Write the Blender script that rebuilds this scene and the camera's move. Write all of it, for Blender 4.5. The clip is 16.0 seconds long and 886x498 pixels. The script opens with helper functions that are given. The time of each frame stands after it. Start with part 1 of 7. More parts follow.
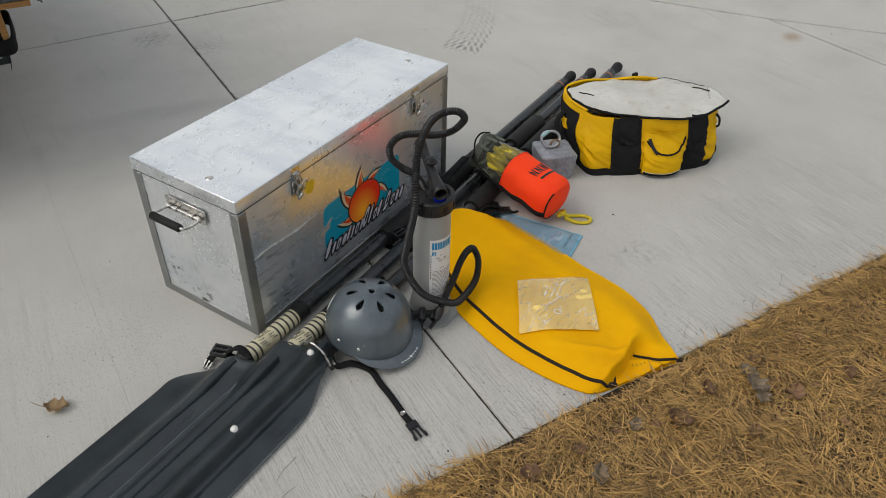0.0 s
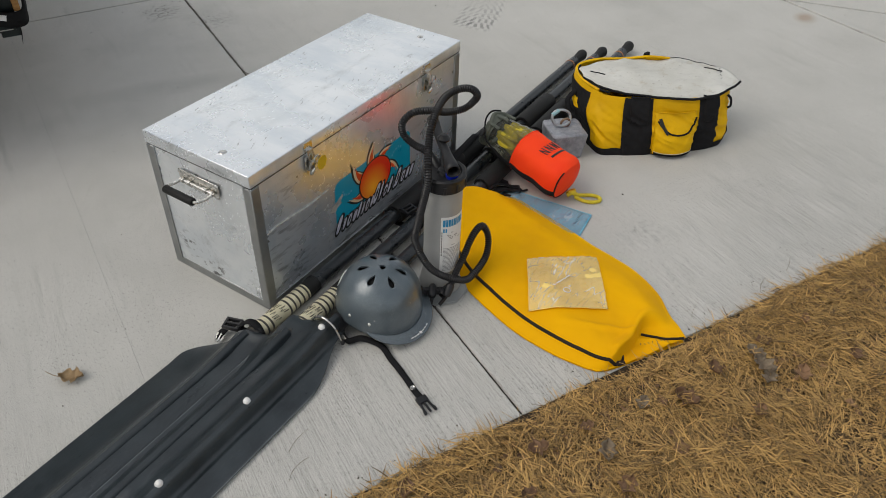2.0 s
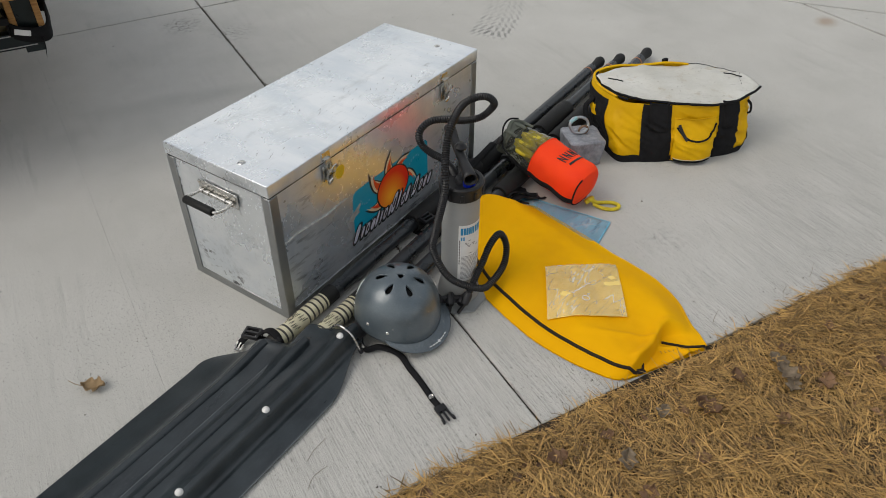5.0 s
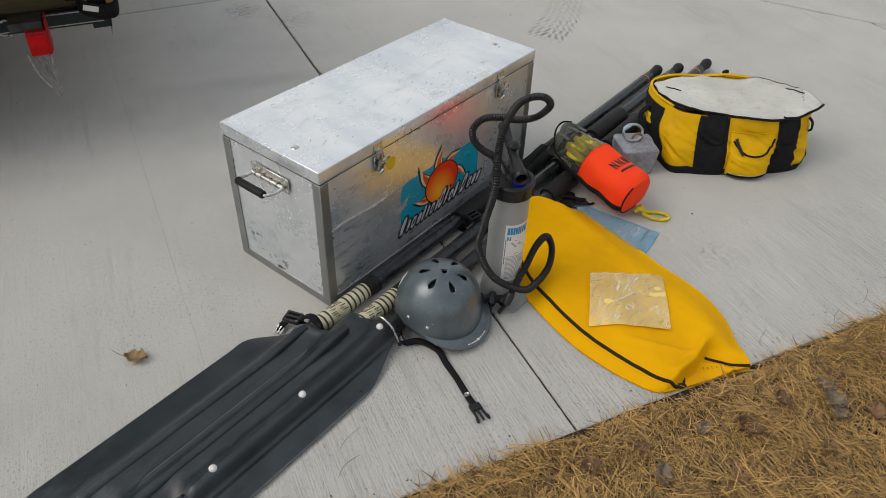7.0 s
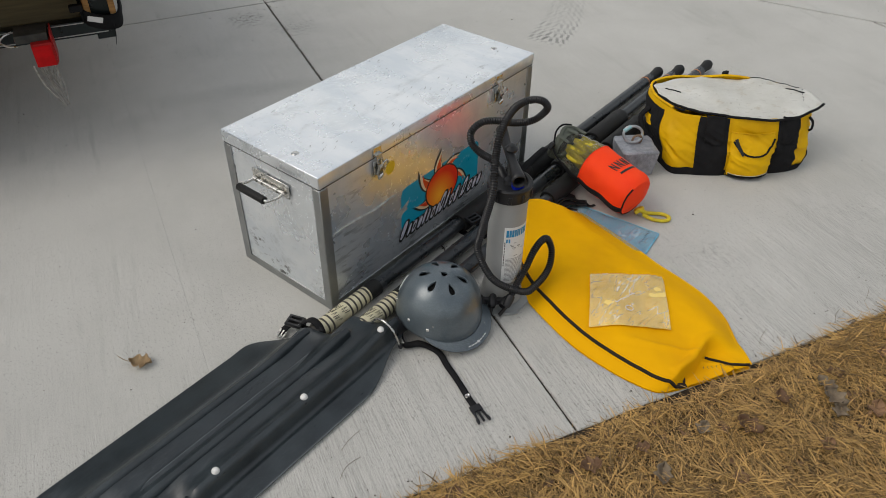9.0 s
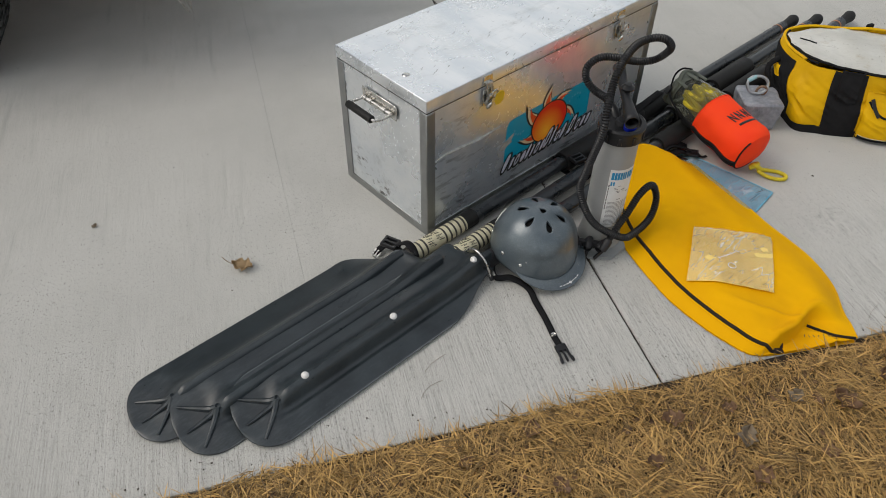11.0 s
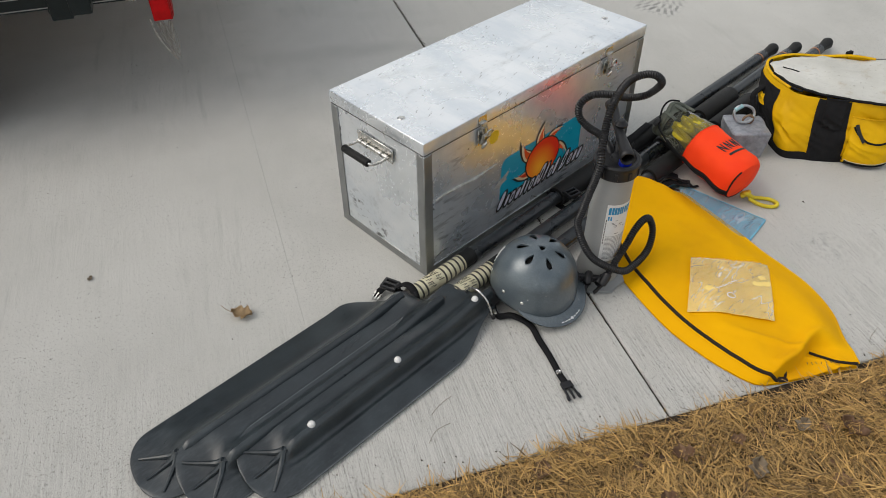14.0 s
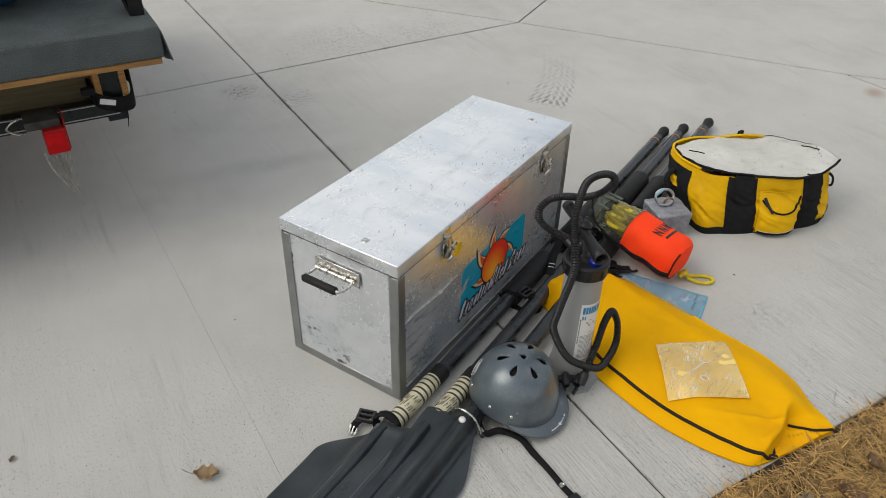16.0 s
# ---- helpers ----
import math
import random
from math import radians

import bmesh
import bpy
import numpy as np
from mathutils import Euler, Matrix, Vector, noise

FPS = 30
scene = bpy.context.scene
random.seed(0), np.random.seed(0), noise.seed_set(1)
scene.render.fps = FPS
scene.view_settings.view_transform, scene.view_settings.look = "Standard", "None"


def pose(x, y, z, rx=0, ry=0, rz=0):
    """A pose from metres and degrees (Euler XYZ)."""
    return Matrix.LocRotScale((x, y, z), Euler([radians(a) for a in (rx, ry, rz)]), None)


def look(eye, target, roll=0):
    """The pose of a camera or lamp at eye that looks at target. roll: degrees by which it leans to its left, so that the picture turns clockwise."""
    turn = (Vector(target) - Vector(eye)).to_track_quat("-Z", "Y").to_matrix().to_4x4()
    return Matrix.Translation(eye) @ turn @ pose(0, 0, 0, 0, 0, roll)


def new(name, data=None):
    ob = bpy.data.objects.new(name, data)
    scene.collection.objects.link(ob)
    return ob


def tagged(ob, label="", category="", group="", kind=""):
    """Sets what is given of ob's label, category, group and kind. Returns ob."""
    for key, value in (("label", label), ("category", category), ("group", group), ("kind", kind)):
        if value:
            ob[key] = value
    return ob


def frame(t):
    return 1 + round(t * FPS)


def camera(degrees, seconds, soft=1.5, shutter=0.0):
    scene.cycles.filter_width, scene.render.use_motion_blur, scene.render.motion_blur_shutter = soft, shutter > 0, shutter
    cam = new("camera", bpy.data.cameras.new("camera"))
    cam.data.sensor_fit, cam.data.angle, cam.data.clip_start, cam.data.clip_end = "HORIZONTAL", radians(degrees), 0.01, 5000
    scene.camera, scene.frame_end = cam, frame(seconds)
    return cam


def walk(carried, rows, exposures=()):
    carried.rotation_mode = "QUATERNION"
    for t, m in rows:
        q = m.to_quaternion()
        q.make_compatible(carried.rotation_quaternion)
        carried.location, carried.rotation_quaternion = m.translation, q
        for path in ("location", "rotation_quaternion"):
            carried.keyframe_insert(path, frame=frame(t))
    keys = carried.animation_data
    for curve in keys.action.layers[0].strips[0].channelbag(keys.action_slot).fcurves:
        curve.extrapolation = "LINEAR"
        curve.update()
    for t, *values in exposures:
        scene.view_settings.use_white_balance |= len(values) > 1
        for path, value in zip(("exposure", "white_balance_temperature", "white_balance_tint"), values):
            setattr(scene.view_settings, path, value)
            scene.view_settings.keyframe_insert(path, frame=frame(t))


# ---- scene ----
cam = camera(62.1, 16.0, soft=0.4)
PATH = [
    (0, (-0.98, -1.213, 1.531), (0.347, -0.397, 0.276), 1.7),
    (0.5, (-0.99, -1.213, 1.527), (0.34, -0.402, 0.272), 2.1),
    (1, (-0.989, -1.21, 1.531), (0.341, -0.396, 0.279), 2.4),
    (1.5, (-0.995, -1.204, 1.534), (0.327, -0.406, 0.263), 2.2),
    (2, (-1.001, -1.201, 1.533), (0.291, -0.399, 0.234), 2.3),
    (2.5, (-1.001, -1.206, 1.53), (0.303, -0.39, 0.252), 2.0),
    (3, (-1.003, -1.209, 1.533), (0.308, -0.384, 0.267), 1.8),
    (3.5, (-1.0, -1.208, 1.536), (0.301, -0.369, 0.27), 1.0),
    (3.7, (-0.996, -1.207, 1.53), (0.31, -0.365, 0.271), 0.8),
    (5.8, (-1.002, -1.201, 1.533), (0.233, -0.316, 0.232), 1.3),
    (6, (-1.007, -1.194, 1.521), (0.217, -0.298, 0.219), 1.7),
    (6.5, (-1.011, -1.19, 1.516), (0.203, -0.262, 0.226), 2.3),
    (7, (-1.011, -1.185, 1.518), (0.205, -0.25, 0.234), 2.3),
    (7.5, (-1.013, -1.188, 1.518), (0.203, -0.246, 0.239), 2.2),
    (8, (-1.012, -1.189, 1.525), (0.214, -0.245, 0.257), 1.9),
    (8.2, (-1.001, -1.195, 1.529), (0.222, -0.246, 0.263), 1.5),
    (10.3, (-1.02, -1.223, 1.515), (0.099, -0.205, 0.206), 1.3),
    (10.5, (-1.019, -1.213, 1.516), (0.043, -0.181, 0.172), 1.2),
    (11, (-1.028, -1.201, 1.505), (-0.066, -0.147, 0.104), 0.8),
    (11.5, (-1.051, -1.186, 1.508), (-0.122, -0.129, 0.087), 0.6),
    (12, (-1.064, -1.18, 1.508), (-0.13, -0.127, 0.086), 1.3),
    (12.5, (-1.059, -1.183, 1.509), (-0.127, -0.124, 0.092), 0.9),
    (13, (-1.061, -1.181, 1.507), (-0.129, -0.12, 0.091), 0.9),
    (13.5, (-1.05, -1.181, 1.518), (-0.099, -0.114, 0.119), -0.0),
    (14, (-1.043, -1.157, 1.528), (-0.015, -0.091, 0.184), -0.2),
    (14.3, (-1.039, -1.119, 1.544), (0.039, -0.058, 0.235), 0.4),
    (14.5, (-1.046, -1.113, 1.543), (0.066, -0.054, 0.262), 0.4),
    (15, (-1.061, -1.062, 1.55), (0.123, -0.026, 0.315), 0.9),
    (15.5, (-1.088, -0.978, 1.546), (0.171, -0.01, 0.329), 1.7),
    (16, (-1.137, -0.855, 1.549), (0.233, 0.017, 0.383), 1.7),
]
walk(cam, [(t, look(eye, target, roll)) for t, eye, target, roll in PATH],
     exposures=((0.0, -0.22, 6500, 8), (8.0, -0.22, 6500, 8), (11.1, -0.19, 6500, 8), (12.2, -0.03, 6500, 8), (16.0, -0.08, 6500, 8)))

# ---- world and light ----
world = bpy.data.worlds.new("overcast_sky")
scene.world = world
world.use_nodes = True
wt = world.node_tree
sky = wt.nodes.new("ShaderNodeTexSky")
sky.sky_type = "NISHITA"
sky.sun_disc = False
sky.sun_elevation = radians(50)
sky.sun_rotation = radians(305)
sky.dust_density = 4.0
sky.air_density = 1.0
grey = wt.nodes.new("ShaderNodeHueSaturation")
grey.inputs["Saturation"].default_value = 0.8
wt.links.new(sky.outputs["Color"], grey.inputs["Color"])
cloud = wt.nodes.new("ShaderNodeMix")
cloud.data_type = "RGBA"
drift = wt.nodes.new("ShaderNodeTexNoise")
drift.inputs["Scale"].default_value = 1.7
drift.inputs["Detail"].default_value = 3.0
aim = wt.nodes.new("ShaderNodeTexCoord")
around = wt.nodes.new("ShaderNodeMapping")
around.inputs["Rotation"].default_value = (0, 0, radians(250))
wt.links.new(aim.outputs["Generated"], around.inputs["Vector"])
wt.links.new(around.outputs["Vector"], drift.inputs["Vector"])
cover = wt.nodes.new("ShaderNodeMapRange")
for key, value in (("From Min", 0.40), ("From Max", 0.58), ("To Min", 0.1), ("To Max", 1.0)):
    cover.inputs[key].default_value = value
wt.links.new(drift.outputs[0], cover.inputs["Value"])
wt.links.new(cover.outputs["Result"], cloud.inputs["Factor"])
cloud.inputs["B"].default_value = (7.3, 7.33, 7.38, 1)
wt.links.new(grey.outputs["Color"], cloud.inputs["A"])
wt.links.new(cloud.outputs["Result"], wt.nodes["Background"].inputs["Color"])
wt.nodes["Background"].inputs["Strength"].default_value = 0.132
sun_data = bpy.data.lights.new("sun", "SUN")
sun_data.energy = 0.8
sun_data.angle = radians(40)
sun_data.color = (1.0, 0.96, 0.9)
sun = new("sun", sun_data)
sun.matrix_world = look((-3.0, 2.1, 4.4), (0, 0, 0))

# ---- helpers for building ----
U = Vector((0.893, -0.450, 0.0))
V = Vector((0.450, 0.893, 0.0))
Z = Vector((0, 0, 1))


def uv(a, b, z=0.0):
    """A place from metres along the lawn's edge and across it."""
    return U * a + V * b + Z * z


def thing(name, m, label, category, group="", kind=""):
    ob = new(name)
    ob.empty_display_size = 0.05
    ob.matrix_world = m
    return tagged(ob, label, category, group, kind)


def part(name, bm, material, parent, label="", local=True, smooth=True):
    """One mesh under a thing. local: the mesh is given in the thing's own frame, otherwise in the world's."""
    mesh = bpy.data.meshes.new(name)
    if not local:
        bm.transform(world_of(parent).inverted())
    bmesh.ops.recalc_face_normals(bm, faces=bm.faces)
    bm.to_mesh(mesh)
    bm.free()
    mesh.materials.append(material)
    for p in mesh.polygons:
        p.use_smooth = smooth
    if smooth:
        mesh.set_sharp_from_angle(angle=radians(40))
    ob = new(name, mesh)
    ob.parent = parent
    if label:
        ob["label"] = label
    return ob


def world_of(ob):
    m = ob.matrix_basis.copy()
    while ob.parent:
        ob = ob.parent
        m = ob.matrix_basis @ m
    return m


def solid(ob, thickness, offset=-1.0):
    mod = ob.modifiers.new("thickness", "SOLIDIFY")
    mod.thickness, mod.offset = thickness, offset
    return ob


def add_box(bm, size, at=(0, 0, 0), bevel=0.0, turn=None, segments=2):
    m = Matrix.Translation(at) @ (turn if turn else Matrix.Identity(4)) @ Matrix.Diagonal((*size, 1))
    made = bmesh.ops.create_cube(bm, size=1.0, matrix=m)
    if bevel:
        edges = {e for v in made["verts"] for e in v.link_edges}
        bmesh.ops.bevel(bm, geom=list(edges), offset=bevel, segments=segments, profile=0.6, affect="EDGES")
    return bm


def box(size, at=(0, 0, 0), bevel=0.0, turn=None, segments=2):
    return add_box(bmesh.new(), size, at, bevel, turn, segments)


def spline(points, count, closed=False):
    """Points spread evenly along a smooth curve through the given ones."""
    p = [Vector(q) for q in points]
    n = len(p)
    dense = []
    spans = n if closed else n - 1
    for i in range(spans):
        if closed:
            a, b, c, d = p[i - 1], p[i], p[(i + 1) % n], p[(i + 2) % n]
        else:
            a, b, c, d = p[max(i - 1, 0)], p[i], p[i + 1], p[min(i + 2, n - 1)]
        for k in range(24):
            t = k / 24
            dense.append(0.5 * ((2 * b) + (c - a) * t + (2 * a - 5 * b + 4 * c - d) * t * t + (3 * b - a - 3 * c + d) * t ** 3))
    dense.append(p[0].copy() if closed else p[-1].copy())
    s = [0.0]
    for a, b in zip(dense, dense[1:]):
        s.append(s[-1] + (b - a).length)
    out, j = [], 0
    steps = count if closed else count - 1
    for i in range(count):
        want = s[-1] * i / steps
        while j < len(s) - 2 and s[j + 1] < want:
            j += 1
        f = (want - s[j]) / max(s[j + 1] - s[j], 1e-9)
        out.append(dense[j].lerp(dense[j + 1], min(max(f, 0), 1)))
    return out


def add_tube(bm, points, radius, sides=12, closed=False, flat=1.0, caps=True):
    """A tube along points; radius a number or a function of 0..1; flat squeezes it upright."""
    n = len(points)
    rings = []
    normal = None
    for i, p in enumerate(points):
        if closed:
            d = (points[(i + 1) % n] - points[i - 1]).normalized()
        else:
            d = (points[min(i + 1, n - 1)] - points[max(i - 1, 0)]).normalized()
        if normal is None:
            normal = d.cross(Z) if abs(d.z) < 0.95 else d.cross(Vector((1, 0, 0)))
        normal = (normal - d * normal.dot(d)).normalized()
        side = d.cross(normal)
        r = radius(i / max(n - 1, 1)) if callable(radius) else radius
        ring = []
        for k in range(sides):
            a = 2 * math.pi * k / sides
            ring.append(bm.verts.new(p + normal * (r * math.cos(a)) + side * (r * flat * math.sin(a))))
        rings.append(ring)
    for i in range(n if closed else n - 1):
        a, b = rings[i], rings[(i + 1) % n]
        for k in range(sides):
            bm.faces.new((a[k], a[(k + 1) % sides], b[(k + 1) % sides], b[k]))
    if caps and not closed:
        bm.faces.new(rings[0])
        bm.faces.new(rings[-1])
    return bm


def tube(points, radius, sides=12, closed=False, flat=1.0, caps=True):
    return add_tube(bmesh.new(), [Vector(p) for p in points], radius, sides, closed, flat, caps)


def add_lathe(bm, profile, sides=32, m=None):
    """A turned body from (radius, height) pairs; a zero radius closes it."""
    m = m or Matrix.Identity(4)
    rings = []
    for r, z in profile:
        if r <= 1e-6:
            rings.append([bm.verts.new(m @ Vector((0, 0, z)))])
        else:
            rings.append([bm.verts.new(m @ Vector((r * math.cos(2 * math.pi * k / sides), r * math.sin(2 * math.pi * k / sides), z))) for k in range(sides)])
    for a, b in zip(rings, rings[1:]):
        for k in range(sides):
            q = (k + 1) % sides
            if len(a) == 1 and len(b) == 1:
                continue
            if len(a) == 1:
                bm.faces.new((a[0], b[k], b[q]))
            elif len(b) == 1:
                bm.faces.new((a[k], a[q], b[0]))
            else:
                bm.faces.new((a[k], a[q], b[q], b[k]))
    return bm


def lathe(profile, sides=32, m=None):
    return add_lathe(bmesh.new(), profile, sides, m)


def sheet(nu, nv, place, wrap=False):
    """A grid of nu by nv cells; place(a, b) gives the point for a, b in 0..1."""
    bm = bmesh.new()
    rows = [[bm.verts.new(place(i / nu, j / nv)) for j in range(nv if wrap else nv + 1)] for i in range(nu + 1)]
    m = nv
    for i in range(nu):
        for j in range(m):
            q = (j + 1) % nv if wrap else j + 1
            bm.faces.new((rows[i][j], rows[i + 1][j], rows[i + 1][q], rows[i][q]))
    return bm


def add_plate(bm, outline, thick, m=None):
    """A flat plate with the given outline (x, y), thick upward from z = 0."""
    m = m or Matrix.Identity(4)
    low = [bm.verts.new(m @ Vector((x, y, 0))) for x, y in outline]
    high = [bm.verts.new(m @ Vector((x, y, thick))) for x, y in outline]
    n = len(outline)
    bm.faces.new(high)
    bm.faces.new(low[::-1])
    for i in range(n):
        bm.faces.new((low[i], low[(i + 1) % n], high[(i + 1) % n], high[i]))
    return bm


def plate(outline, thick, m=None):
    return add_plate(bmesh.new(), outline, thick, m)


def wob(p, scale, seed=0.0):
    return noise.noise(Vector(p) * scale + Vector((seed, seed * 1.7, -seed)))


def mix(a, b, t):
    return a + (b - a) * t


def smooth01(t):
    t = min(max(t, 0.0), 1.0)
    return t * t * (3 - 2 * t)


# ---- materials ----
def surface(name, dark, light, rough=0.6, metal=0.0, scale=12.0, fine=180.0, bump=0.15, bump_size=0.002, rough_vary=0.12, fine_amount=0.25,
            stretch=None, island=0.0, per_object=0.0, coat=0.0, sheen=0.0, spec=0.5):
    """Two colours mixed by a coarse and a fine grain, with gloss and relief that follow the grain."""
    m = bpy.data.materials.new(name)
    m.use_nodes = True
    t = m.node_tree
    b = t.nodes["Principled BSDF"]
    tc = t.nodes.new("ShaderNodeTexCoord")
    mp = t.nodes.new("ShaderNodeMapping")
    if stretch:
        mp.inputs["Scale"].default_value = stretch
    t.links.new(tc.outputs["Object"], mp.inputs["Vector"])
    big = t.nodes.new("ShaderNodeTexNoise")
    big.inputs["Scale"].default_value = scale
    big.inputs["Detail"].default_value = 6
    small = t.nodes.new("ShaderNodeTexNoise")
    small.inputs["Scale"].default_value = fine
    small.inputs["Detail"].default_value = 3
    for q in (big, small):
        t.links.new(mp.outputs["Vector"], q.inputs["Vector"])
    ramp = t.nodes.new("ShaderNodeMapRange")
    ramp.inputs["From Min"].default_value, ramp.inputs["From Max"].default_value = 0.3, 0.7
    t.links.new(big.outputs["Fac"], ramp.inputs["Value"])
    fac = t.nodes.new("ShaderNodeMix")
    fac.data_type = "FLOAT"
    fac.inputs["Factor"].default_value = fine_amount
    t.links.new(ramp.outputs["Result"], fac.inputs["A"])
    t.links.new(small.outputs["Fac"], fac.inputs["B"])
    out = fac.outputs["Result"]
    if island or per_object:
        if island:
            rnd = t.nodes.new("ShaderNodeNewGeometry").outputs["Random Per Island"]
        else:
            rnd = t.nodes.new("ShaderNodeObjectInfo").outputs["Random"]
        f2 = t.nodes.new("ShaderNodeMix")
        f2.data_type = "FLOAT"
        f2.inputs["Factor"].default_value = island or per_object
        t.links.new(out, f2.inputs["A"])
        t.links.new(rnd, f2.inputs["B"])
        out = f2.outputs["Result"]
    col = t.nodes.new("ShaderNodeMix")
    col.data_type = "RGBA"
    col.inputs["A"].default_value = (*dark, 1)
    col.inputs["B"].default_value = (*light, 1)
    t.links.new(out, col.inputs["Factor"])
    t.links.new(col.outputs["Result"], b.inputs["Base Color"])
    rr = t.nodes.new("ShaderNodeMapRange")
    rr.inputs["To Min"].default_value, rr.inputs["To Max"].default_value = max(rough - rough_vary, 0.02), min(rough + rough_vary, 1.0)
    t.links.new(out, rr.inputs["Value"])
    t.links.new(rr.outputs["Result"], b.inputs["Roughness"])
    b.inputs["Metallic"].default_value = metal
    b.inputs["Specular IOR Level"].default_value = spec
    b.inputs["Coat Weight"].default_value = coat
    b.inputs["Sheen Weight"].default_value = sheen
    if bump:
        bp = t.nodes.new("ShaderNodeBump")
        bp.inputs["Strength"].default_value = bump
        bp.inputs["Distance"].default_value = bump_size
        t.links.new(small.outputs["Fac"], bp.inputs["Height"])
        t.links.new(bp.outputs["Normal"], b.inputs["Normal"])
    return m


class Nodes:
    """Short hand for building a node tree."""

    def __init__(self, name):
        self.m = bpy.data.materials.new(name)
        self.m.use_nodes = True
        self.t = self.m.node_tree
        self.b = self.t.nodes["Principled BSDF"]

    def put(self, socket, value):
        if isinstance(value, bpy.types.NodeSocket):
            self.t.links.new(value, socket)
        else:
            socket.default_value = value

    def coords(self, rot=(0, 0, 0), scale=(1, 1, 1), loc=(0, 0, 0)):
        tc = self.t.nodes.new("ShaderNodeTexCoord")
        mp = self.t.nodes.new("ShaderNodeMapping")
        mp.inputs["Rotation"].default_value = rot
        mp.inputs["Scale"].default_value = scale
        mp.inputs["Location"].default_value = loc
        self.t.links.new(tc.outputs["Object"], mp.inputs["Vector"])
        return mp.outputs["Vector"]

    def stretch(self, vec, scale):
        mp = self.t.nodes.new("ShaderNodeMapping")
        mp.inputs["Scale"].default_value = scale
        self.t.links.new(vec, mp.inputs["Vector"])
        return mp.outputs["Vector"]

    def noise(self, vec, scale, detail=4, rough=0.55):
        n = self.t.nodes.new("ShaderNodeTexNoise")
        n.inputs["Scale"].default_value = scale
        n.inputs["Detail"].default_value = detail
        n.inputs["Roughness"].default_value = rough
        self.t.links.new(vec, n.inputs["Vector"])
        return n.outputs["Fac"]

    def cells(self, vec, scale, feature="F1"):
        n = self.t.nodes.new("ShaderNodeTexVoronoi")
        n.feature = feature
        n.inputs["Scale"].default_value = scale
        self.t.links.new(vec, n.inputs["Vector"])
        return n.outputs["Distance"]

    def span(self, value, a, b, lo=0.0, hi=1.0):
        n = self.t.nodes.new("ShaderNodeMapRange")
        n.inputs["From Min"].default_value, n.inputs["From Max"].default_value = a, b
        n.inputs["To Min"].default_value, n.inputs["To Max"].default_value = lo, hi
        self.put(n.inputs["Value"], value)
        return n.outputs["Result"]

    def math(self, op, a, b=0.0):
        n = self.t.nodes.new("ShaderNodeMath")
        n.operation = op
        self.put(n.inputs[0], a)
        self.put(n.inputs[1], b)
        return n.outputs[0]

    def colour(self, fac, a, b, blend="MIX"):
        n = self.t.nodes.new("ShaderNodeMix")
        n.data_type, n.blend_type = "RGBA", blend
        self.put(n.inputs["Factor"], fac)
        self.put(n.inputs["A"], a if isinstance(a, bpy.types.NodeSocket) else (*a, 1))
        self.put(n.inputs["B"], b if isinstance(b, bpy.types.NodeSocket) else (*b, 1))
        return n.outputs["Result"]

    def split(self, vec):
        n = self.t.nodes.new("ShaderNodeSeparateXYZ")
        self.t.links.new(vec, n.inputs[0])
        return n.outputs

    def bump(self, height, strength, distance, normal=None):
        n = self.t.nodes.new("ShaderNodeBump")
        n.inputs["Strength"].default_value = strength
        n.inputs["Distance"].default_value = distance
        self.put(n.inputs["Height"], height)
        if normal:
            self.put(n.inputs["Normal"], normal)
        self.t.links.new(n.outputs["Normal"], self.b.inputs["Normal"])
        return n.outputs["Normal"]


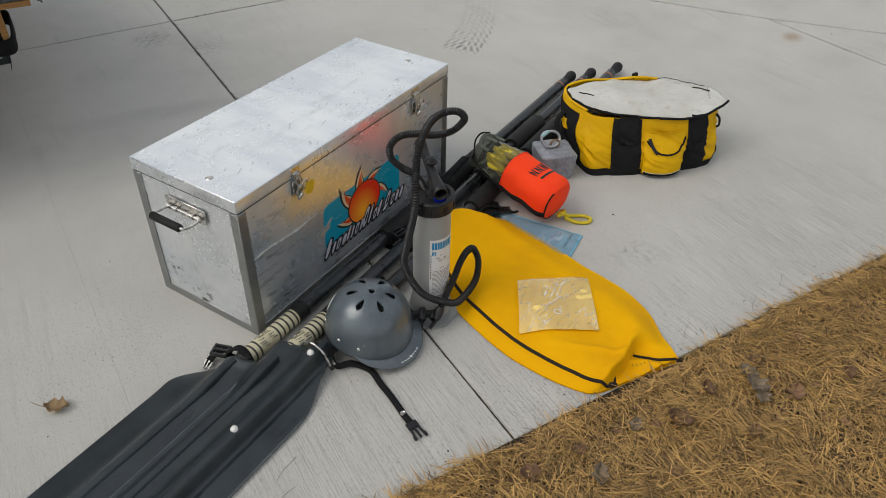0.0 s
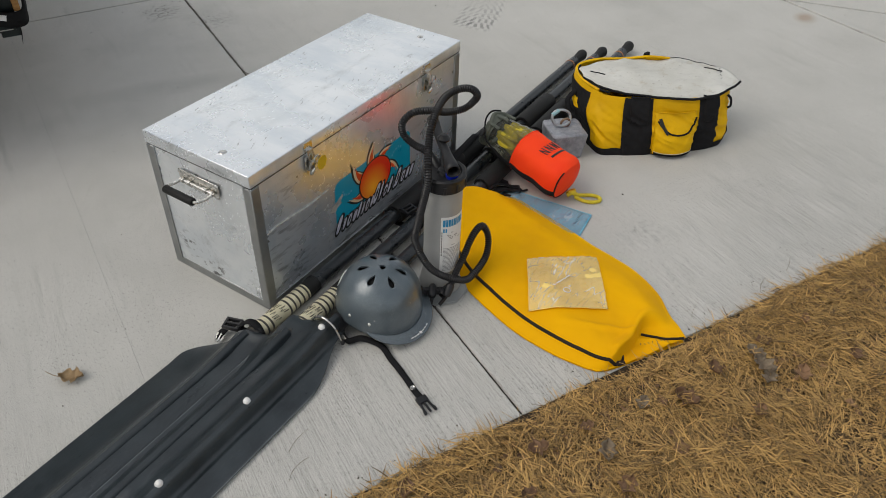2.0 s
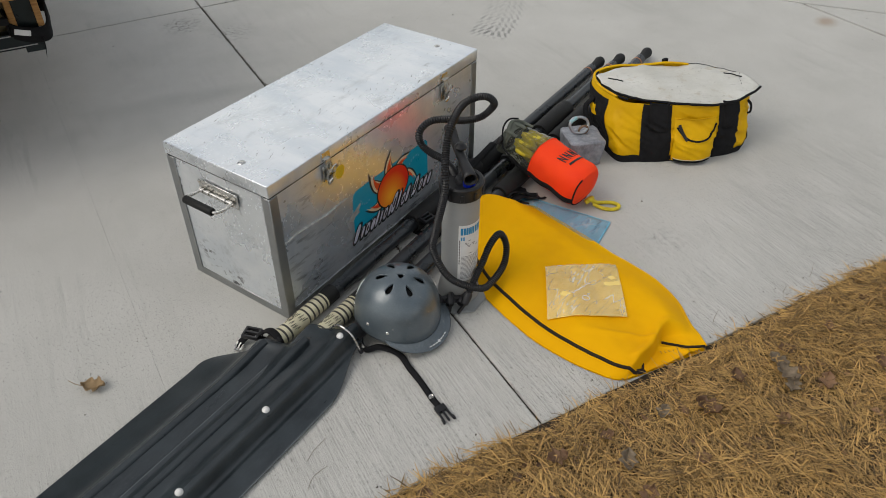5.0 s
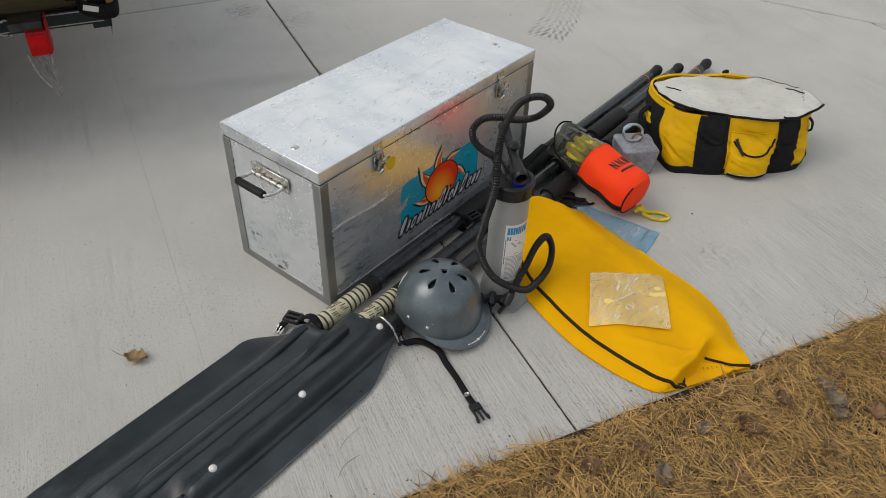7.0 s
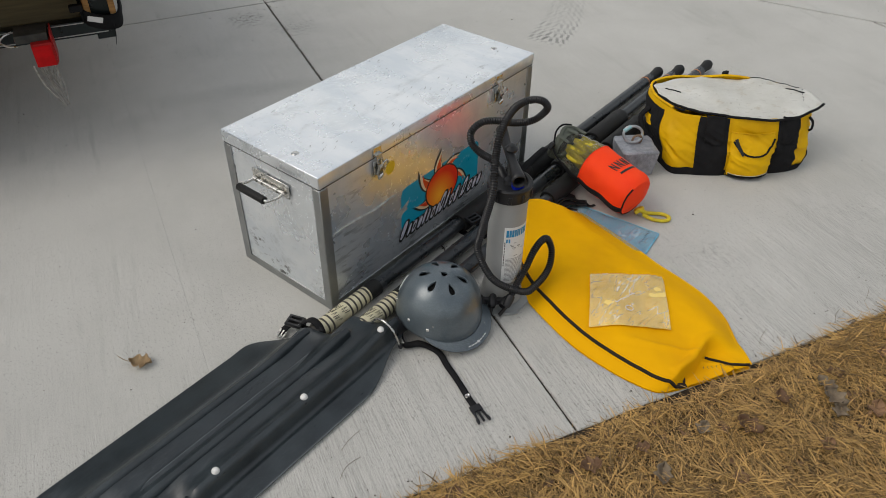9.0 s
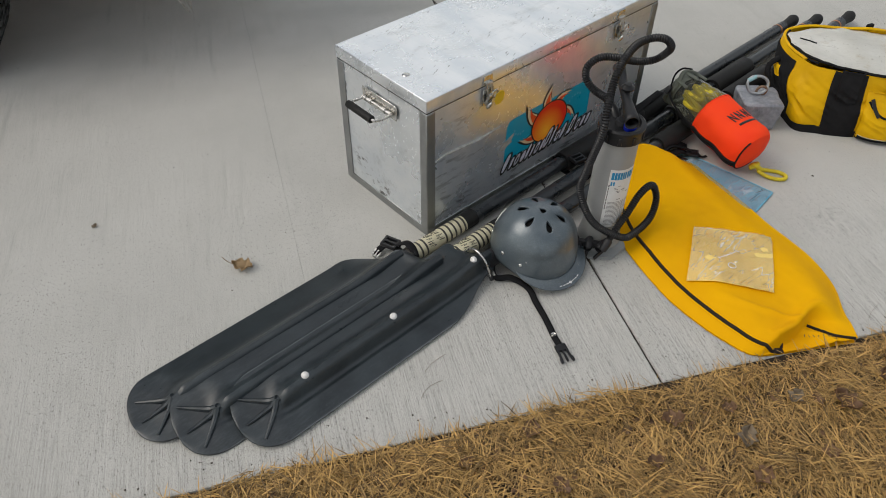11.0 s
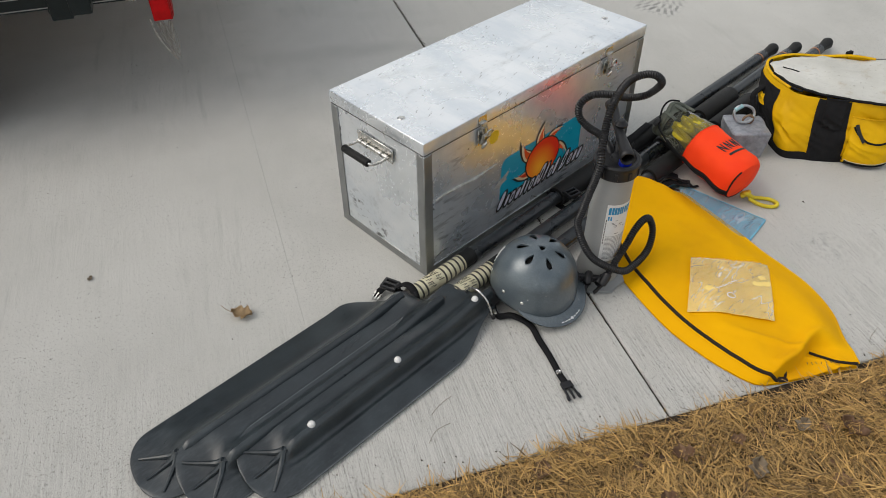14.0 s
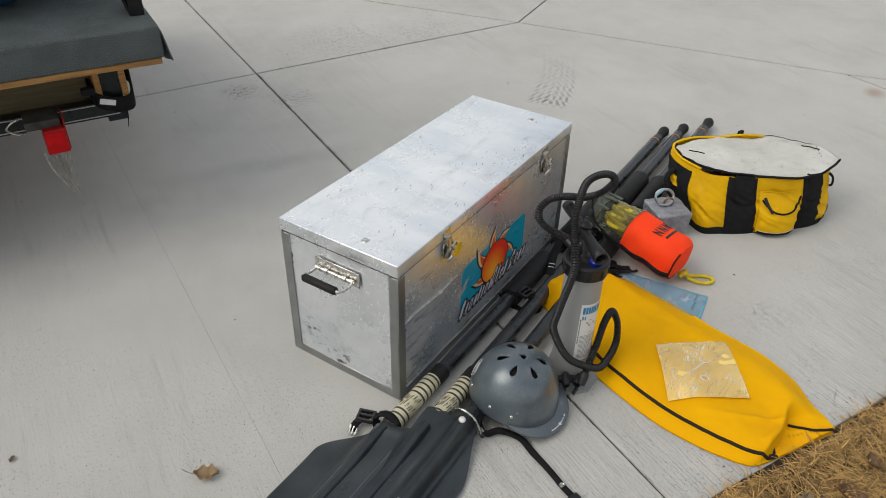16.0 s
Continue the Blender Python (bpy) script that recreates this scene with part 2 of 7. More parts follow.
def concrete():
    """Broom-finished slab: fine drawn lines, pits and specks, faint water stains."""
    n = Nodes("broomed_concrete")
    turn = math.atan2(U.y, U.x)
    flat = n.coords(rot=(0, 0, -turn))
    broom = n.stretch(flat, (1, 0.022, 1))
    streak = n.noise(broom, 270, 3, 0.7)
    hair = n.noise(n.stretch(flat, (1, 0.28, 1)), 300, 2, 0.6)
    wide = n.noise(n.stretch(flat, (1, 0.05, 1)), 26, 4, 0.6)
    blotch = n.noise(flat, 1.1, 5)
    patch = n.noise(flat, 6, 5)
    grain = n.noise(flat, 380, 3, 0.7)
    pits = n.cells(flat, 120)
    where = n.noise(flat, 3.0, 4)
    worn = n.noise(flat, 0.8, 4)
    gap = n.noise(n.stretch(flat, (1, 0.5, 1)), 130, 4, 0.7)
    base = n.colour(n.span(blotch, 0.3, 0.7), (0.40, 0.394, 0.365), (0.505, 0.497, 0.464))
    base = n.colour(n.math("MULTIPLY", n.span(patch, 0.35, 0.75), 0.35), base, (0.585, 0.577, 0.544))
    _, across, _ = n.split(flat)
    show = n.math("MINIMUM", n.math("ADD", n.span(worn, 0.42, 0.68, 0.05, 0.38), n.span(across, 0.10, -0.50, 0.0, 0.75)), 1.0)
    s = n.math("MULTIPLY", n.math("MULTIPLY", n.span(streak, 0.53, 0.62), show), n.span(gap, 0.38, 0.60, 0.30, 1.0))
    base = n.colour(n.math("MULTIPLY", s, 0.50), base, (0.20, 0.193, 0.178))
    h = n.math("MULTIPLY", n.math("MULTIPLY", n.span(hair, 0.55, 0.62), n.span(streak, 0.44, 0.54)), n.math("MULTIPLY", show, n.span(gap, 0.40, 0.58, 0.25, 1.0)))
    base = n.colour(n.math("MULTIPLY", h, 0.7), base, (0.12, 0.114, 0.104))
    light = n.math("MULTIPLY", n.span(streak, 0.46, 0.34), show)
    base = n.colour(n.math("MULTIPLY", light, 0.28), base, (0.70, 0.69, 0.65))
    stain = n.math("MULTIPLY", n.span(wide, 0.54, 0.72), n.span(n.noise(flat, 1.9, 3), 0.45, 0.62))
    base = n.colour(n.math("MULTIPLY", stain, 0.34), base, (0.24, 0.235, 0.215))
    speck = n.math("MULTIPLY", n.span(n.noise(n.stretch(flat, (1, 0.7, 1)), 190, 2, 0.5), 0.63, 0.66), n.math("MULTIPLY", n.span(n.noise(flat, 2.3, 3), 0.36, 0.62, 0.25, 1.0), n.span(across, 0.9, -0.2, 0.6, 1.0)))
    base = n.colour(n.math("MULTIPLY", speck, 0.8), base, (0.085, 0.08, 0.072))
    hole = n.math("MULTIPLY", n.span(pits, 0.20, 0.12), n.span(where, 0.50, 0.66))
    base = n.colour(n.math("MULTIPLY", hole, 0.75), base, (0.10, 0.095, 0.085))
    base = n.colour(n.math("MULTIPLY", n.span(grain, 0.53, 0.64), n.span(across, 0.9, -0.6, 0.26, 0.62)), base, (0.19, 0.18, 0.165))
    base = n.colour(n.math("MULTIPLY", n.span(grain, 0.46, 0.36), 0.34), base, (0.72, 0.71, 0.67))
    # black rubber left by a tyre, with its tread
    tread = n.coords(loc=(-2.05, -0.575, 0))
    tread_axis = n.t.nodes.new("ShaderNodeVectorRotate")
    tread_axis.rotation_type = "Z_AXIS"
    tread_axis.inputs["Angle"].default_value = -radians(12)
    n.t.links.new(tread, tread_axis.inputs["Vector"])
    tx, ty, _ = n.split(tread_axis.outputs[0])
    bend = n.math("SUBTRACT", ty, n.math("MULTIPLY", n.math("MULTIPLY", tx, tx), 0.26))
    inside = n.math("MULTIPLY", n.span(n.math("ABSOLUTE", bend), 0.11, 0.095), n.math("MULTIPLY", n.span(tx, -0.06, 0.0), n.span(tx, 0.85, 0.05)))
    ribs = n.math("SINE", n.math("ADD", n.math("MULTIPLY", bend, 190.0), n.math("MULTIPLY", n.noise(flat, 14, 3), 9.0)))
    lugs = n.math("SINE", n.math("ADD", n.math("ADD", n.math("MULTIPLY", tx, 105.0), n.math("MULTIPLY", n.noise(flat, 11, 3), 8.0)), n.math("MULTIPLY", n.math("ABSOLUTE", bend), 190.0)))
    mark = n.math("MULTIPLY", inside, n.math("MULTIPLY", n.span(n.math("ADD", ribs, lugs), -0.6, 1.2), n.span(patch, 0.3, 0.6)))
    base = n.colour(n.math("MULTIPLY", mark, n.span(tx, 0.35, 0.02, 0.34, 0.72)), base, (0.08, 0.08, 0.08))
    # scuffed spots
    for x, y, r, amount in ((1.23, 1.895, 0.13, 0.8), (1.32, 1.62, 0.14, 0.6), (2.55, 1.65, 0.35, 0.45), (2.1, 1.95, 0.4, 0.4), (0.98, -0.76, 0.10, 0.35)):
        d = n.t.nodes.new("ShaderNodeVectorMath")
        d.operation = "DISTANCE"
        n.t.links.new(n.coords(), d.inputs[0])
        d.inputs[1].default_value = (x, y, 0)
        spot = n.math("MULTIPLY", n.span(d.outputs["Value"], r, r * 0.3), n.span(n.noise(flat, 55, 4, 0.7), 0.5, 0.62))
        base = n.colour(n.math("MULTIPLY", spot, amount), base, (0.1, 0.095, 0.09))
    # a rusty spot, and a faint tyre-wide smear behind the box
    for loc, rot, size, amount, tint in (((-3.191, 0.782, 0), 0.0, (11, 15, 1), 0.65, (0.27, 0.165, 0.085)), ((-0.75, -1.26, 0), 0.57, (2.1, 11, 1), 0.30, (0.21, 0.205, 0.19)), ((-3.0, 1.05, 0), 0.3, (3.5, 5, 1), 0.25, (0.25, 0.24, 0.22))):
        moved = n.coords(loc=loc)
        axis = n.t.nodes.new("ShaderNodeVectorRotate")
        axis.rotation_type = "Z_AXIS"
        axis.inputs["Angle"].default_value = rot
        n.t.links.new(moved, axis.inputs["Vector"])
        d = n.t.nodes.new("ShaderNodeVectorMath")
        d.operation = "LENGTH"
        n.t.links.new(n.stretch(axis.outputs[0], size), d.inputs[0])
        spot = n.math("MULTIPLY", n.span(d.outputs["Value"], 1.0, 0.25), n.span(patch, 0.32, 0.60, 0.25, 1.0))
        base = n.colour(n.math("MULTIPLY", spot, amount), base, tint)
    n.put(n.b.inputs["Base Color"], base)
    n.b.inputs["Roughness"].default_value = 0.85
    h = n.math("SUBTRACT", n.math("ADD", n.math("MULTIPLY", streak, n.math("MULTIPLY", show, -1.0)), n.math("MULTIPLY", grain, 0.4)), n.math("MULTIPLY", hole, 1.2))
    n.bump(h, 0.5, 0.002)
    return n.m


def aluminium():
    n = Nodes("brushed_aluminium")
    p = n.coords()
    brushed = n.coords(scale=(1, 25, 25))
    fine = n.noise(brushed, 60, 4, 0.7)
    cloud = n.noise(p, 5, 5)
    lid_side = n.span(n.split(p)[2], 0.44, 0.462, 0.25, 1.0)
    scuff = n.noise(n.stretch(n.coords(rot=(0, 0, 0.45)), (9, 34, 20)), 3, 6, 0.75)
    nick = n.noise(n.stretch(n.coords(rot=(0, 0, -0.35)), (7, 38, 22)), 3.4, 4, 0.7)
    stain = n.noise(n.coords(rot=(0, 0.7, 0.3), scale=(2, 6, 6)), 3.0, 6, 0.7)
    c = n.colour(n.span(cloud, 0.3, 0.7), (0.75, 0.78, 0.805), (0.87, 0.89, 0.91))
    smear = n.noise(n.coords(rot=(0, 0, 0.25), scale=(3.2, 1.0, 1.4)), 3.2, 5, 0.65)
    c = n.colour(n.math("MULTIPLY", n.span(smear, 0.42, 0.62), 0.55), c, (0.60, 0.66, 0.72))
    c = n.colour(n.math("MULTIPLY", n.span(scuff, 0.595, 0.64), n.math("MULTIPLY", lid_side, n.span(n.noise(p, 4.0, 3), 0.46, 0.62, 0.0, 0.7))), c, (0.26, 0.27, 0.28))
    c = n.colour(n.math("MULTIPLY", n.math("MULTIPLY", n.span(nick, 0.63, 0.66), n.span(n.noise(p, 6.5, 3), 0.50, 0.60)), lid_side), c, (0.12, 0.12, 0.12))
    c = n.colour(n.math("MULTIPLY", n.span(stain, 0.55, 0.72), 0.4), c, (0.36, 0.38, 0.38))
    blot = n.noise(n.coords(rot=(0.5, 0.4, 0), scale=(1, 1, 1.6)), 34, 4, 0.6)
    swipe_and_reflection = n.noise(n.coords(rot=(0, 0.5, 0), scale=(2.0, 1, 9.0)), 7, 5, 0.6)
    # dark scuffs and smudges; the low front ones also paint the oars' dark reflection
    for x, y, z, r0, amount in ((0, 0.315, 0.115, 0.045, 0.8), (0, 0.275, 0.060, 0.05, 0.8), (0, 0.215, 0.030, 0.06, 0.9), (0, 0.19, 0.07, 0.03, 0.6), (0, 0.06, 0.05, 0.04, 0.5), (0.07, 0, 0.22, 0.09, 0.5), (0.20, 0, 0.22, 0.08, 0.45),
                                (0.35, 0, 0.05, 0.12, 0.5), (0.10, 0, 0.07, 0.13, 0.55), (0.62, 0, 0.05, 0.13, 0.5), (0.13, 0, 0.36, 0.05, 0.4), (0.86, 0, 0.30, 0.08, 0.4)):
        d = n.t.nodes.new("ShaderNodeVectorMath")
        d.operation = "DISTANCE"
        n.t.links.new(p, d.inputs[0])
        d.inputs[1].default_value = (x, y, z)
        spot = n.math("MULTIPLY", n.span(d.outputs["Value"], r0, r0 * 0.2), n.span(blot if x == 0 else swipe_and_reflection, 0.52, 0.62))
        c = n.colour(n.math("MULTIPLY", spot, amount), c, (0.05, 0.05, 0.05))
    n.put(n.b.inputs["Base Color"], c)
    n.b.inputs["Metallic"].default_value = 0.72
    r = n.math("ADD", n.span(cloud, 0.3, 0.7, 0.23, 0.34), n.math("MULTIPLY", n.span(scuff, 0.6, 0.74), 0.2))
    n.put(n.b.inputs["Roughness"], r)
    n.bump(n.math("ADD", n.math("ADD", n.math("MULTIPLY", fine, 0.3), n.math("MULTIPLY", cloud, 10.0)), n.math("MULTIPLY", scuff, 0.8)), 0.10, 0.001)
    return n.m


CONCRETE = concrete()
ALU = aluminium()
ALU_EDGE = surface("dull_aluminium_angle", (0.30, 0.31, 0.31), (0.42, 0.43, 0.43), 0.45, 1.0, 20, 200, 0.1)
STEEL = surface("zinc_steel", (0.5, 0.49, 0.46), (0.72, 0.71, 0.68), 0.28, 1.0, 60, 300, 0.05)
BLACK_PLASTIC = surface("black_plastic", (0.008, 0.008, 0.009), (0.020, 0.020, 0.022), 0.40, 0, 20, 300, 0.1, spec=0.35)
BLACK_SHAFT = surface("black_oar_shaft", (0.010, 0.012, 0.014), (0.034, 0.039, 0.042), 0.30, 0, 15, 200, 0.12, spec=0.5)
RUBBER = surface("black_rubber", (0.009, 0.009, 0.009), (0.022, 0.022, 0.021), 0.6, 0, 40, 300, 0.25, spec=0.25)
WEBBING = surface("black_webbing", (0.007, 0.007, 0.008), (0.018, 0.018, 0.019), 0.85, 0, 30, 700, 0.5, 0.001, spec=0.15)
PIPING = surface("brown_black_piping", (0.012, 0.008, 0.006), (0.032, 0.022, 0.017), 0.7, 0, 30, 700, 0.4, 0.001, spec=0.2)
CREAM = surface("cream_tape", (0.50, 0.46, 0.31), (0.68, 0.64, 0.46), 0.45, 0, 30, 200, 0.1)
TAPE_INK = surface("dark_tape_print", (0.03, 0.028, 0.022), (0.06, 0.055, 0.045), 0.5, 0, 40, 200, 0.05)
WHITE = surface("white_nylon", (0.66, 0.65, 0.62), (0.82, 0.81, 0.79), 0.35, 0, 60, 300, 0.05)
YELLOW = surface("yellow_coated_cloth", (0.74, 0.360, 0.0005), (0.87, 0.450, 0.001), 0.8, 0, 5, 500, 0.2, 0.0006, fine_amount=0.12, spec=0.10)
DUFFEL_YELLOW = surface("yellow_vinyl_cloth", (0.60, 0.335, 0.0008), (0.82, 0.475, 0.0012), 0.6, 0, 8, 420, 0.25, 0.001, fine_amount=0.15, spec=0.18)
ORANGE = surface("fluorescent_orange_nylon", (0.93, 0.045, 0.008), (1.0, 0.070, 0.012), 0.7, 0, 12, 700, 0.3, 0.0006, fine_amount=0.15, spec=0.2)
MESH_GREY = surface("grey_green_mesh", (0.06, 0.07, 0.055), (0.14, 0.15, 0.12), 0.8, 0, 25, 900, 0.6, 0.001)
ROPE = surface("yellow_rope", (0.50, 0.38, 0.008), (0.74, 0.60, 0.03), 0.7, 0, 40, 500, 0.5, 0.001)
ROPE_DIM = surface("olive_yellow_rope", (0.30, 0.27, 0.02), (0.60, 0.54, 0.06), 0.75, 0, 40, 500, 0.5, 0.001)
LEAD = surface("cast_lead", (0.16, 0.168, 0.19), (0.42, 0.435, 0.47), 0.55, 0.3, 34, 90, 0.9, 0.006, fine_amount=0.4)
PUMP_GREY = surface("grey_pump_plastic", (0.27, 0.275, 0.27), (0.345, 0.35, 0.345), 0.4, 0, 6, 300, 0.05)
PUMP_BASE = surface("pale_grey_base_plastic", (0.24, 0.25, 0.245), (0.32, 0.33, 0.325), 0.4, 0, 10, 300, 0.05)
PAPER = surface("white_label", (0.66, 0.66, 0.65), (0.78, 0.78, 0.77), 0.45, 0, 30, 300, 0.02)
INK_GREY = surface("grey_print", (0.22, 0.22, 0.22), (0.34, 0.34, 0.34), 0.5, 0, 60, 300, 0)
INK_BLUE = surface("blue_print", (0.0, 0.20, 0.42), (0.01, 0.27, 0.52), 0.45, 0, 60, 300, 0)
INK_BLACK = surface("black_print", (0.008, 0.008, 0.008), (0.016, 0.016, 0.016), 0.4, 0, 60, 300, 0)
INK_WHITE = surface("white_print", (0.62, 0.62, 0.62), (0.78, 0.78, 0.78), 0.4, 0, 60, 300, 0)
TEAL = surface("teal_vinyl_print", (0.0, 0.26, 0.40), (0.005, 0.32, 0.47), 0.35, 0, 10, 300, 0)
CREAM_PRINT = surface("cream_vinyl_print", (0.62, 0.45, 0.25), (0.75, 0.6, 0.4), 0.35, 0, 10, 300, 0)
BLUE_KNOB = surface("blue_plastic", (0.0, 0.01, 0.28), (0.0, 0.02, 0.4), 0.4, 0, 30, 300, 0.02)
SOIL = surface("dry_soil_and_thatch", (0.010, 0.006, 0.003), (0.055, 0.034, 0.015), 0.95, 0, 25, 160, 0.8, 0.01)
THATCH = surface("matted_dead_lawn", (0.035, 0.020, 0.007), (0.40, 0.255, 0.085), 0.9, 0, 30, 220, 0.7, 0.012, fine_amount=0.6)
DIRT = surface("joint_dirt", (0.008, 0.007, 0.006), (0.06, 0.05, 0.04), 0.95, 0, 60, 150, 0.6, 0.004)
STRAW = surface("dry_grass_blades", (0.026, 0.012, 0.0035), (0.75, 0.465, 0.15), 0.6, 0, 6, 100, 0.0, island=0.8)
DEAD_LEAF = surface("dead_leaf", (0.085, 0.042, 0.020), (0.27, 0.155, 0.08), 0.7, 0, 30, 200, 0.3, per_object=0.5)
GREY_LEAF = surface("weathered_leaf", (0.075, 0.055, 0.036), (0.30, 0.235, 0.16), 0.8, 0, 40, 200, 0.4)
GRIT = surface("dark_grit", (0.03, 0.026, 0.02), (0.12, 0.10, 0.08), 0.9, 0, 50, 200, 0.3, island=0.6)
def carpet():
    """Short grey looped pile."""
    n = Nodes("grey_outdoor_carpet")
    p = n.coords()
    loop = n.noise(p, 400, 2, 0.6)
    tone = n.noise(p, 12, 4)
    c = n.colour(n.span(loop, 0.34, 0.66), (0.050, 0.060, 0.060), (0.25, 0.285, 0.285))
    c = n.colour(n.math("MULTIPLY", n.span(tone, 0.35, 0.7), 0.35), c, (0.06, 0.065, 0.055))
    n.put(n.b.inputs["Base Color"], c)
    n.b.inputs["Roughness"].default_value = 0.95
    n.b.inputs["Specular IOR Level"].default_value = 0.1
    n.bump(loop, 1.0, 0.008)
    return n.m


CARPET = carpet()
DULL_BLACK = surface("worn_dull_black", (0.012, 0.013, 0.012), (0.075, 0.074, 0.066), 0.8, 0, 30, 140, 0.5, 0.003)
WOOD = surface("sawn_timber", (0.22, 0.10, 0.025), (0.46, 0.25, 0.08), 0.7, 0, 10, 120, 0.2, stretch=(1, 14, 14))
WOOD_BROWN = surface("weathered_plywood", (0.080, 0.064, 0.030), (0.155, 0.122, 0.062), 0.75, 0, 8, 120, 0.2, stretch=(1, 14, 14))
FRAME_STEEL = surface("dark_green_black_steel", (0.004, 0.009, 0.010), (0.011, 0.019, 0.021), 0.35, 0.3, 20, 200, 0.1)
FRAME_SCUFF = surface("bare_metal_edge", (0.28, 0.28, 0.28), (0.46, 0.46, 0.46), 0.4, 0.8, 40, 300, 0.1)
RED_LENS = surface("red_light_lens", (0.40, 0.003, 0.004), (0.60, 0.005, 0.008), 0.5, 0, 40, 300, 0.1, spec=0.15)
RED_PAINT = surface("red_light_housing", (0.30, 0.008, 0.008), (0.42, 0.02, 0.02), 0.5, 0, 40, 300, 0.1, spec=0.2)
TYRE = surface("trailer_tyre_rubber", (0.010, 0.011, 0.011), (0.026, 0.028, 0.027), 0.75, 0, 30, 200, 0.3)
HUB = surface("painted_hub", (0.02, 0.035, 0.03), (0.05, 0.07, 0.06), 0.5, 0, 20, 200, 0.1)
BOAT_BLUE = surface("blue_hull", (0.0, 0.05, 0.14), (0.0, 0.08, 0.2), 0.35, 0, 5, 200, 0.05)
STRING = surface("frayed_pale_twine", (0.11, 0.10, 0.085), (0.52, 0.49, 0.44), 0.85, 0, 80, 400, 0.4)


def helmet_shell_material():
    """Grey carbon weave under scratched lacquer."""
    n = Nodes("carbon_weave_helmet_shell")
    p = n.coords()
    dots = n.t.nodes.new("ShaderNodeTexVoronoi")
    dots.inputs["Scale"].default_value = 360
    dots.inputs["Randomness"].default_value = 0.9
    n.t.links.new(n.coords(rot=(0.25, 0.1, 0.2), scale=(1, 1, 1.5)), dots.inputs["Vector"])
    weave = n.span(dots.outputs["Distance"], 0.25, 0.55)
    scr = n.noise(n.coords(rot=(0.3, 0.2, 0.4), scale=(3, 14, 8)), 9, 5, 0.75)
    chip = n.noise(n.coords(rot=(0.6, 0.1, 0.9), scale=(2, 9, 5)), 11, 4, 0.7)
    c = n.colour(weave, (0.150, 0.186, 0.208), (0.078, 0.100, 0.116))
    c = n.colour(n.math("MULTIPLY", n.span(n.noise(p, 9, 4), 0.4, 0.7), 0.40), c, (0.060, 0.070, 0.080))
    c = n.colour(n.math("MULTIPLY", n.span(scr, 0.60, 0.72), 0.5), c, (0.38, 0.41, 0.43))
    c = n.colour(n.math("MULTIPLY", n.span(chip, 0.665, 0.71), 0.6), c, (0.42, 0.43, 0.42))
    n.put(n.b.inputs["Base Color"], c)
    n.b.inputs["Metallic"].default_value = 0.25
    n.put(n.b.inputs["Roughness"], n.span(scr, 0.4, 0.8, 0.30, 0.5))
    n.b.inputs["Coat Weight"].default_value = 0.7
    n.put(n.b.inputs["Coat Roughness"], n.span(scr, 0.35, 0.65, 0.06, 0.24))
    n.bump(n.math("ADD", n.math("MULTIPLY", scr, 1.0), n.noise(p, 30, 3)), 0.12, 0.002)
    return n.m


def clear_film(name, tint, rough, haze, crease_size=26, depth=0.01, gloss=1.9, white=0.0):
    """A thin clear sheet: see-through with a little haze, and a creased gloss on top; white paints sky glints along
    sharp creases.
    """
    n = Nodes(name)
    t = n.t
    clear = t.nodes.new("ShaderNodeBsdfTransparent")
    clear.inputs["Color"].default_value = (*tint, 1)
    milky = t.nodes.new("ShaderNodeMixShader")
    n.b.inputs["Base Color"].default_value = (*[0.5 + 0.46 * v for v in tint], 1)
    n.b.inputs["Roughness"].default_value = 0.4
    broad = n.noise(n.coords(rot=(0, 0, 0.5), scale=(1, 2.6, 1)), crease_size * 0.55, 1, 0.3)
    slant = n.noise(n.coords(rot=(0, 0, -0.5), scale=(1, 3.4, 1)), crease_size, 1, 0.3)
    ridge_a = n.math("ABSOLUTE", n.math("SUBTRACT", broad, 0.5))
    ridge_b = n.math("ABSOLUTE", n.math("SUBTRACT", slant, 0.5))
    near = n.math("MAXIMUM", n.span(ridge_a, 0.022, 0.004), n.math("MULTIPLY", n.span(ridge_b, 0.03, 0.006), n.span(broad, 0.48, 0.56)))
    patchy = n.span(n.noise(n.coords(), crease_size * 0.7, 2), 0.45, 0.58)
    # painted glints: the haze whitens in patches along the ridges
    n.put(milky.inputs["Fac"], n.math("ADD", haze, n.math("MULTIPLY", n.math("MULTIPLY", near, patchy), white)))
    height = n.math("ADD", n.math("MULTIPLY", ridge_a, -2.0), n.math("MULTIPLY", ridge_b, -1.0))
    normal = n.bump(height, 0.9, depth)
    shine = t.nodes.new("ShaderNodeBsdfGlossy")
    shine.inputs["Roughness"].default_value = rough
    t.links.new(normal, shine.inputs["Normal"])
    rim = t.nodes.new("ShaderNodeFresnel")
    rim.inputs["IOR"].default_value = gloss
    t.links.new(normal, rim.inputs["Normal"])
    top = t.nodes.new("ShaderNodeMixShader")
    t.links.new(clear.outputs[0], milky.inputs[1])
    t.links.new(n.b.outputs[0], milky.inputs[2])
    t.links.new(rim.outputs[0], top.inputs["Fac"])
    t.links.new(milky.outputs[0], top.inputs[1])
    t.links.new(shine.outputs[0], top.inputs[2])
    t.links.new(top.outputs[0], t.nodes["Material Output"].inputs["Surface"])
    return n.m


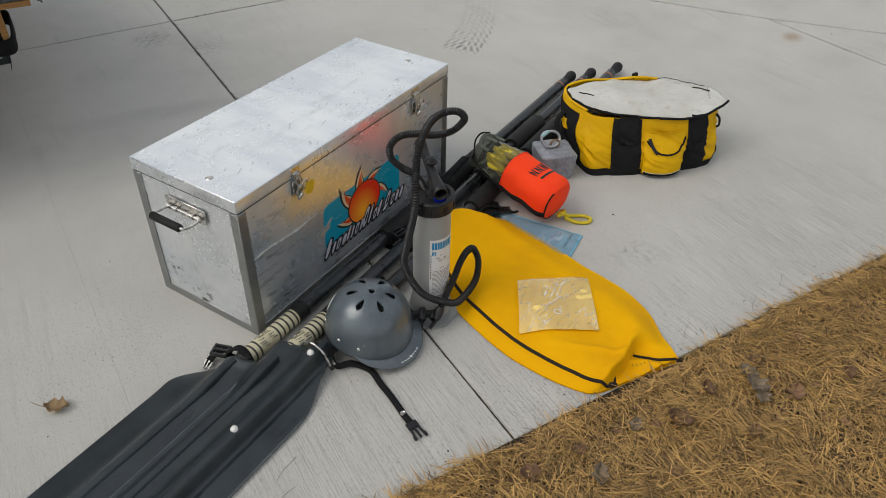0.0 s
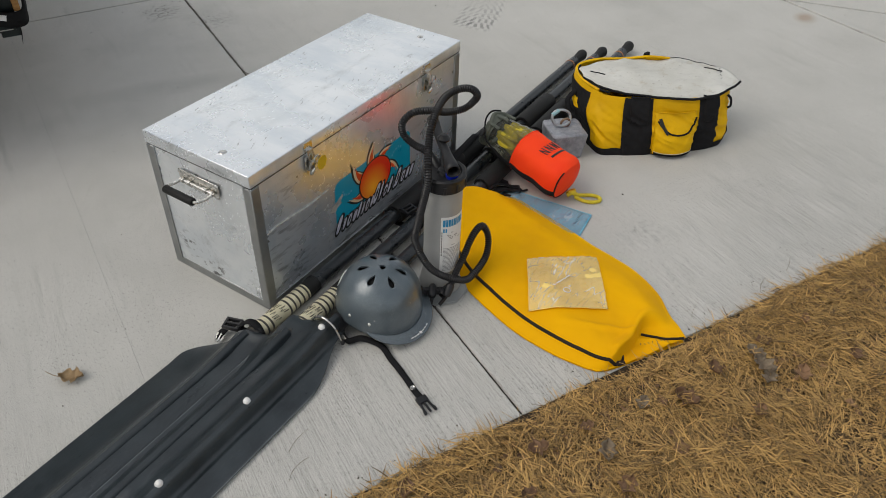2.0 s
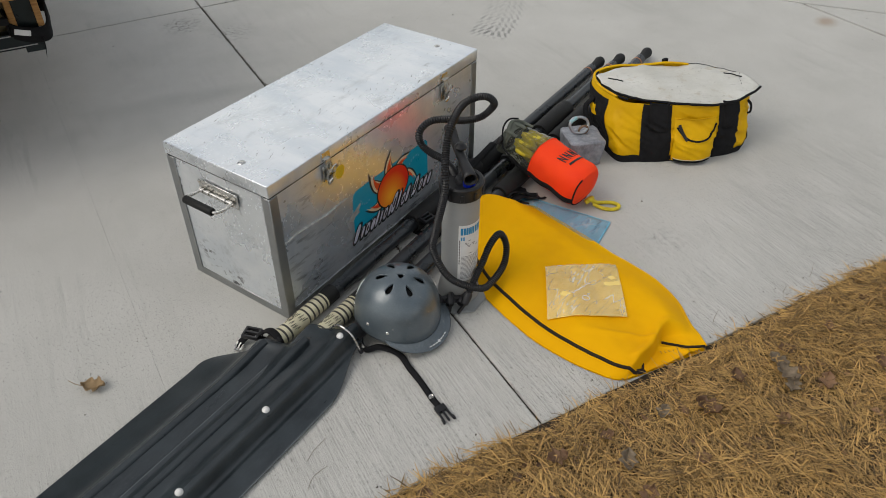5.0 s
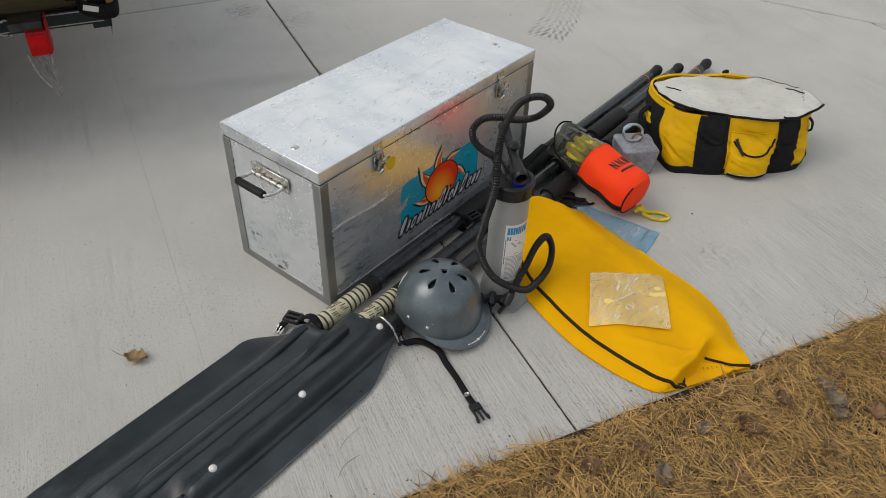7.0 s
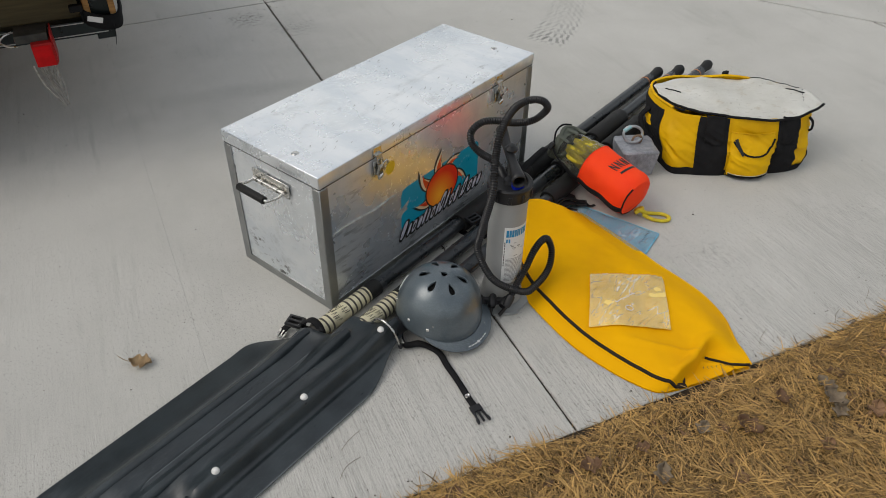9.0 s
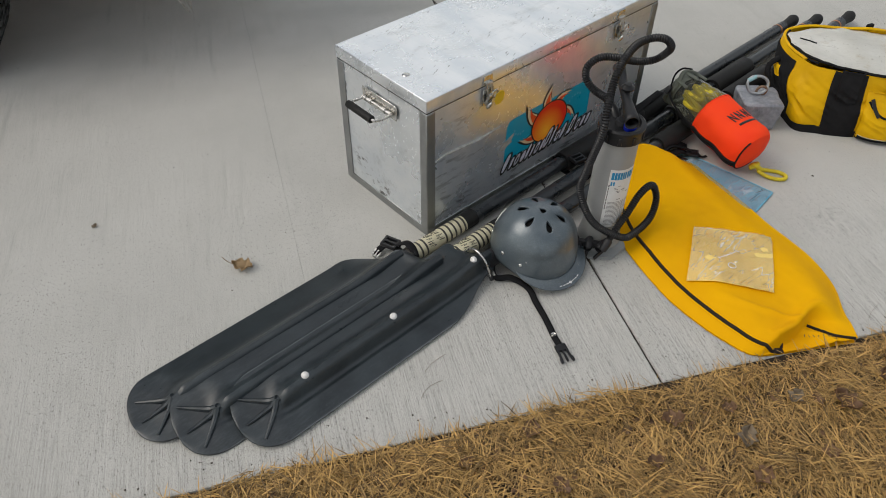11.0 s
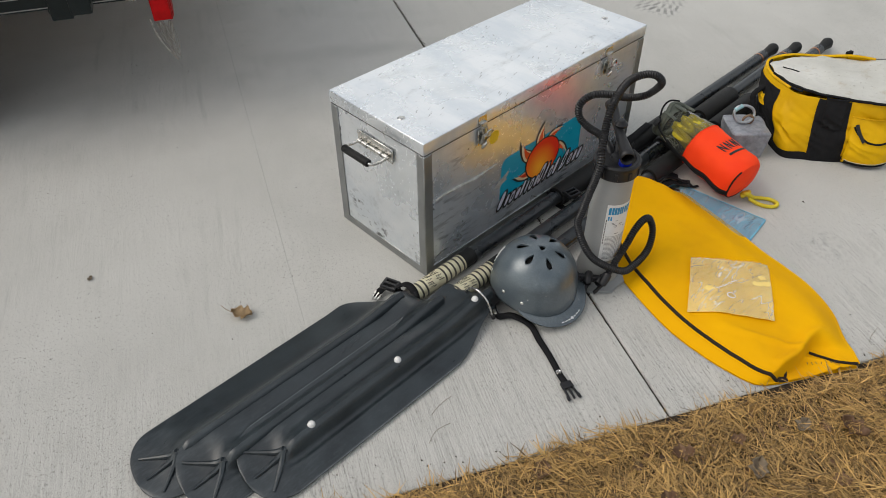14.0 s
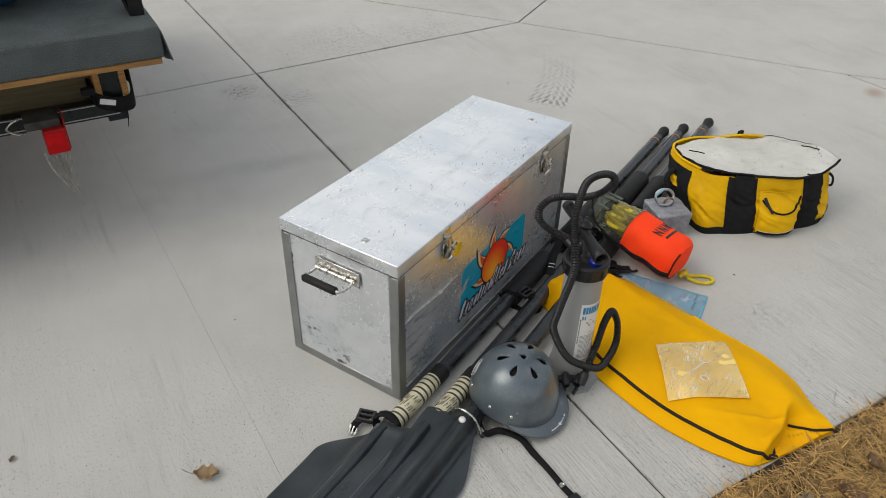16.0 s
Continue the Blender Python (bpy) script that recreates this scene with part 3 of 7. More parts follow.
def blade_plastic(name, edge):
    """Black plastic, scuffed grey at the tip and in streaks, a highlight painted pale along its edges."""
    n = Nodes(name)
    p = n.coords()
    cloud = n.noise(p, 9, 5)
    rub = n.noise(n.coords(rot=(0, 0, 0.5), scale=(1, 3.5, 1)), 24, 6, 0.75)
    line = n.noise(n.coords(rot=(0, 0, -0.3), scale=(1, 14, 1)), 14, 5, 0.8)
    fine = n.noise(p, 240, 2)
    x, y, z = n.split(p)
    tip = n.span(x, 0.30, 0.02, 0.25, 1.0)
    c = n.colour(n.span(cloud, 0.3, 0.7), (0.008, 0.012, 0.015), (0.028, 0.037, 0.042))
    c = n.colour(n.math("MULTIPLY", n.math("MULTIPLY", n.span(rub, 0.48, 0.72), tip), 0.6), c, (0.075, 0.090, 0.098))
    c = n.colour(n.math("MULTIPLY", n.span(line, 0.64, 0.74), 0.35), c, (0.11, 0.12, 0.125))
    # painted highlight: a pale rim where the edges would catch light
    edge_highlight = n.math("MULTIPLY", n.math("MAXIMUM", n.span(y, edge - 0.0034, edge - 0.0006), n.span(y, -0.0845, -0.0875)), n.span(x, 0.78, 0.60))
    c = n.colour(n.math("MULTIPLY", edge_highlight, n.span(cloud, 0.3, 0.6, 0.35, 0.9)), c, (0.13, 0.145, 0.15))
    c = n.colour(n.math("MULTIPLY", n.span(fine, 0.60, 0.72), 0.25), c, (0.07, 0.08, 0.085))
    n.put(n.b.inputs["Base Color"], c)
    n.put(n.b.inputs["Roughness"], n.span(rub, 0.3, 0.7, 0.26, 0.50))
    n.b.inputs["Specular IOR Level"].default_value = 0.6
    n.bump(n.math("ADD", n.math("MULTIPLY", fine, 0.5), n.math("MULTIPLY", rub, 1.5)), 0.25, 0.0012)
    return n.m


def flap_vinyl():
    """Pale vinyl with brown spills and grey smears."""
    n = Nodes("dirty_pale_vinyl")
    p = n.coords()
    c = n.colour(n.span(n.noise(p, 7, 5), 0.3, 0.7), (0.50, 0.49, 0.44), (0.66, 0.65, 0.60))
    c = n.colour(n.math("MULTIPLY", n.span(n.noise(p, 11, 6, 0.7), 0.58, 0.72), 0.55), c, (0.33, 0.24, 0.12))
    c = n.colour(n.math("MULTIPLY", n.span(n.noise(n.coords(scale=(1, 3, 1)), 26, 5, 0.75), 0.60, 0.72), 0.5), c, (0.22, 0.20, 0.17))
    c = n.colour(n.math("MULTIPLY", n.span(n.noise(p, 70, 3), 0.64, 0.72), 0.35), c, (0.18, 0.15, 0.11))
    n.put(n.b.inputs["Base Color"], c)
    n.b.inputs["Roughness"].default_value = 0.5
    n.bump(n.math("ADD", n.noise(p, 16, 3), n.math("MULTIPLY", n.noise(n.coords(rot=(0, 0, 0.6), scale=(1, 3, 1)), 22, 2), 0.7)), 0.5, 0.008)
    return n.m


BLADE = blade_plastic("scuffed_black_blade_plastic", 0.107)
BLADE_WIDE = blade_plastic("scuffed_black_wide_blade_plastic", 0.126)
FLAP_GREY = flap_vinyl()
SHELL = helmet_shell_material()
CLEAR = clear_film("clear_vinyl_window", (0.99, 0.95, 0.72), 0.08, 0.14, 22, 0.012, 1.5, 0.55)
BLUE_CLEAR = clear_film("pale_blue_clear_vinyl", (0.66, 0.86, 0.93), 0.10, 0.16, 14, 0.010, 1.6, 0.22)


def sun_print():
    """A printed sun: yellow heart, red rim."""
    n = Nodes("sun_disc_print")
    d = n.t.nodes.new("ShaderNodeVectorMath")
    d.operation = "LENGTH"
    n.t.links.new(n.coords(loc=(0.015, 0, 0.03)), d.inputs[0])
    c = n.colour(n.span(d.outputs["Value"], 0.0, 0.085), (1.0, 0.45, 0.03), (0.72, 0.020, 0.008))
    n.put(n.b.inputs["Base Color"], c)
    n.b.inputs["Roughness"].default_value = 0.35
    return n.m


SUN_PRINT = sun_print()
FLAME = surface("red_orange_print", (0.62, 0.03, 0.01), (0.74, 0.10, 0.015), 0.35, 0, 20, 300, 0)

# ---- the ground ----
EDGE = -0.655          # where the lawn meets the driveway, across


def ground():
    bm = bmesh.new()
    s = 400
    vs = [bm.verts.new((x, y, -0.05)) for x, y in ((-s, -s), (s, -s), (s, s), (-s, s))]
    bm.faces.new(vs)
    mesh = bpy.data.meshes.new("ground")
    bm.to_mesh(mesh)
    bm.free()
    mesh.materials.append(DIRT)
    tagged(new("ground", mesh), "dark earth below the driveway and the lawn", "ground", kind="structure")


def slab(parent, corners, gaps=None, name="slab"):
    """One concrete slab from its outline, with eased edges and a small gap all round."""
    c = sum((Vector((x, y, 0)) for x, y in corners), Vector()) / len(corners)
    n = len(corners)
    pts = [Vector((x, y, 0)) for x, y in corners]
    area = sum(pts[i].x * pts[(i + 1) % n].y - pts[(i + 1) % n].x * pts[i].y for i in range(n))
    if area < 0:
        pts.reverse()
        if gaps:
            gaps = [gaps[(n - 2 - i) % n] for i in range(n)]
    gaps = list(gaps or [1.0] * n)

    def inset(d):
        """The outline drawn in by d times each side's own gap."""
        out = []
        for i in range(n):
            a, b, e = pts[i - 1], pts[i], pts[(i + 1) % n]
            d1, d2 = (b - a).normalized(), (e - b).normalized()
            n1, n2 = Vector((-d1.y, d1.x, 0)), Vector((-d2.y, d2.x, 0))
            p = line_at((a + n1 * d * gaps[i - 1]).xy, d1.xy, (b + n2 * d * gaps[i]).xy, d2.xy)
            out.append(Vector((p[0], p[1], 0)))
        return out

    bm = bmesh.new()
    rings = []
    for d, z, chip in ((0.003, -0.05, 0.0), (0.003, -0.006, 0.4), (0.0038, -0.0016, 0.8), (0.0062, 0.0, 1.0)):
        ring, at = [], inset(d)
        for i in range(n):
            p, q = at[i], at[(i + 1) % n]
            fine = int((pts[(i + 1) % n] - pts[i]).length / 0.022) if (pts[(i + 1) % n] - pts[i]).length < 6 and gaps[i] >= 1 else 1
            side = (q - p).cross(Z).normalized()
            for k in range(max(fine, 1)):
                e = p.lerp(q, k / max(fine, 1))
                rough = min(k, fine - k, 3) / 3 * chip * (0.0024 * wob(e, 43, 3) - 0.015 * max(wob(e, 23, 8) - 0.24, 0.0))
                ring.append(bm.verts.new(e + side * rough + Z * z))
        rings.append(ring)
    for a, b in zip(rings, rings[1:]):
        for i in range(len(a)):
            bm.faces.new((a[i], a[(i + 1) % len(a)], b[(i + 1) % len(a)], b[i]))
    bm.faces.new(rings[-1])
    return part(name, bm, CONCRETE, parent, smooth=False)


def line_at(p, d, q, e):
    """Where two lines of the plan meet: p + s d and q + t e."""
    det = d[0] * -e[1] + e[0] * d[1]
    s = ((q[0] - p[0]) * -e[1] + e[0] * (q[1] - p[1])) / det
    return (p[0] + d[0] * s, p[1] + d[1] * s)


def driveway():
    top = thing("driveway", Matrix.Identity(4), "pale grey broom-finished concrete driveway slabs with dark joints", "driveway", kind="structure")
    u2, v2 = (U.x, U.y), (V.x, V.y)
    k1, k2, k3 = (1.444, 1.998), (3.025, 1.279), (3.386, -0.613)
    lawn = tuple(uv(0, EDGE).xy)
    far = 9.0
    av = (0.436, 0.900)
    a0 = line_at(k1, av, lawn, u2)
    c0 = (0.012, 0.907)
    cv = (0.424, 0.906)
    cl = line_at(c0, cv, lawn, u2)
    bv = (k1[0] - k2[0], k1[1] - k2[1])
    cb = line_at(c0, cv, k1, bv)
    bl = (k1[0] + bv[0] * 6, k1[1] + bv[1] * 6)
    ll = (lawn[0] - u2[0] * far, lawn[1] - u2[1] * far)
    d0 = line_at(k3, (-0.40, -0.915), lawn, u2)
    cbot = line_at(k3, (0.27, -0.96), lawn, u2)
    lr = (lawn[0] + u2[0] * 14, lawn[1] + u2[1] * 14)
    e1 = (k2[0] + 0.99 * far, k2[1] + 0.13 * far)
    hair = 0.045
    k4 = (2.40, 3.98)
    a2 = (k4[0] + av[0] * far, k4[1] + av[1] * far)
    slab(top, [cl, cb, bl, ll], [hair, 1.3, 1, 1.5])
    slab(top, [cl, a0, k1, cb], [1.5, 1, 1.3, hair])
    slab(top, [a0, d0, k3, k2, k1], [1.5, 2.2, 2.2, 1.5, 1])
    slab(top, [k1, k4, a2, (a2[0] - 14, a2[1] + 6), bl], [1, 1, 1, 1, 1.3])
    slab(top, [k1, k2, k4], [1.5, 2.0, 1])
    slab(top, [k2, e1, (e1[0], e1[1] + 14), a2, k4], [1.5, 1, 1, 1, 2.0])
    slab(top, [k2, k3, cbot, lr, e1], [2.2, 2.2, 2.6, 1, 1.5])
    slab(top, [d0, cbot, k3], [2.6, 2.2, 2.2])


def lawn():
    bed = sheet(120, 40, lambda a, b: uv(mix(-1.72, 4.2, a), mix(EDGE - 1.36, EDGE + 0.007, b),
                                         -0.014 + 0.009 * smooth01((b - 0.95) / 0.05) + 0.005 * wob(uv(a * 5.9, b * 1.36), 6) + 0.004 * wob(uv(a * 5.9, b * 1.36), 2)))
    mesh = bpy.data.meshes.new("lawn_soil")
    bed.to_mesh(mesh)
    bed.free()
    mesh.materials.append(SOIL)
    tagged(new("lawn_soil", mesh), "dry brown soil and thatch under the dead lawn", "soil", kind="structure")
    wide = bmesh.new()
    for p in (uv(-60, EDGE - 0.004, -0.024), uv(80, EDGE - 0.004, -0.024), uv(80, -80, -0.024), uv(-60, -80, -0.024)):
        wide.verts.new(p)
    wide.faces.new(wide.verts)
    mesh = bpy.data.meshes.new("lawn_beyond")
    wide.to_mesh(mesh)
    wide.free()
    mesh.materials.append(THATCH)
    tagged(new("lawn_beyond", mesh), "matted dead straw-coloured lawn further off", "lawn", kind="structure")


def joint_dirt():
    """Packed dirt that fills the joints almost to the top."""
    bm = bmesh.new()
    for p in (uv(-10, EDGE + 0.012, -0.0075), uv(14, EDGE + 0.012, -0.0075), uv(14, 14, -0.0075), uv(-10, 14, -0.0075)):
        bm.verts.new(p)
    bm.faces.new(bm.verts)
    mesh = bpy.data.meshes.new("joint_dirt")
    bm.to_mesh(mesh)
    bm.free()
    mesh.materials.append(DIRT)
    tagged(new("joint_dirt", mesh), "dark packed dirt in the joints between the slabs", "dirt", kind="structure")


def dx_towards(head):
    """How far a heading points across, to the driveway."""
    return np.cos(head) * V.x + np.sin(head) * V.y


def litter(count):
    """Crumbled brown leaf bits lying in the grass."""
    rng = np.random.default_rng(19)
    bm = bmesh.new()
    for k in range(count):
        a = rng.uniform(-1.6, 3.2)
        b = EDGE - 0.012 - abs(rng.normal(0, 0.30)) if k % 3 else EDGE - 0.01 - abs(rng.normal(0, 0.05))
        r = rng.uniform(0.003, 0.010) * (1.7 if rng.random() < 0.08 else 1.0)
        h = rng.uniform(0, 6.28)
        c = uv(a, b, rng.uniform(-0.012, 0.004))
        n = 6
        rim = []
        for i in range(n):
            q = h + 2 * math.pi * i / n
            rr = r * rng.uniform(0.55, 1.3) * (1.5 if i % 3 == 0 else 0.8)
            rim.append(bm.verts.new(c + Vector((rr * math.cos(q), rr * math.sin(q), r * rng.uniform(-0.5, 0.6)))))
        mid = bm.verts.new(c + Z * (r * 0.2))
        for i in range(n):
            bm.faces.new((mid, rim[i], rim[(i + 1) % n]))
    mesh = bpy.data.meshes.new("leaf_litter")
    bm.to_mesh(mesh)
    bm.free()
    mesh.materials.append(surface("crumbled_leaf_bits", (0.06, 0.030, 0.014), (0.30, 0.17, 0.085), 0.75, 0, 40, 200, 0.3, island=0.7))
    tagged(new("leaf_litter", mesh), "crumbled brown leaf bits in the dead grass", "leaf litter", kind="stuff")


def straw(count, seed, a0, a1, d0, d1, thin):
    """Dead grass: narrow bent blades, matted and leaning all ways."""
    rng = np.random.default_rng(seed)
    a = rng.uniform(a0, a1, count)
    depth = d0 + rng.uniform(0.0, 1.0, count) ** thin * (d1 - d0)
    b = EDGE + 0.004 - depth
    keep = rng.uniform(0, 1, count) < np.where(a > 2.2, 0.62, 1.0) * np.where(depth > 0.9, 0.6, 1.0)
    # tufts along the driveway's edge, uneven
    wave = 0.022 * np.sin(a * 9.0) + 0.016 * np.sin(a * 23.0 + 1) + 0.012 * np.sin(a * 51.0)
    b = b + np.where(depth < 0.08, wave * 0.45, 0.0) - 0.004
    keep &= ~((a > 0.70) & (a < 1.03) & (b > EDGE - 0.018))
    a, b = a[keep], b[keep]
    n = len(a)
    clump = np.sin(a * 11 + 2 * np.sin(b * 13)) * np.sin(b * 17 + 1.5 * np.sin(a * 7))
    head = rng.uniform(0, 2 * np.pi, n) * 0.8 + clump * 1.6
    length = rng.uniform(0.020, 0.070, n) * (1 + 0.25 * clump)
    lean = np.where(rng.uniform(0, 1, n) < 0.04, rng.uniform(0.5, 0.85, n), rng.uniform(0.82, 1.0, n))
    close = (b > EDGE - 0.030)
    head = np.where(close & (dx_towards(head) > 0.2) & (rng.uniform(0, 1, n) < 0.75), head + np.pi, head)
    width = rng.uniform(0.0005, 0.0015, n)
    base_z = -0.020 + np.where(b > EDGE - 0.06, 0.009, 0.0) + 0.030 * rng.uniform(0, 1, n) ** 1.5 + 0.008 * clump - np.where(b > EDGE - 0.05, 0.006, 0.0)
    tip_lift = rng.uniform(-0.006, 0.010, n)
    ux, uy, vx, vy = U.x, U.y, V.x, V.y
    px, py = a * ux + b * vx, a * uy + b * vy
    dx, dy = np.cos(head), np.sin(head)
    verts = np.zeros((n, 6, 3))
    for k, (along, up) in enumerate(((0.0, 0.0), (0.5, 0.45), (1.0, 0.6))):
        reach = length * along * (0.35 + 0.65 * lean)
        rise = length * up * (1.05 - lean) * 0.9 + (0.003 + tip_lift * 0.5 if k else 0)
        w = width * (1.0, 0.9, 0.25)[k]
        cx, cy = px + dx * reach, py + dy * reach
        cz = base_z + rise
        verts[:, 2 * k] = np.stack((cx - dy * w, cy + dx * w, cz), 1)
        verts[:, 2 * k + 1] = np.stack((cx + dy * w, cy - dx * w, cz + 0.0004), 1)
    base = (np.arange(n) * 6)[:, None]
    faces = np.concatenate((base + np.array([[0, 1, 3, 2]]), base + np.array([[2, 3, 5, 4]])), 1).reshape(-1, 4)
    mesh = bpy.data.meshes.new("dry_grass")
    mesh.vertices.add(n * 6)
    mesh.vertices.foreach_set("co", verts.reshape(-1))
    mesh.loops.add(len(faces) * 4)
    mesh.loops.foreach_set("vertex_index", faces.reshape(-1))
    mesh.polygons.add(len(faces))
    mesh.polygons.foreach_set("loop_start", np.arange(len(faces)) * 4)
    mesh.update(calc_edges=True)
    mesh.materials.append(STRAW)
    tagged(new("dry_grass", mesh), "matted straw-coloured dead grass beside the driveway", "grass", kind="stuff")


ground()
driveway()
joint_dirt()
lawn()
straw(300000, 7, -1.7, 4.2, 0.0, 1.35, 1.15)
straw(50000, 8, -3.0, 6.5, 1.30, 2.6, 1.3)
straw(16000, 9, -3.0, -1.65, 0.0, 1.35, 1.1)
straw(7000, 10, -1.8, 4.2, 0.0, 0.030, 1.0)
litter(2200)

# ---- the aluminium box ----
BOX_L, BOX_W, BOX_H = 0.994, 0.394, 0.466
LIP = 0.038


def dry_box():
    top = thing("dry_box", pose(0.004, -0.003, 0.0015, -0.6, 0.3, 0.15), "large scuffed aluminium gear box, lid closed, on the concrete", "storage box")
    t = 0.003
    body = bmesh.new()
    x0, x1, y0, y1, zt = 0.004, BOX_L - 0.004, 0.004, BOX_W - 0.004, BOX_H - LIP + 0.006
    add_box(body, (x1 - x0, y1 - y0, zt - 0.004), ((x0 + x1) / 2, (y0 + y1) / 2, (zt + 0.004) / 2), 0.002, segments=1)
    part("body", body, ALU, top, "scratched bare aluminium sheet")
    lid = bmesh.new()
    add_box(lid, (BOX_L, BOX_W, LIP), (BOX_L / 2, BOX_W / 2, BOX_H - LIP / 2), 0.0035, segments=3)
    part("lid", lid, ALU, top, "bright aluminium lid with small dents and scuffs")
    seam = box((BOX_L - 0.006, BOX_W - 0.006, 0.004), (BOX_L / 2, BOX_W / 2, BOX_H - LIP - 0.002))
    part("lid_seal", seam, RUBBER, top, "dark rubber seal under the lid")
    w = 0.030
    for cx, cy, sx, sy in ((0, 0, 1, 1), (BOX_L, 0, -1, 1), (0, BOX_W, 1, -1), (BOX_L, BOX_W, -1, -1)):
        bm = bmesh.new()
        h = BOX_H - LIP - 0.006
        add_box(bm, (w, t, h), (cx + sx * (w / 2 + 0.001), cy + sy * (t / 2 + 0.001), h / 2), 0.001, segments=1)
        add_box(bm, (t, w - t, h), (cx + sx * (t / 2 + 0.001), cy + sy * (t + (w - t) / 2 + 0.001), h / 2), 0.001, segments=1)
        part("corner_angle", bm, ALU_EDGE, top, "dull grey aluminium corner angle")
    for side in (0, 1):
        x = 0.001 + t / 2 if side == 0 else BOX_L - 0.001 - t / 2
        part("bottom_trim", box((t, BOX_W - 2 * w, 0.028), (x, BOX_W / 2, 0.014), 0.001, segments=1), ALU_EDGE, top, "dull grey bottom strip")
        y = 0.001 + t / 2 if side == 0 else BOX_W - 0.001 - t / 2
        part("bottom_trim", box((BOX_L - 2 * w, t, 0.028), (BOX_L / 2, y, 0.014), 0.001, segments=1), ALU_EDGE, top, "dull grey bottom strip")
    # rivets in the lid
    for x, y in ((0.046, 0.135), (0.935, 0.125)):
        bm = lathe([(0, 0.003), (0.004, 0.003), (0.0095, 0.0014), (0.011, 0.0)], 20, Matrix.Translation((x, y, BOX_H)))
        part("rivet", bm, STEEL, top, "flat steel rivet")
    # folding handle on the end
    handle = part("handle", box((0.003, 0.150, 0.046), (-0.0015, 0.197, 0.368), 0.001, segments=1), STEEL, top, "steel plate of a folding handle")
    for y in (0.128, 0.197 - 0.03, 0.197 + 0.03, 0.266):
        for z in (0.386, 0.352):
            if y in (0.128, 0.266):
                part("screw", lathe([(0, 0.0035), (0.004, 0.003), (0.005, 0)], 12, Matrix.Translation((-0.003, y, z)) @ Euler((0, -math.pi / 2, 0)).to_matrix().to_4x4()), STEEL, handle)
    part("hinge_pin", tube([(-0.010, 0.132, 0.364), (-0.010, 0.264, 0.364)], 0.0042, 12), STEEL, handle)
    for y in (0.136, 0.160, 0.222, 0.246):
        part("hinge_knuckle", tube([(-0.010, y, 0.364), (-0.010, y + 0.014, 0.364)], 0.0072, 14), STEEL, handle)
    part("pressed_rib", box((0.003, 0.050, 0.010), (-0.004, 0.197, 0.352), 0.0012, segments=1), STEEL, handle)
    zb = 0.364
    bail = spline([(-0.010, 0.138, zb), (-0.035, 0.136, zb - 0.001), (-0.062, 0.137, zb + 0.004), (-0.068, 0.148, zb + 0.005),
                   (-0.068, 0.20, zb + 0.005), (-0.068, 0.250, zb + 0.005), (-0.062, 0.261, zb + 0.004), (-0.035, 0.260, zb - 0.001), (-0.010, 0.258, zb)], 50)
    part("bail", tube(bail, 0.0042, 10), STEEL, handle, "bent steel rod")
    part("grip", lathe([(0, 0), (0.0095, 0), (0.011, 0.002), (0.011, 0.105), (0.0095, 0.107), (0, 0.107)], 20,
                       Matrix.Translation((-0.068, 0.146, zb + 0.005)) @ Euler((-math.pi / 2, 0, 0)).to_matrix().to_4x4()), RUBBER, handle, "black rubber grip")
    # two draw latches on the front
    for x, tag in ((0.218, True), (0.792, False)):
        latch = part("latch", box((0.034, 0.003, 0.026), (x, -0.0015, 0.447), 0.001, segments=1), STEEL, top, "steel draw latch with a padlock eye")
        part("keeper", box((0.026, 0.008, 0.008), (x, -0.006, 0.436), 0.002), STEEL, latch)
        loop = spline([(x - 0.009, -0.007, 0.438), (x - 0.010, -0.012, 0.415), (x - 0.006, -0.016, 0.402), (x + 0.006, -0.016, 0.402), (x + 0.010, -0.012, 0.415), (x + 0.009, -0.007, 0.438)], 30)
        part("wire_loop", tube(loop, 0.0022, 8), STEEL, latch)
        part("base_plate", box((0.030, 0.003, 0.050), (x - 0.002, -0.0015, 0.392), 0.001, segments=1), STEEL, latch)
        part("lever", box((0.020, 0.010, 0.034), (x, -0.010, 0.388), 0.003, turn=Euler((0.25, 0, 0.1)).to_matrix().to_4x4()), STEEL, latch)
        ring = [Vector((x + 0.013 + 0.011 * math.cos(a), -0.018 - 0.002 * math.sin(a), 0.405 + 0.012 * math.sin(a))) for a in np.linspace(0, 2 * math.pi, 24, endpoint=False)]
        part("eye_ring", tube(ring, 0.0028, 8, closed=True), STEEL, latch)
        part("pin", lathe([(0, 0), (0.004, 0), (0.005, 0.004), (0.005, 0.018), (0.003, 0.022), (0, 0.022)], 12, Matrix.Translation((x - 0.014, -0.016, 0.368)) @ Euler((0.4, 0.5, 0)).to_matrix().to_4x4()), STEEL, latch)
        if tag:
            bm = plate([(1.45 * px, 1.35 * py) for px, py in ((-0.006, 0.013), (0.006, 0.016), (0.014, 0.012), (0.017, 0.002), (0.012, -0.010), (0.002, -0.015), (-0.006, -0.012), (-0.011, -0.002))], 0.0012,
                       Matrix.Translation((x + 0.024, -0.021, 0.386)) @ Euler((math.pi / 2, 0, 0)).to_matrix().to_4x4())
            part("tag", bm, surface("brass_yellow_tag", (0.62, 0.38, 0.01), (0.80, 0.54, 0.03), 0.4, 0, 30, 200, 0.1), latch, "yellow plastic tag")
    sticker(top)
    crease = spline([(0.020, 0.0030, 0.258), (0.075, 0.0030, 0.266), (0.14, 0.0030, 0.262), (0.20, 0.0030, 0.258), (0.29, 0.0030, 0.262)], 30)
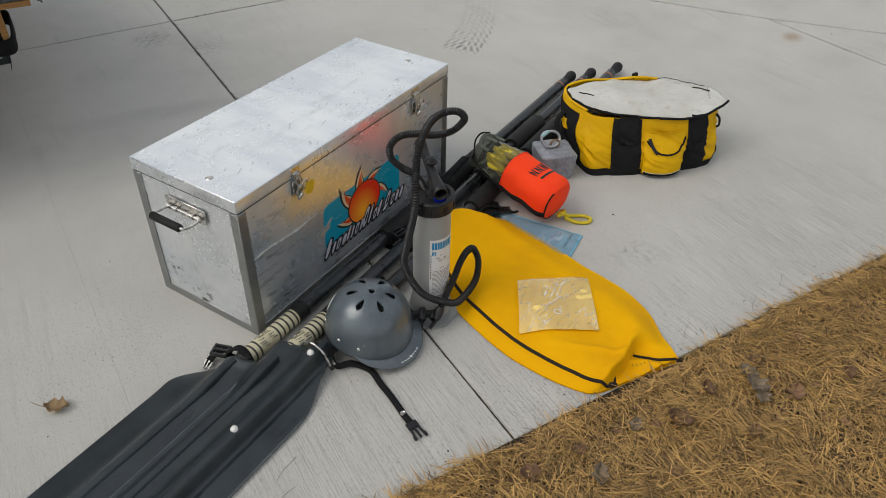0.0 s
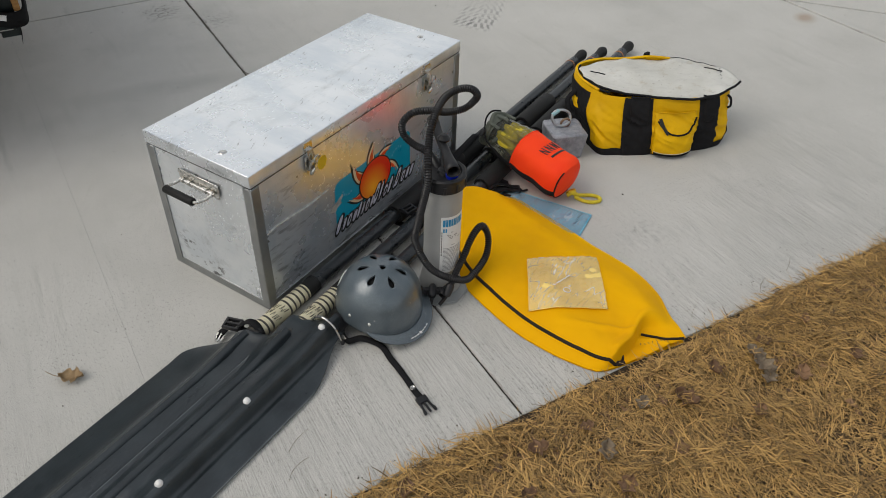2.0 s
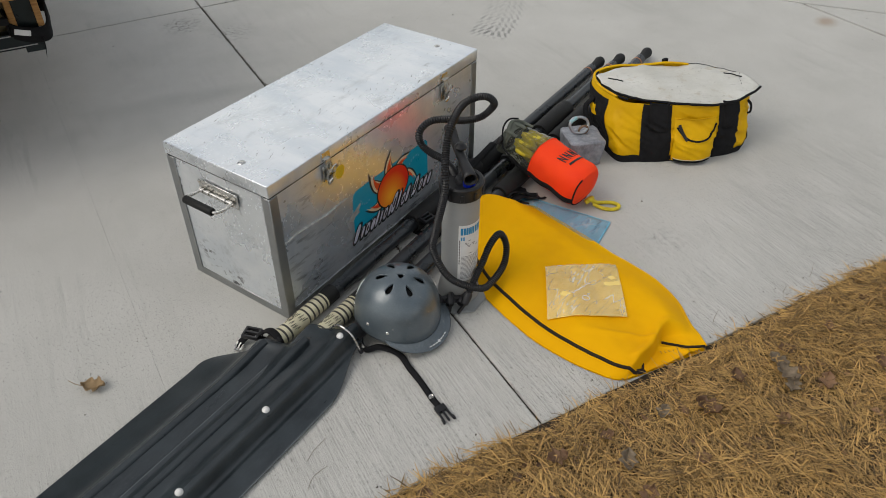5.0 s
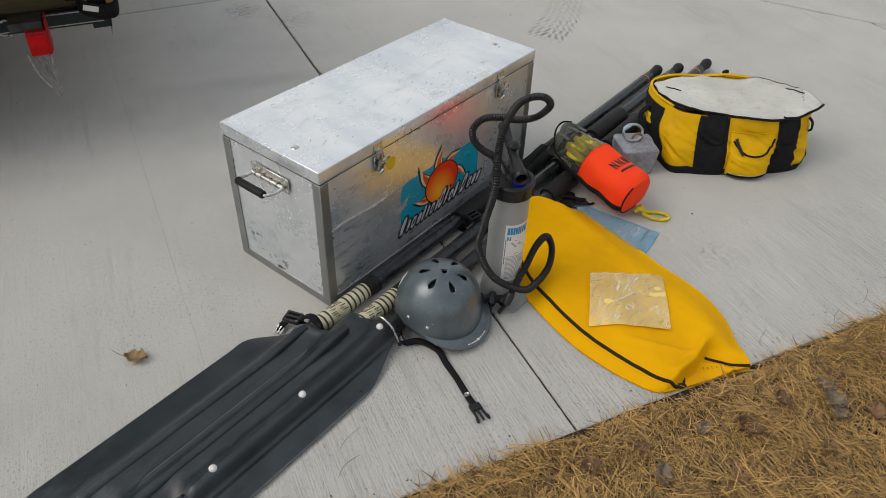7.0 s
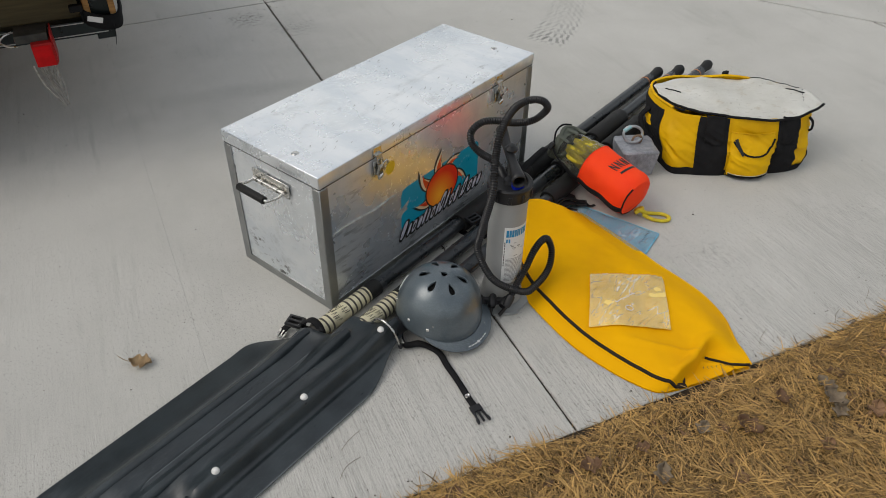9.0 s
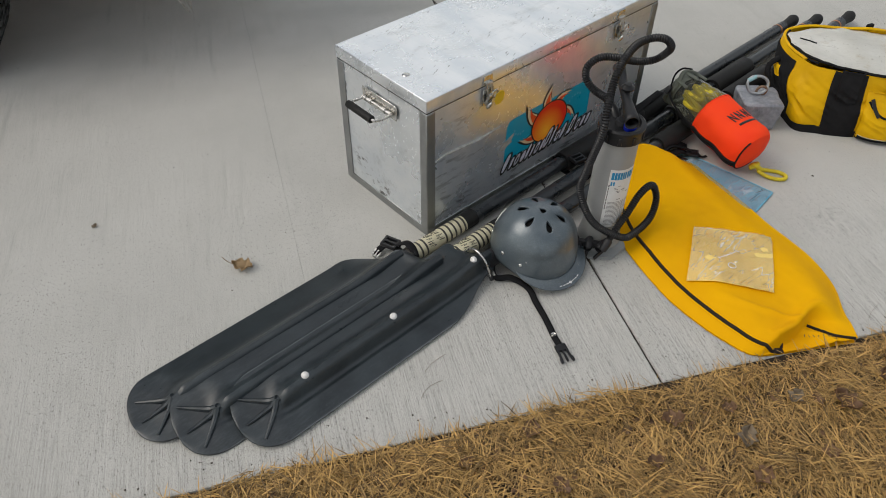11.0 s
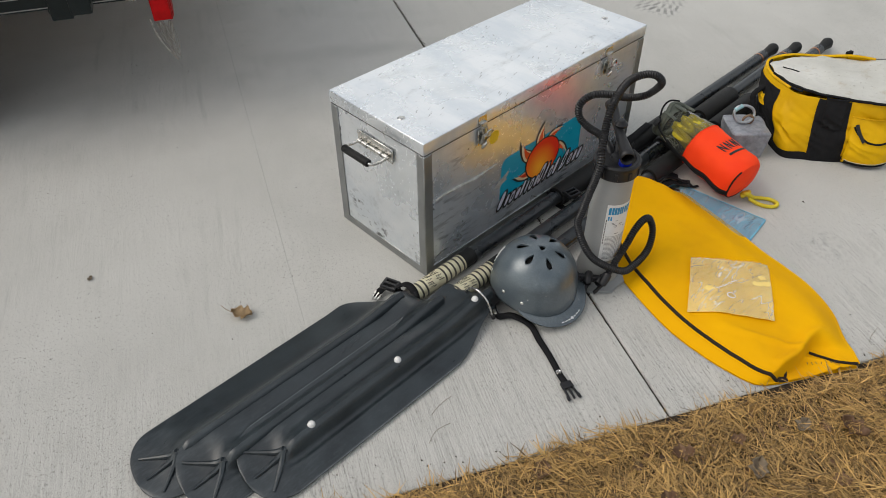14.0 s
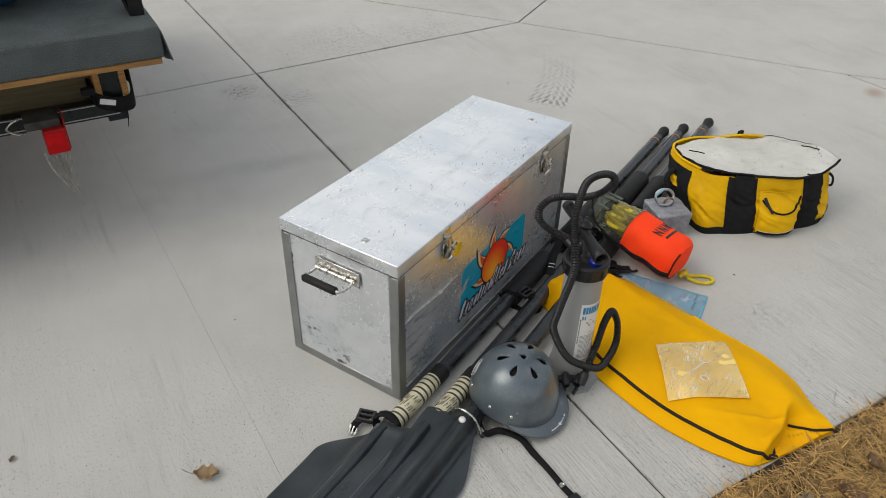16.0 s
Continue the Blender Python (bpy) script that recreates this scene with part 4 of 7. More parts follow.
    part("crease", tube(crease, lambda f: 0.0016 + 0.0062 * math.sin(math.pi * f) * (0.6 + 0.4 * math.sin(31 * f + 2 * math.sin(53 * f))), 8, flat=0.5), SCRAPED, top, "bent crease with scraped metal")


LILAC_PRINT = surface("pale_lilac_print", (0.42, 0.42, 0.50), (0.62, 0.61, 0.68), 0.4, 0, 60, 300, 0)
SCRAPED = surface("scraped_metal", (0.22, 0.215, 0.20), (0.62, 0.60, 0.56), 0.6, 0.3, 60, 200, 0.4)
DROP_BLUE = surface("pale_blue_print", (0.08, 0.30, 0.45), (0.16, 0.42, 0.58), 0.35, 0, 60, 300, 0)


def decal(name, outline, y, material, parent, label="", thick=0.0005):
    """A flat printed shape on the front of the box, from (along, height) pairs."""
    m = Matrix(((1, 0, 0, 0), (0, 0, -1, y), (0, 1, 0, 0), (0, 0, 0, 1)))
    return part(name, plate(outline, thick, m), material, parent, label, smooth=False)


def sticker(top):
    y = 0.0038
    st = decal("sticker", [(0.312, 0.118), (0.315, 0.238), (0.322, 0.256), (0.338, 0.262), (0.69, 0.262), (0.70, 0.25), (0.70, 0.13)], y, TEAL, top,
               "teal sticker with a printed sun and a slanted name")
    # the sun's rays: black rim, pale edge, red heart
    cx, cz, r = 0.508, 0.182, 0.070
    rays = ((106, 0.136, 20, -15), (62, 0.128, 18, -25), (156, 0.158, 19, -20), (10, 0.140, 17, -28), (206, 0.146, 18, -22))
    for deg, reach, half, sweep in rays:
        for grow, mat, lift in ((1.0, INK_BLACK, 0.0006), (0.84, CREAM_PRINT, 0.0011), (0.60, FLAME, 0.0016)):
            a, r0 = radians(deg), 0.050
            tip = r0 + (reach - r0) * (0.35 + 0.65 * grow) if grow < 1 else reach
            outline = []
            for side in (-1, 1):
                run = []
                for k in range(11):
                    f = k / 10
                    mid = a + radians(sweep) * f * f
                    spread = radians(half) * grow * (1 - f) ** 1.25 * (1 + 0.35 * math.sin(math.pi * f))
                    rad = mix(r0, tip, f)
                    run.append((cx + rad * math.cos(mid + side * spread), cz + rad * math.sin(mid + side * spread)))
                outline += run[:-1] if side < 0 else run[::-1]
            decal("ray", outline, y - lift, mat, st)
    circle = [(r * 1.12 * math.cos(q), r * 0.98 * math.sin(q)) for q in np.linspace(0, 2 * math.pi, 40, endpoint=False)]
    decal("sun_rim", [(cx + x * 1.06, cz + z * 1.06) for x, z in circle], y - 0.0019, INK_BLACK, st)
    disc = decal("sun_disc", circle, 0, SUN_PRINT, st)
    disc.location = (cx, y - 0.0022, cz)
    # the name: plain slanted blobs and bars, black with pale hearts
    def blob(bx, bz, w, h, power=2.6):
        out = []
        for q in np.linspace(0, 2 * math.pi, 18, endpoint=False):
            c, s = math.cos(q), math.sin(q)
            ux, uz = abs(c) ** (2 / power) * (1 if c > 0 else -1), abs(s) ** (2 / power) * (1 if s > 0 else -1)
            out.append((bx + w / 2 * ux + 0.55 * h / 2 * uz, bz + h / 2 * uz))
        return out
    x = 0.310
    marks = ((0.020, 0.058, 0), (0.013, 0.038, 0), (0.020, 0.038, 1), (0.019, 0.036, 0), (0.012, 0.050, 0), (0.010, 0.040, 0), (0.019, 0.038, 1), (0.013, 0.038, 0),
             (0.022, 0.066, 1), (0.010, 0.060, 0), (0.020, 0.038, 1), (0.016, 0.052, 0), (0.009, 0.012, 0), (0.022, 0.062, 1), (0.020, 0.038, 1), (0.016, 0.038, 0), (0.016, 0.038, 0))
    for w, h, ring in marks:
        base = 0.082 + (x - 0.306) * 0.020
        mid = base + h / 2
        decal("letter_bar", blob(x + w / 2 + 0.002, mid - 0.002, w + 0.011, h + 0.011), y - 0.0028, INK_BLACK, st)
        decal("letter_bar", blob(x + w / 2, mid, w * 0.86, h * 0.96), y - 0.0034, LILAC_PRINT, st)
        if ring:
            decal("letter_bar", blob(x + w / 2, mid, w * 0.40, h * 0.46), y - 0.0038, INK_BLACK, st)
        x += w + 0.0078
    # bare metal scraped through the print at its edge
    decal("scraped_patch", [(0.286, 0.176), (0.300, 0.190), (0.318, 0.196), (0.345, 0.212), (0.350, 0.206), (0.336, 0.190), (0.342, 0.182), (0.320, 0.176), (0.310, 0.164), (0.296, 0.168)], y - 0.0008, SCRAPED, st, "scraped bare metal")
    for px, pz in ((0.350, 0.215), (0.356, 0.203), (0.366, 0.196), (0.377, 0.194), (0.388, 0.198), (0.404, 0.262), (0.412, 0.255), (0.600, 0.215), (0.610, 0.224), (0.622, 0.229), (0.636, 0.231), (0.648, 0.226), (0.560, 0.262), (0.566, 0.270)):
        decal("drop", [(px + 0.003 * math.cos(q), pz + 0.004 * math.sin(q)) for q in np.linspace(0, 6.28, 8, endpoint=False)], y - 0.0007, DROP_BLUE, st)


dry_box()

# ---- the three oars ----
def oar(name, tail, head, lift_tail, lift_head, tilt, drop, label, bolts, wrap, collar, shoulder=0.665, wide=0.107):
    """An oar from its blade's tip (tail) to its grip's end (head). Its own frame: x along the shaft from the blade, z up."""
    a, b = Vector((*tail, lift_tail)), Vector((*head, lift_head))
    x = (b - a).normalized()
    y = Z.cross(x).normalized()
    z = x.cross(y)
    m = Matrix((x, y, z)).transposed().to_4x4()
    m.translation = a
    top = thing(name, m, label, "oar", "oars beside the box")
    length = (b - a).length
    r = 0.0225
    L = 0.80
    bolt_at = (0.185, 0.457, 0.742)

    def half_width(s, left=False):
        """Half of the blade's width at s metres from its tip; the far half is the wider one."""
        full = wide if left else 0.088
        if s < 0.10:
            k = 1 - s / 0.10
            return full * math.sqrt(max(1 - k ** 2.6, 0.0))
        if s < 0.575:
            return full
        start = shoulder if left else 0.575
        k = (s - start) / (L - start)
        return mix(full, 0.027, smooth01(k) ** 1.1)

    def surf(s, w, under):
        """The blade's skin: w from -1 to 1 across; a spine runs along the middle."""
        yy = half_width(s, w > 0) * w
        spine = math.exp(-abs(yy / (0.0175 if yy < 0 else 0.024)) ** (9.0 if yy < 0 else 2.0))
        grow = smooth01((s - 0.080) / 0.055)
        thick = 0.0045
        up = 0.006 + (0.022 if w > 0 else 0.010) * (1 - abs(w)) * mix(0.45, 1.0, smooth01(s / 0.15)) * mix(0.45 if w > 0 else 1.0, 1.0, grow)
        up += spine * grow * (0.019 if w > 0 else 0.033)
        up -= 0.004 * smooth01((0.085 - s) / 0.05) * (1 - abs(w))
        groove = math.exp(-((yy + 0.027) / 0.0085) ** 2)
        up -= 0.006 * groove * grow
        curl = 0.010 * abs(w) ** 2
        rolled = math.radians(tilt) * yy * (1.0 if yy > 0 else 0.45) * (1.0 - smooth01((s - 0.72) / 0.09))
        low = up
        if under:
            low = up - thick - spine * grow * 0.026
        return Vector((s, yy, low - curl * 0.3 + rolled - drop * (1.0 - smooth01((s - 0.62) / 0.16))))

    ns, nw = 80, 56
    bm = bmesh.new()
    upper = [[None] * (nw + 1) for _ in range(ns + 1)]
    lower = [[None] * (nw + 1) for _ in range(ns + 1)]
    for i in range(ns + 1):
        q = i / ns
        s = L * (q ** 1.35 if q < 1 else 1)
        s = max(s, 0.0008)
        for j in range(nw + 1):
            w = 2 * j / nw - 1
            upper[i][j] = bm.verts.new(surf(s, w, False))
            lower[i][j] = bm.verts.new(surf(s, w, True))
    for i in range(ns):
        for j in range(nw):
            bm.faces.new((upper[i][j], upper[i + 1][j], upper[i + 1][j + 1], upper[i][j + 1]))
            bm.faces.new((lower[i][j], lower[i][j + 1], lower[i + 1][j + 1], lower[i + 1][j]))
        for j in (0, nw):
            bm.faces.new((upper[i][j], lower[i][j], lower[i + 1][j], upper[i + 1][j]))
    for j in range(nw):
        for i in (0, ns):
            bm.faces.new((upper[i][j], upper[i][j + 1], lower[i][j + 1], lower[i][j]))
    bmesh.ops.remove_doubles(bm, verts=bm.verts, dist=0.0003)
    skin = BLADE if wide < 0.12 else BLADE_WIDE
    blade = part("blade", bm, skin, top, "scuffed black plastic blade with a raised spine")
    # three strengthening ribs that fan out from the spine's end to the tip
    for ex, ey in ((0.034, 0.066), (0.020, 0.002), (0.034, -0.052)):
        pts = []
        for k in range(11):
            f = k / 10
            px, py = mix(0.104, ex, f), ey * f
            w = py / max(half_width(px, py > 0), 0.02)
            pts.append(Vector((px, py, surf(px, w, False).z + mix(0.004, 0.0008, f))))
        part("rib", tube(pts, lambda f: mix(0.0092, 0.0034, f ** 0.7), 8, flat=0.95), skin, blade)
    hub = surf(0.102, 0, False)
    part("rib_hub", lathe([(0, 0.0085), (0.006, 0.0075), (0.011, 0.004), (0.015, -0.003)], 16, Matrix.Translation((0.106, 0.0, hub.z - 0.001))), skin, blade)
    # moulded marks half-way up the blade
    for k in range(6):
        part("moulded_mark", box((0.010, 0.009, 0.0018), (0.50 + 0.012 * k, 0.058 + 0.006 * (k % 2), surf(0.5 + 0.012 * k, (0.058 + 0.006 * (k % 2)) / 0.107, False).z), 0.0004, segments=1), BLADE, blade)
    if bolts:
        for s in bolt_at:
            zz = surf(min(s, 0.77), 0, False).z
            bm = lathe([(0, 0.008), (0.004, 0.0075), (0.0075, 0.005), (0.0095, 0.001), (0.0095, -0.002)], 18, Matrix.Translation((s, 0.0, zz)))
            part("bolt_cap", bm, WHITE, blade, "round white bolt cap")
    # shaft
    zs = 0.005
    shaft = part("shaft", tube([(0.77, 0, zs), (length - 0.12, 0, zs)], r, 24), BLACK_SHAFT, top, "black oar shaft")
    part("ferrule", tube([(L - 0.012, 0, zs), (L + 0.035, 0, zs)], r + 0.003, 24), BLACK_PLASTIC, top)
    part("ring", tube([(L + 0.035, 0, zs), (L + 0.040, 0, zs)], r + 0.005, 24), BLACK_PLASTIC, top)
    if wrap:
        s0, s1 = wrap
        sleeve = part("tape", tube([(s0, 0, zs), (s1, 0, zs)], r + 0.0025, 28), CREAM, top, "cream printed tape with dark stripes")
        part("tape_end", tube([(s1, 0, zs), (s1 + 0.045, 0, zs)], r + 0.0035, 28), RUBBER, top)
        n = 13
        for k in range(n):
            if k in (5, 6, 7):
                continue
            s = mix(s0 + 0.004, s1 - 0.012, k / (n - 1))
            part("stripe", tube([(s, 0, zs), (s + 0.006, 0, zs)], r + 0.0031, 28), TAPE_INK, sleeve)
        rng = random.Random(len(name) + int(100 * s0))
        for k in range(16):
            ang = 2.75 - 0.16 * k
            s = mix(s0, s1, 0.44 + 0.12 * (k % 2)) + rng.uniform(-0.006, 0.006)
            curl = [Vector((s + 0.010 * math.sin(q * 1.5 + k), (r + 0.0026) * math.cos(ang + 0.10 * math.cos(q + k)), zs + (r + 0.0026) * math.sin(ang + 0.10 * math.cos(q + k)))) for q in np.linspace(0, 4.2, 9)]
            part("print_mark", tube(curl, 0.0008, 5), TAPE_INK, sleeve)
    for s0, s1, extra in collar:
        q0, q1 = s0, s1
        bm = tube([(q0, 0, zs), (q0 + 0.012, 0, zs), (q1 - 0.012, 0, zs), (q1, 0, zs)], lambda f, e=extra: r + e * (0.75 if f in (0.0, 1.0) else 1.0), 24)
        part("sleeve", bm, RUBBER, top, "thick black rubber sleeve")
    g = length - 0.14
    part("grip_band", tube([(g - 0.03, 0, zs), (g - 0.022, 0, zs)], r + 0.0012, 24), surface("copper_band", (0.3, 0.12, 0.05), (0.42, 0.2, 0.09), 0.5, 0, 30, 200, 0.05) if "copper_band" not in bpy.data.materials else bpy.data.materials["copper_band"], top, "thin copper-brown band")
    prof = [(0, 0.0), (r - 0.003, 0.0), (r - 0.005, 0.02), (r - 0.004, 0.06), (r - 0.001, 0.10), (r + 0.002, 0.120), (r - 0.002, 0.134), (r - 0.010, 0.141), (0, 0.143)]
    part("grip", lathe(prof, 24, Matrix.Translation((g - 0.02, 0, zs)) @ Euler((0, math.pi / 2, 0)).to_matrix().to_4x4()), RUBBER, top, "black rubber hand grip")
    return top


oar("oar", (-0.934, -0.050), (2.045, -0.042), 0.022, 0.030, -2, 0.014, "black oar with cream striped tape, its blade under two others", False, (0.80, 1.035),
    [(1.48, 1.74, 0.012), (1.84, 2.22, 0.012)], wide=0.126)
oar("oar", (-0.870, -0.150), (2.130, -0.105), 0.033, 0.030, 18, 0.018, "black oar with cream striped tape, its blade between two others", False, (0.79, 1.01),
    [(1.90, 2.03, 0.011), (2.16, 2.40, 0.015)], 0.735)
oar("oar", (-0.757, -0.226), (2.262, -0.182), 0.036, 0.030, 18, 0.015, "black oar with white bolt caps, its blade lying on top", True, None,
    [(1.60, 1.90, 0.011), (2.02, 2.30, 0.014)], 0.745)


# ---- the helmet ----
def helmet():
    at = Vector((0.172, -0.264, 0.0))
    forward = Vector((0.06, -0.99, 0)).normalized()
    side = Z.cross(forward)
    m = Matrix((forward, side, Z)).transposed().to_4x4()
    m.translation = at
    m = m @ Matrix.Rotation(radians(5), 4, "Y")
    top = thing("helmet", m, "grey carbon-patterned helmet with a visor, resting on the concrete", "helmet")
    A, B, C = 0.127, 0.123, 0.157          # half length, half width, height
    z0 = 0.048

    def rim(phi):
        """Height of the shell's edge round the head: lower at the back and over the ears."""
        return -0.003 - 0.010 * math.cos(2 * phi) - 0.004 * math.cos(phi)

    def dome(a, phi, swell=0.0):
        """a from 0 at the crown to 1 at the edge."""
        c, s = math.cos(phi), math.sin(phi)
        low = rim(phi)
        th = a * math.pi * 0.5
        k = 2.25
        r = abs(math.sin(th)) ** (2 / k) if th > 0 else 0
        h = abs(math.cos(th)) ** (2 / k)
        tail = 1 - 0.05 * max(0, c)
        return Vector(((A + swell) * r * c * tail, (B + swell) * r * s, z0 + low + (C - low + swell - 0.01) * h))

    n, k = 34, 64
    bm = sheet(n, k, lambda a, b: dome(max(a, 0.001), 2 * math.pi * b), wrap=True)
    bmesh.ops.remove_doubles(bm, verts=bm.verts, dist=0.0004)
    shell = part("shell", bm, SHELL, top, "glossy grey carbon-weave shell with vent holes")
    solid(shell, 0.005)
    # teardrop vents cut through the shell
    cut = bmesh.new()

    def vent(px, py, turn, length, width):
        pts = []
        for q in np.linspace(0, 2 * math.pi, 20, endpoint=False):
            x = length * 0.5 * math.cos(q)
            w = width * 0.5 * math.sin(q) * (0.62 + 0.38 * math.cos(q))
            pts.append((x, w))
        add_plate(cut, pts, 0.2, Matrix.Translation((px, py, 0.10)) @ Matrix.Rotation(turn, 4, "Z"))

    vent(0.0, 0.0, 0, 0.018, 0.024)
    for q in range(6):
        a = radians(60 * q + 30)
        vent(0.051 * math.cos(a), 0.050 * math.sin(a), a, 0.031, 0.023)
    mesh = bpy.data.meshes.new("cutter")
    bmesh.ops.recalc_face_normals(cut, faces=cut.faces)
    cut.to_mesh(mesh)
    cut.free()
    cutter = new("cutter", mesh)
    cutter.parent = top
    mod = shell.modifiers.new("vents", "BOOLEAN")
    mod.operation, mod.object, mod.solver = "DIFFERENCE", cutter, "EXACT"
    bpy.context.view_layer.update()
    made = bpy.data.meshes.new_from_object(shell.evaluated_get(bpy.context.evaluated_depsgraph_get()))
    shell.modifiers.clear()
    shell.data = made
    bpy.data.objects.remove(cutter)
    # foam liner inside
    part("liner", sheet(16, 40, lambda a, b: dome(max(a, 0.002) * 0.985, 2 * math.pi * b, -0.014), wrap=True), RUBBER, top, "black foam liner")
    # visor at the front
    def peak(a, b):
        phi = mix(-1.30, 1.30, b)
        e = dome(0.965, phi)
        out = max(1 - (abs(phi) / 1.30) ** 2.2, 0.0) ** 0.8
        return e + Vector((0.036 * a * out * math.cos(phi), 0.030 * a * out * math.sin(phi), -0.013 * a * (1.5 - 0.5 * a) * out - 0.001))
    visor = part("visor", sheet(8, 40, peak), SHELL, top, "short moulded visor with a thin white trim")
    solid(visor, 0.004)
    for i in range(7):
        if i == 3:
            continue
        b = 0.37 + 0.030 * i
        p = peak(0.72, b)
        q = peak(0.72, b + 0.02)
        part("letter_bar", tube([p + Vector((0, 0, 0.0006)), q + Vector((0, 0, 0.0006))], 0.0016, 6, flat=0.4), INK_WHITE, visor)
    d = peak(0.72, 0.470) + Vector((0, 0, 0.001))
    part("badge", box((0.008, 0.008, 0.001), d, 0.0, turn=Matrix.Rotation(0.785, 4, "Z")), INK_WHITE, visor)
    # rivets round the edge
    for phi in (-1.25, -1.75, -2.5, 1.25, 1.75, 2.5):
        p = dome(0.86, phi)
        nrm = Vector((p.x / A ** 2, p.y / B ** 2, 0)).normalized()
        rot = nrm.to_track_quat("Z", "Y").to_matrix().to_4x4()
        part("rivet", lathe([(0, 0.003), (0.003, 0.0026), (0.005, 0.0008), (0.0055, -0.002)], 14, Matrix.Translation(p) @ rot), STEEL, top, "steel rivet")
    # outlined spade badge on the side
    for k in range(2):
        ring = []
        for q in np.linspace(0, 2 * math.pi, 26, endpoint=False):
            r = (0.018 - 0.007 * k) * (1 + 0.18 * math.cos(3 * q))
            phi = -2.86 + r * math.cos(q) / 0.115
            a = 0.74 - r * math.sin(q) * 1.25 / 0.16
            ring.append(dome(a, phi, 0.0008))
        part("badge_line", tube(ring, 0.0008, 6, closed=True), INK_WHITE, top, "pale outlined badge")
    # chin strap lying out on the concrete
    inv = m.inverted()
    way = [(0.100, -0.215, 0.050), (0.055, -0.232, 0.030), (0.030, -0.262, 0.016), (0.062, -0.290, 0.014), (0.074, -0.345, 0.008), (0.052, -0.395, 0.007), (0.034, -0.440, 0.006), (0.016, -0.478, 0.006), (0.000, -0.510, 0.006), (-0.012, -0.540, 0.008)]
    pts = spline(way, 60)
    bm = bmesh.new()
    rows = []
    for i, p in enumerate(pts):
        d = (pts[min(i + 1, 59)] - pts[max(i - 1, 0)]).normalized()
        tw = mix(radians(65), radians(0), smooth01((i - 14) / 18)) + 0.35 * math.sin(i * 0.22) * (1 - smooth01((i - 30) / 20))
        s = d.cross(Z).normalized()
        s = (Matrix.Rotation(tw, 3, d) @ s) * 0.0088
        rows.append((bm.verts.new(p - s), bm.verts.new(p + s)))
    for (a, b), (c, e) in zip(rows, rows[1:]):
        bm.faces.new((a, b, e, c))
    strap = part("chin_strap", bm, WEBBING, top, "flat black webbing chin strap", local=False)
    solid(strap, 0.0018, 0.0)
    for f in (0.22, 0.90):
        p = pts[int(f * 59)]
        part("snap", lathe([(0, 0.004), (0.0025, 0.004), (0.003, 0.0015), (0.0062, 0.0035), (0.0075, 0.001), (0.0075, -0.001)], 18, inv @ Matrix.Translation(p + Z * 0.001)), STEEL, strap, "steel snap ring")
    d = Vector((-0.40, -0.915, 0))
    s = d.cross(Z)
    base = Matrix((s, d, Z)).transposed().to_4x4()
    base.translation = Vector((-0.010, -0.534, 0.008))
    bm = bmesh.new()
    add_box(bm, (0.030, 0.020, 0.009), (0, 0.010, 0), 0.002)
    for x in (-0.012, 0.0, 0.012):
        add_box(bm, (0.0055, 0.036, 0.006), (x * (1.0 if x == 0 else 1.05), 0.036, 0), 0.002, turn=Matrix.Rotation(-x * 6, 4, "Z"))
    for x in (-0.0155, 0.0155):
        add_box(bm, (0.006, 0.014, 0.007), (x, 0.049, 0), 0.002)
    bm.transform(inv @ base)
    part("buckle", bm, BLACK_PLASTIC, strap, "black plastic side-release buckle")
    return top


helmet()


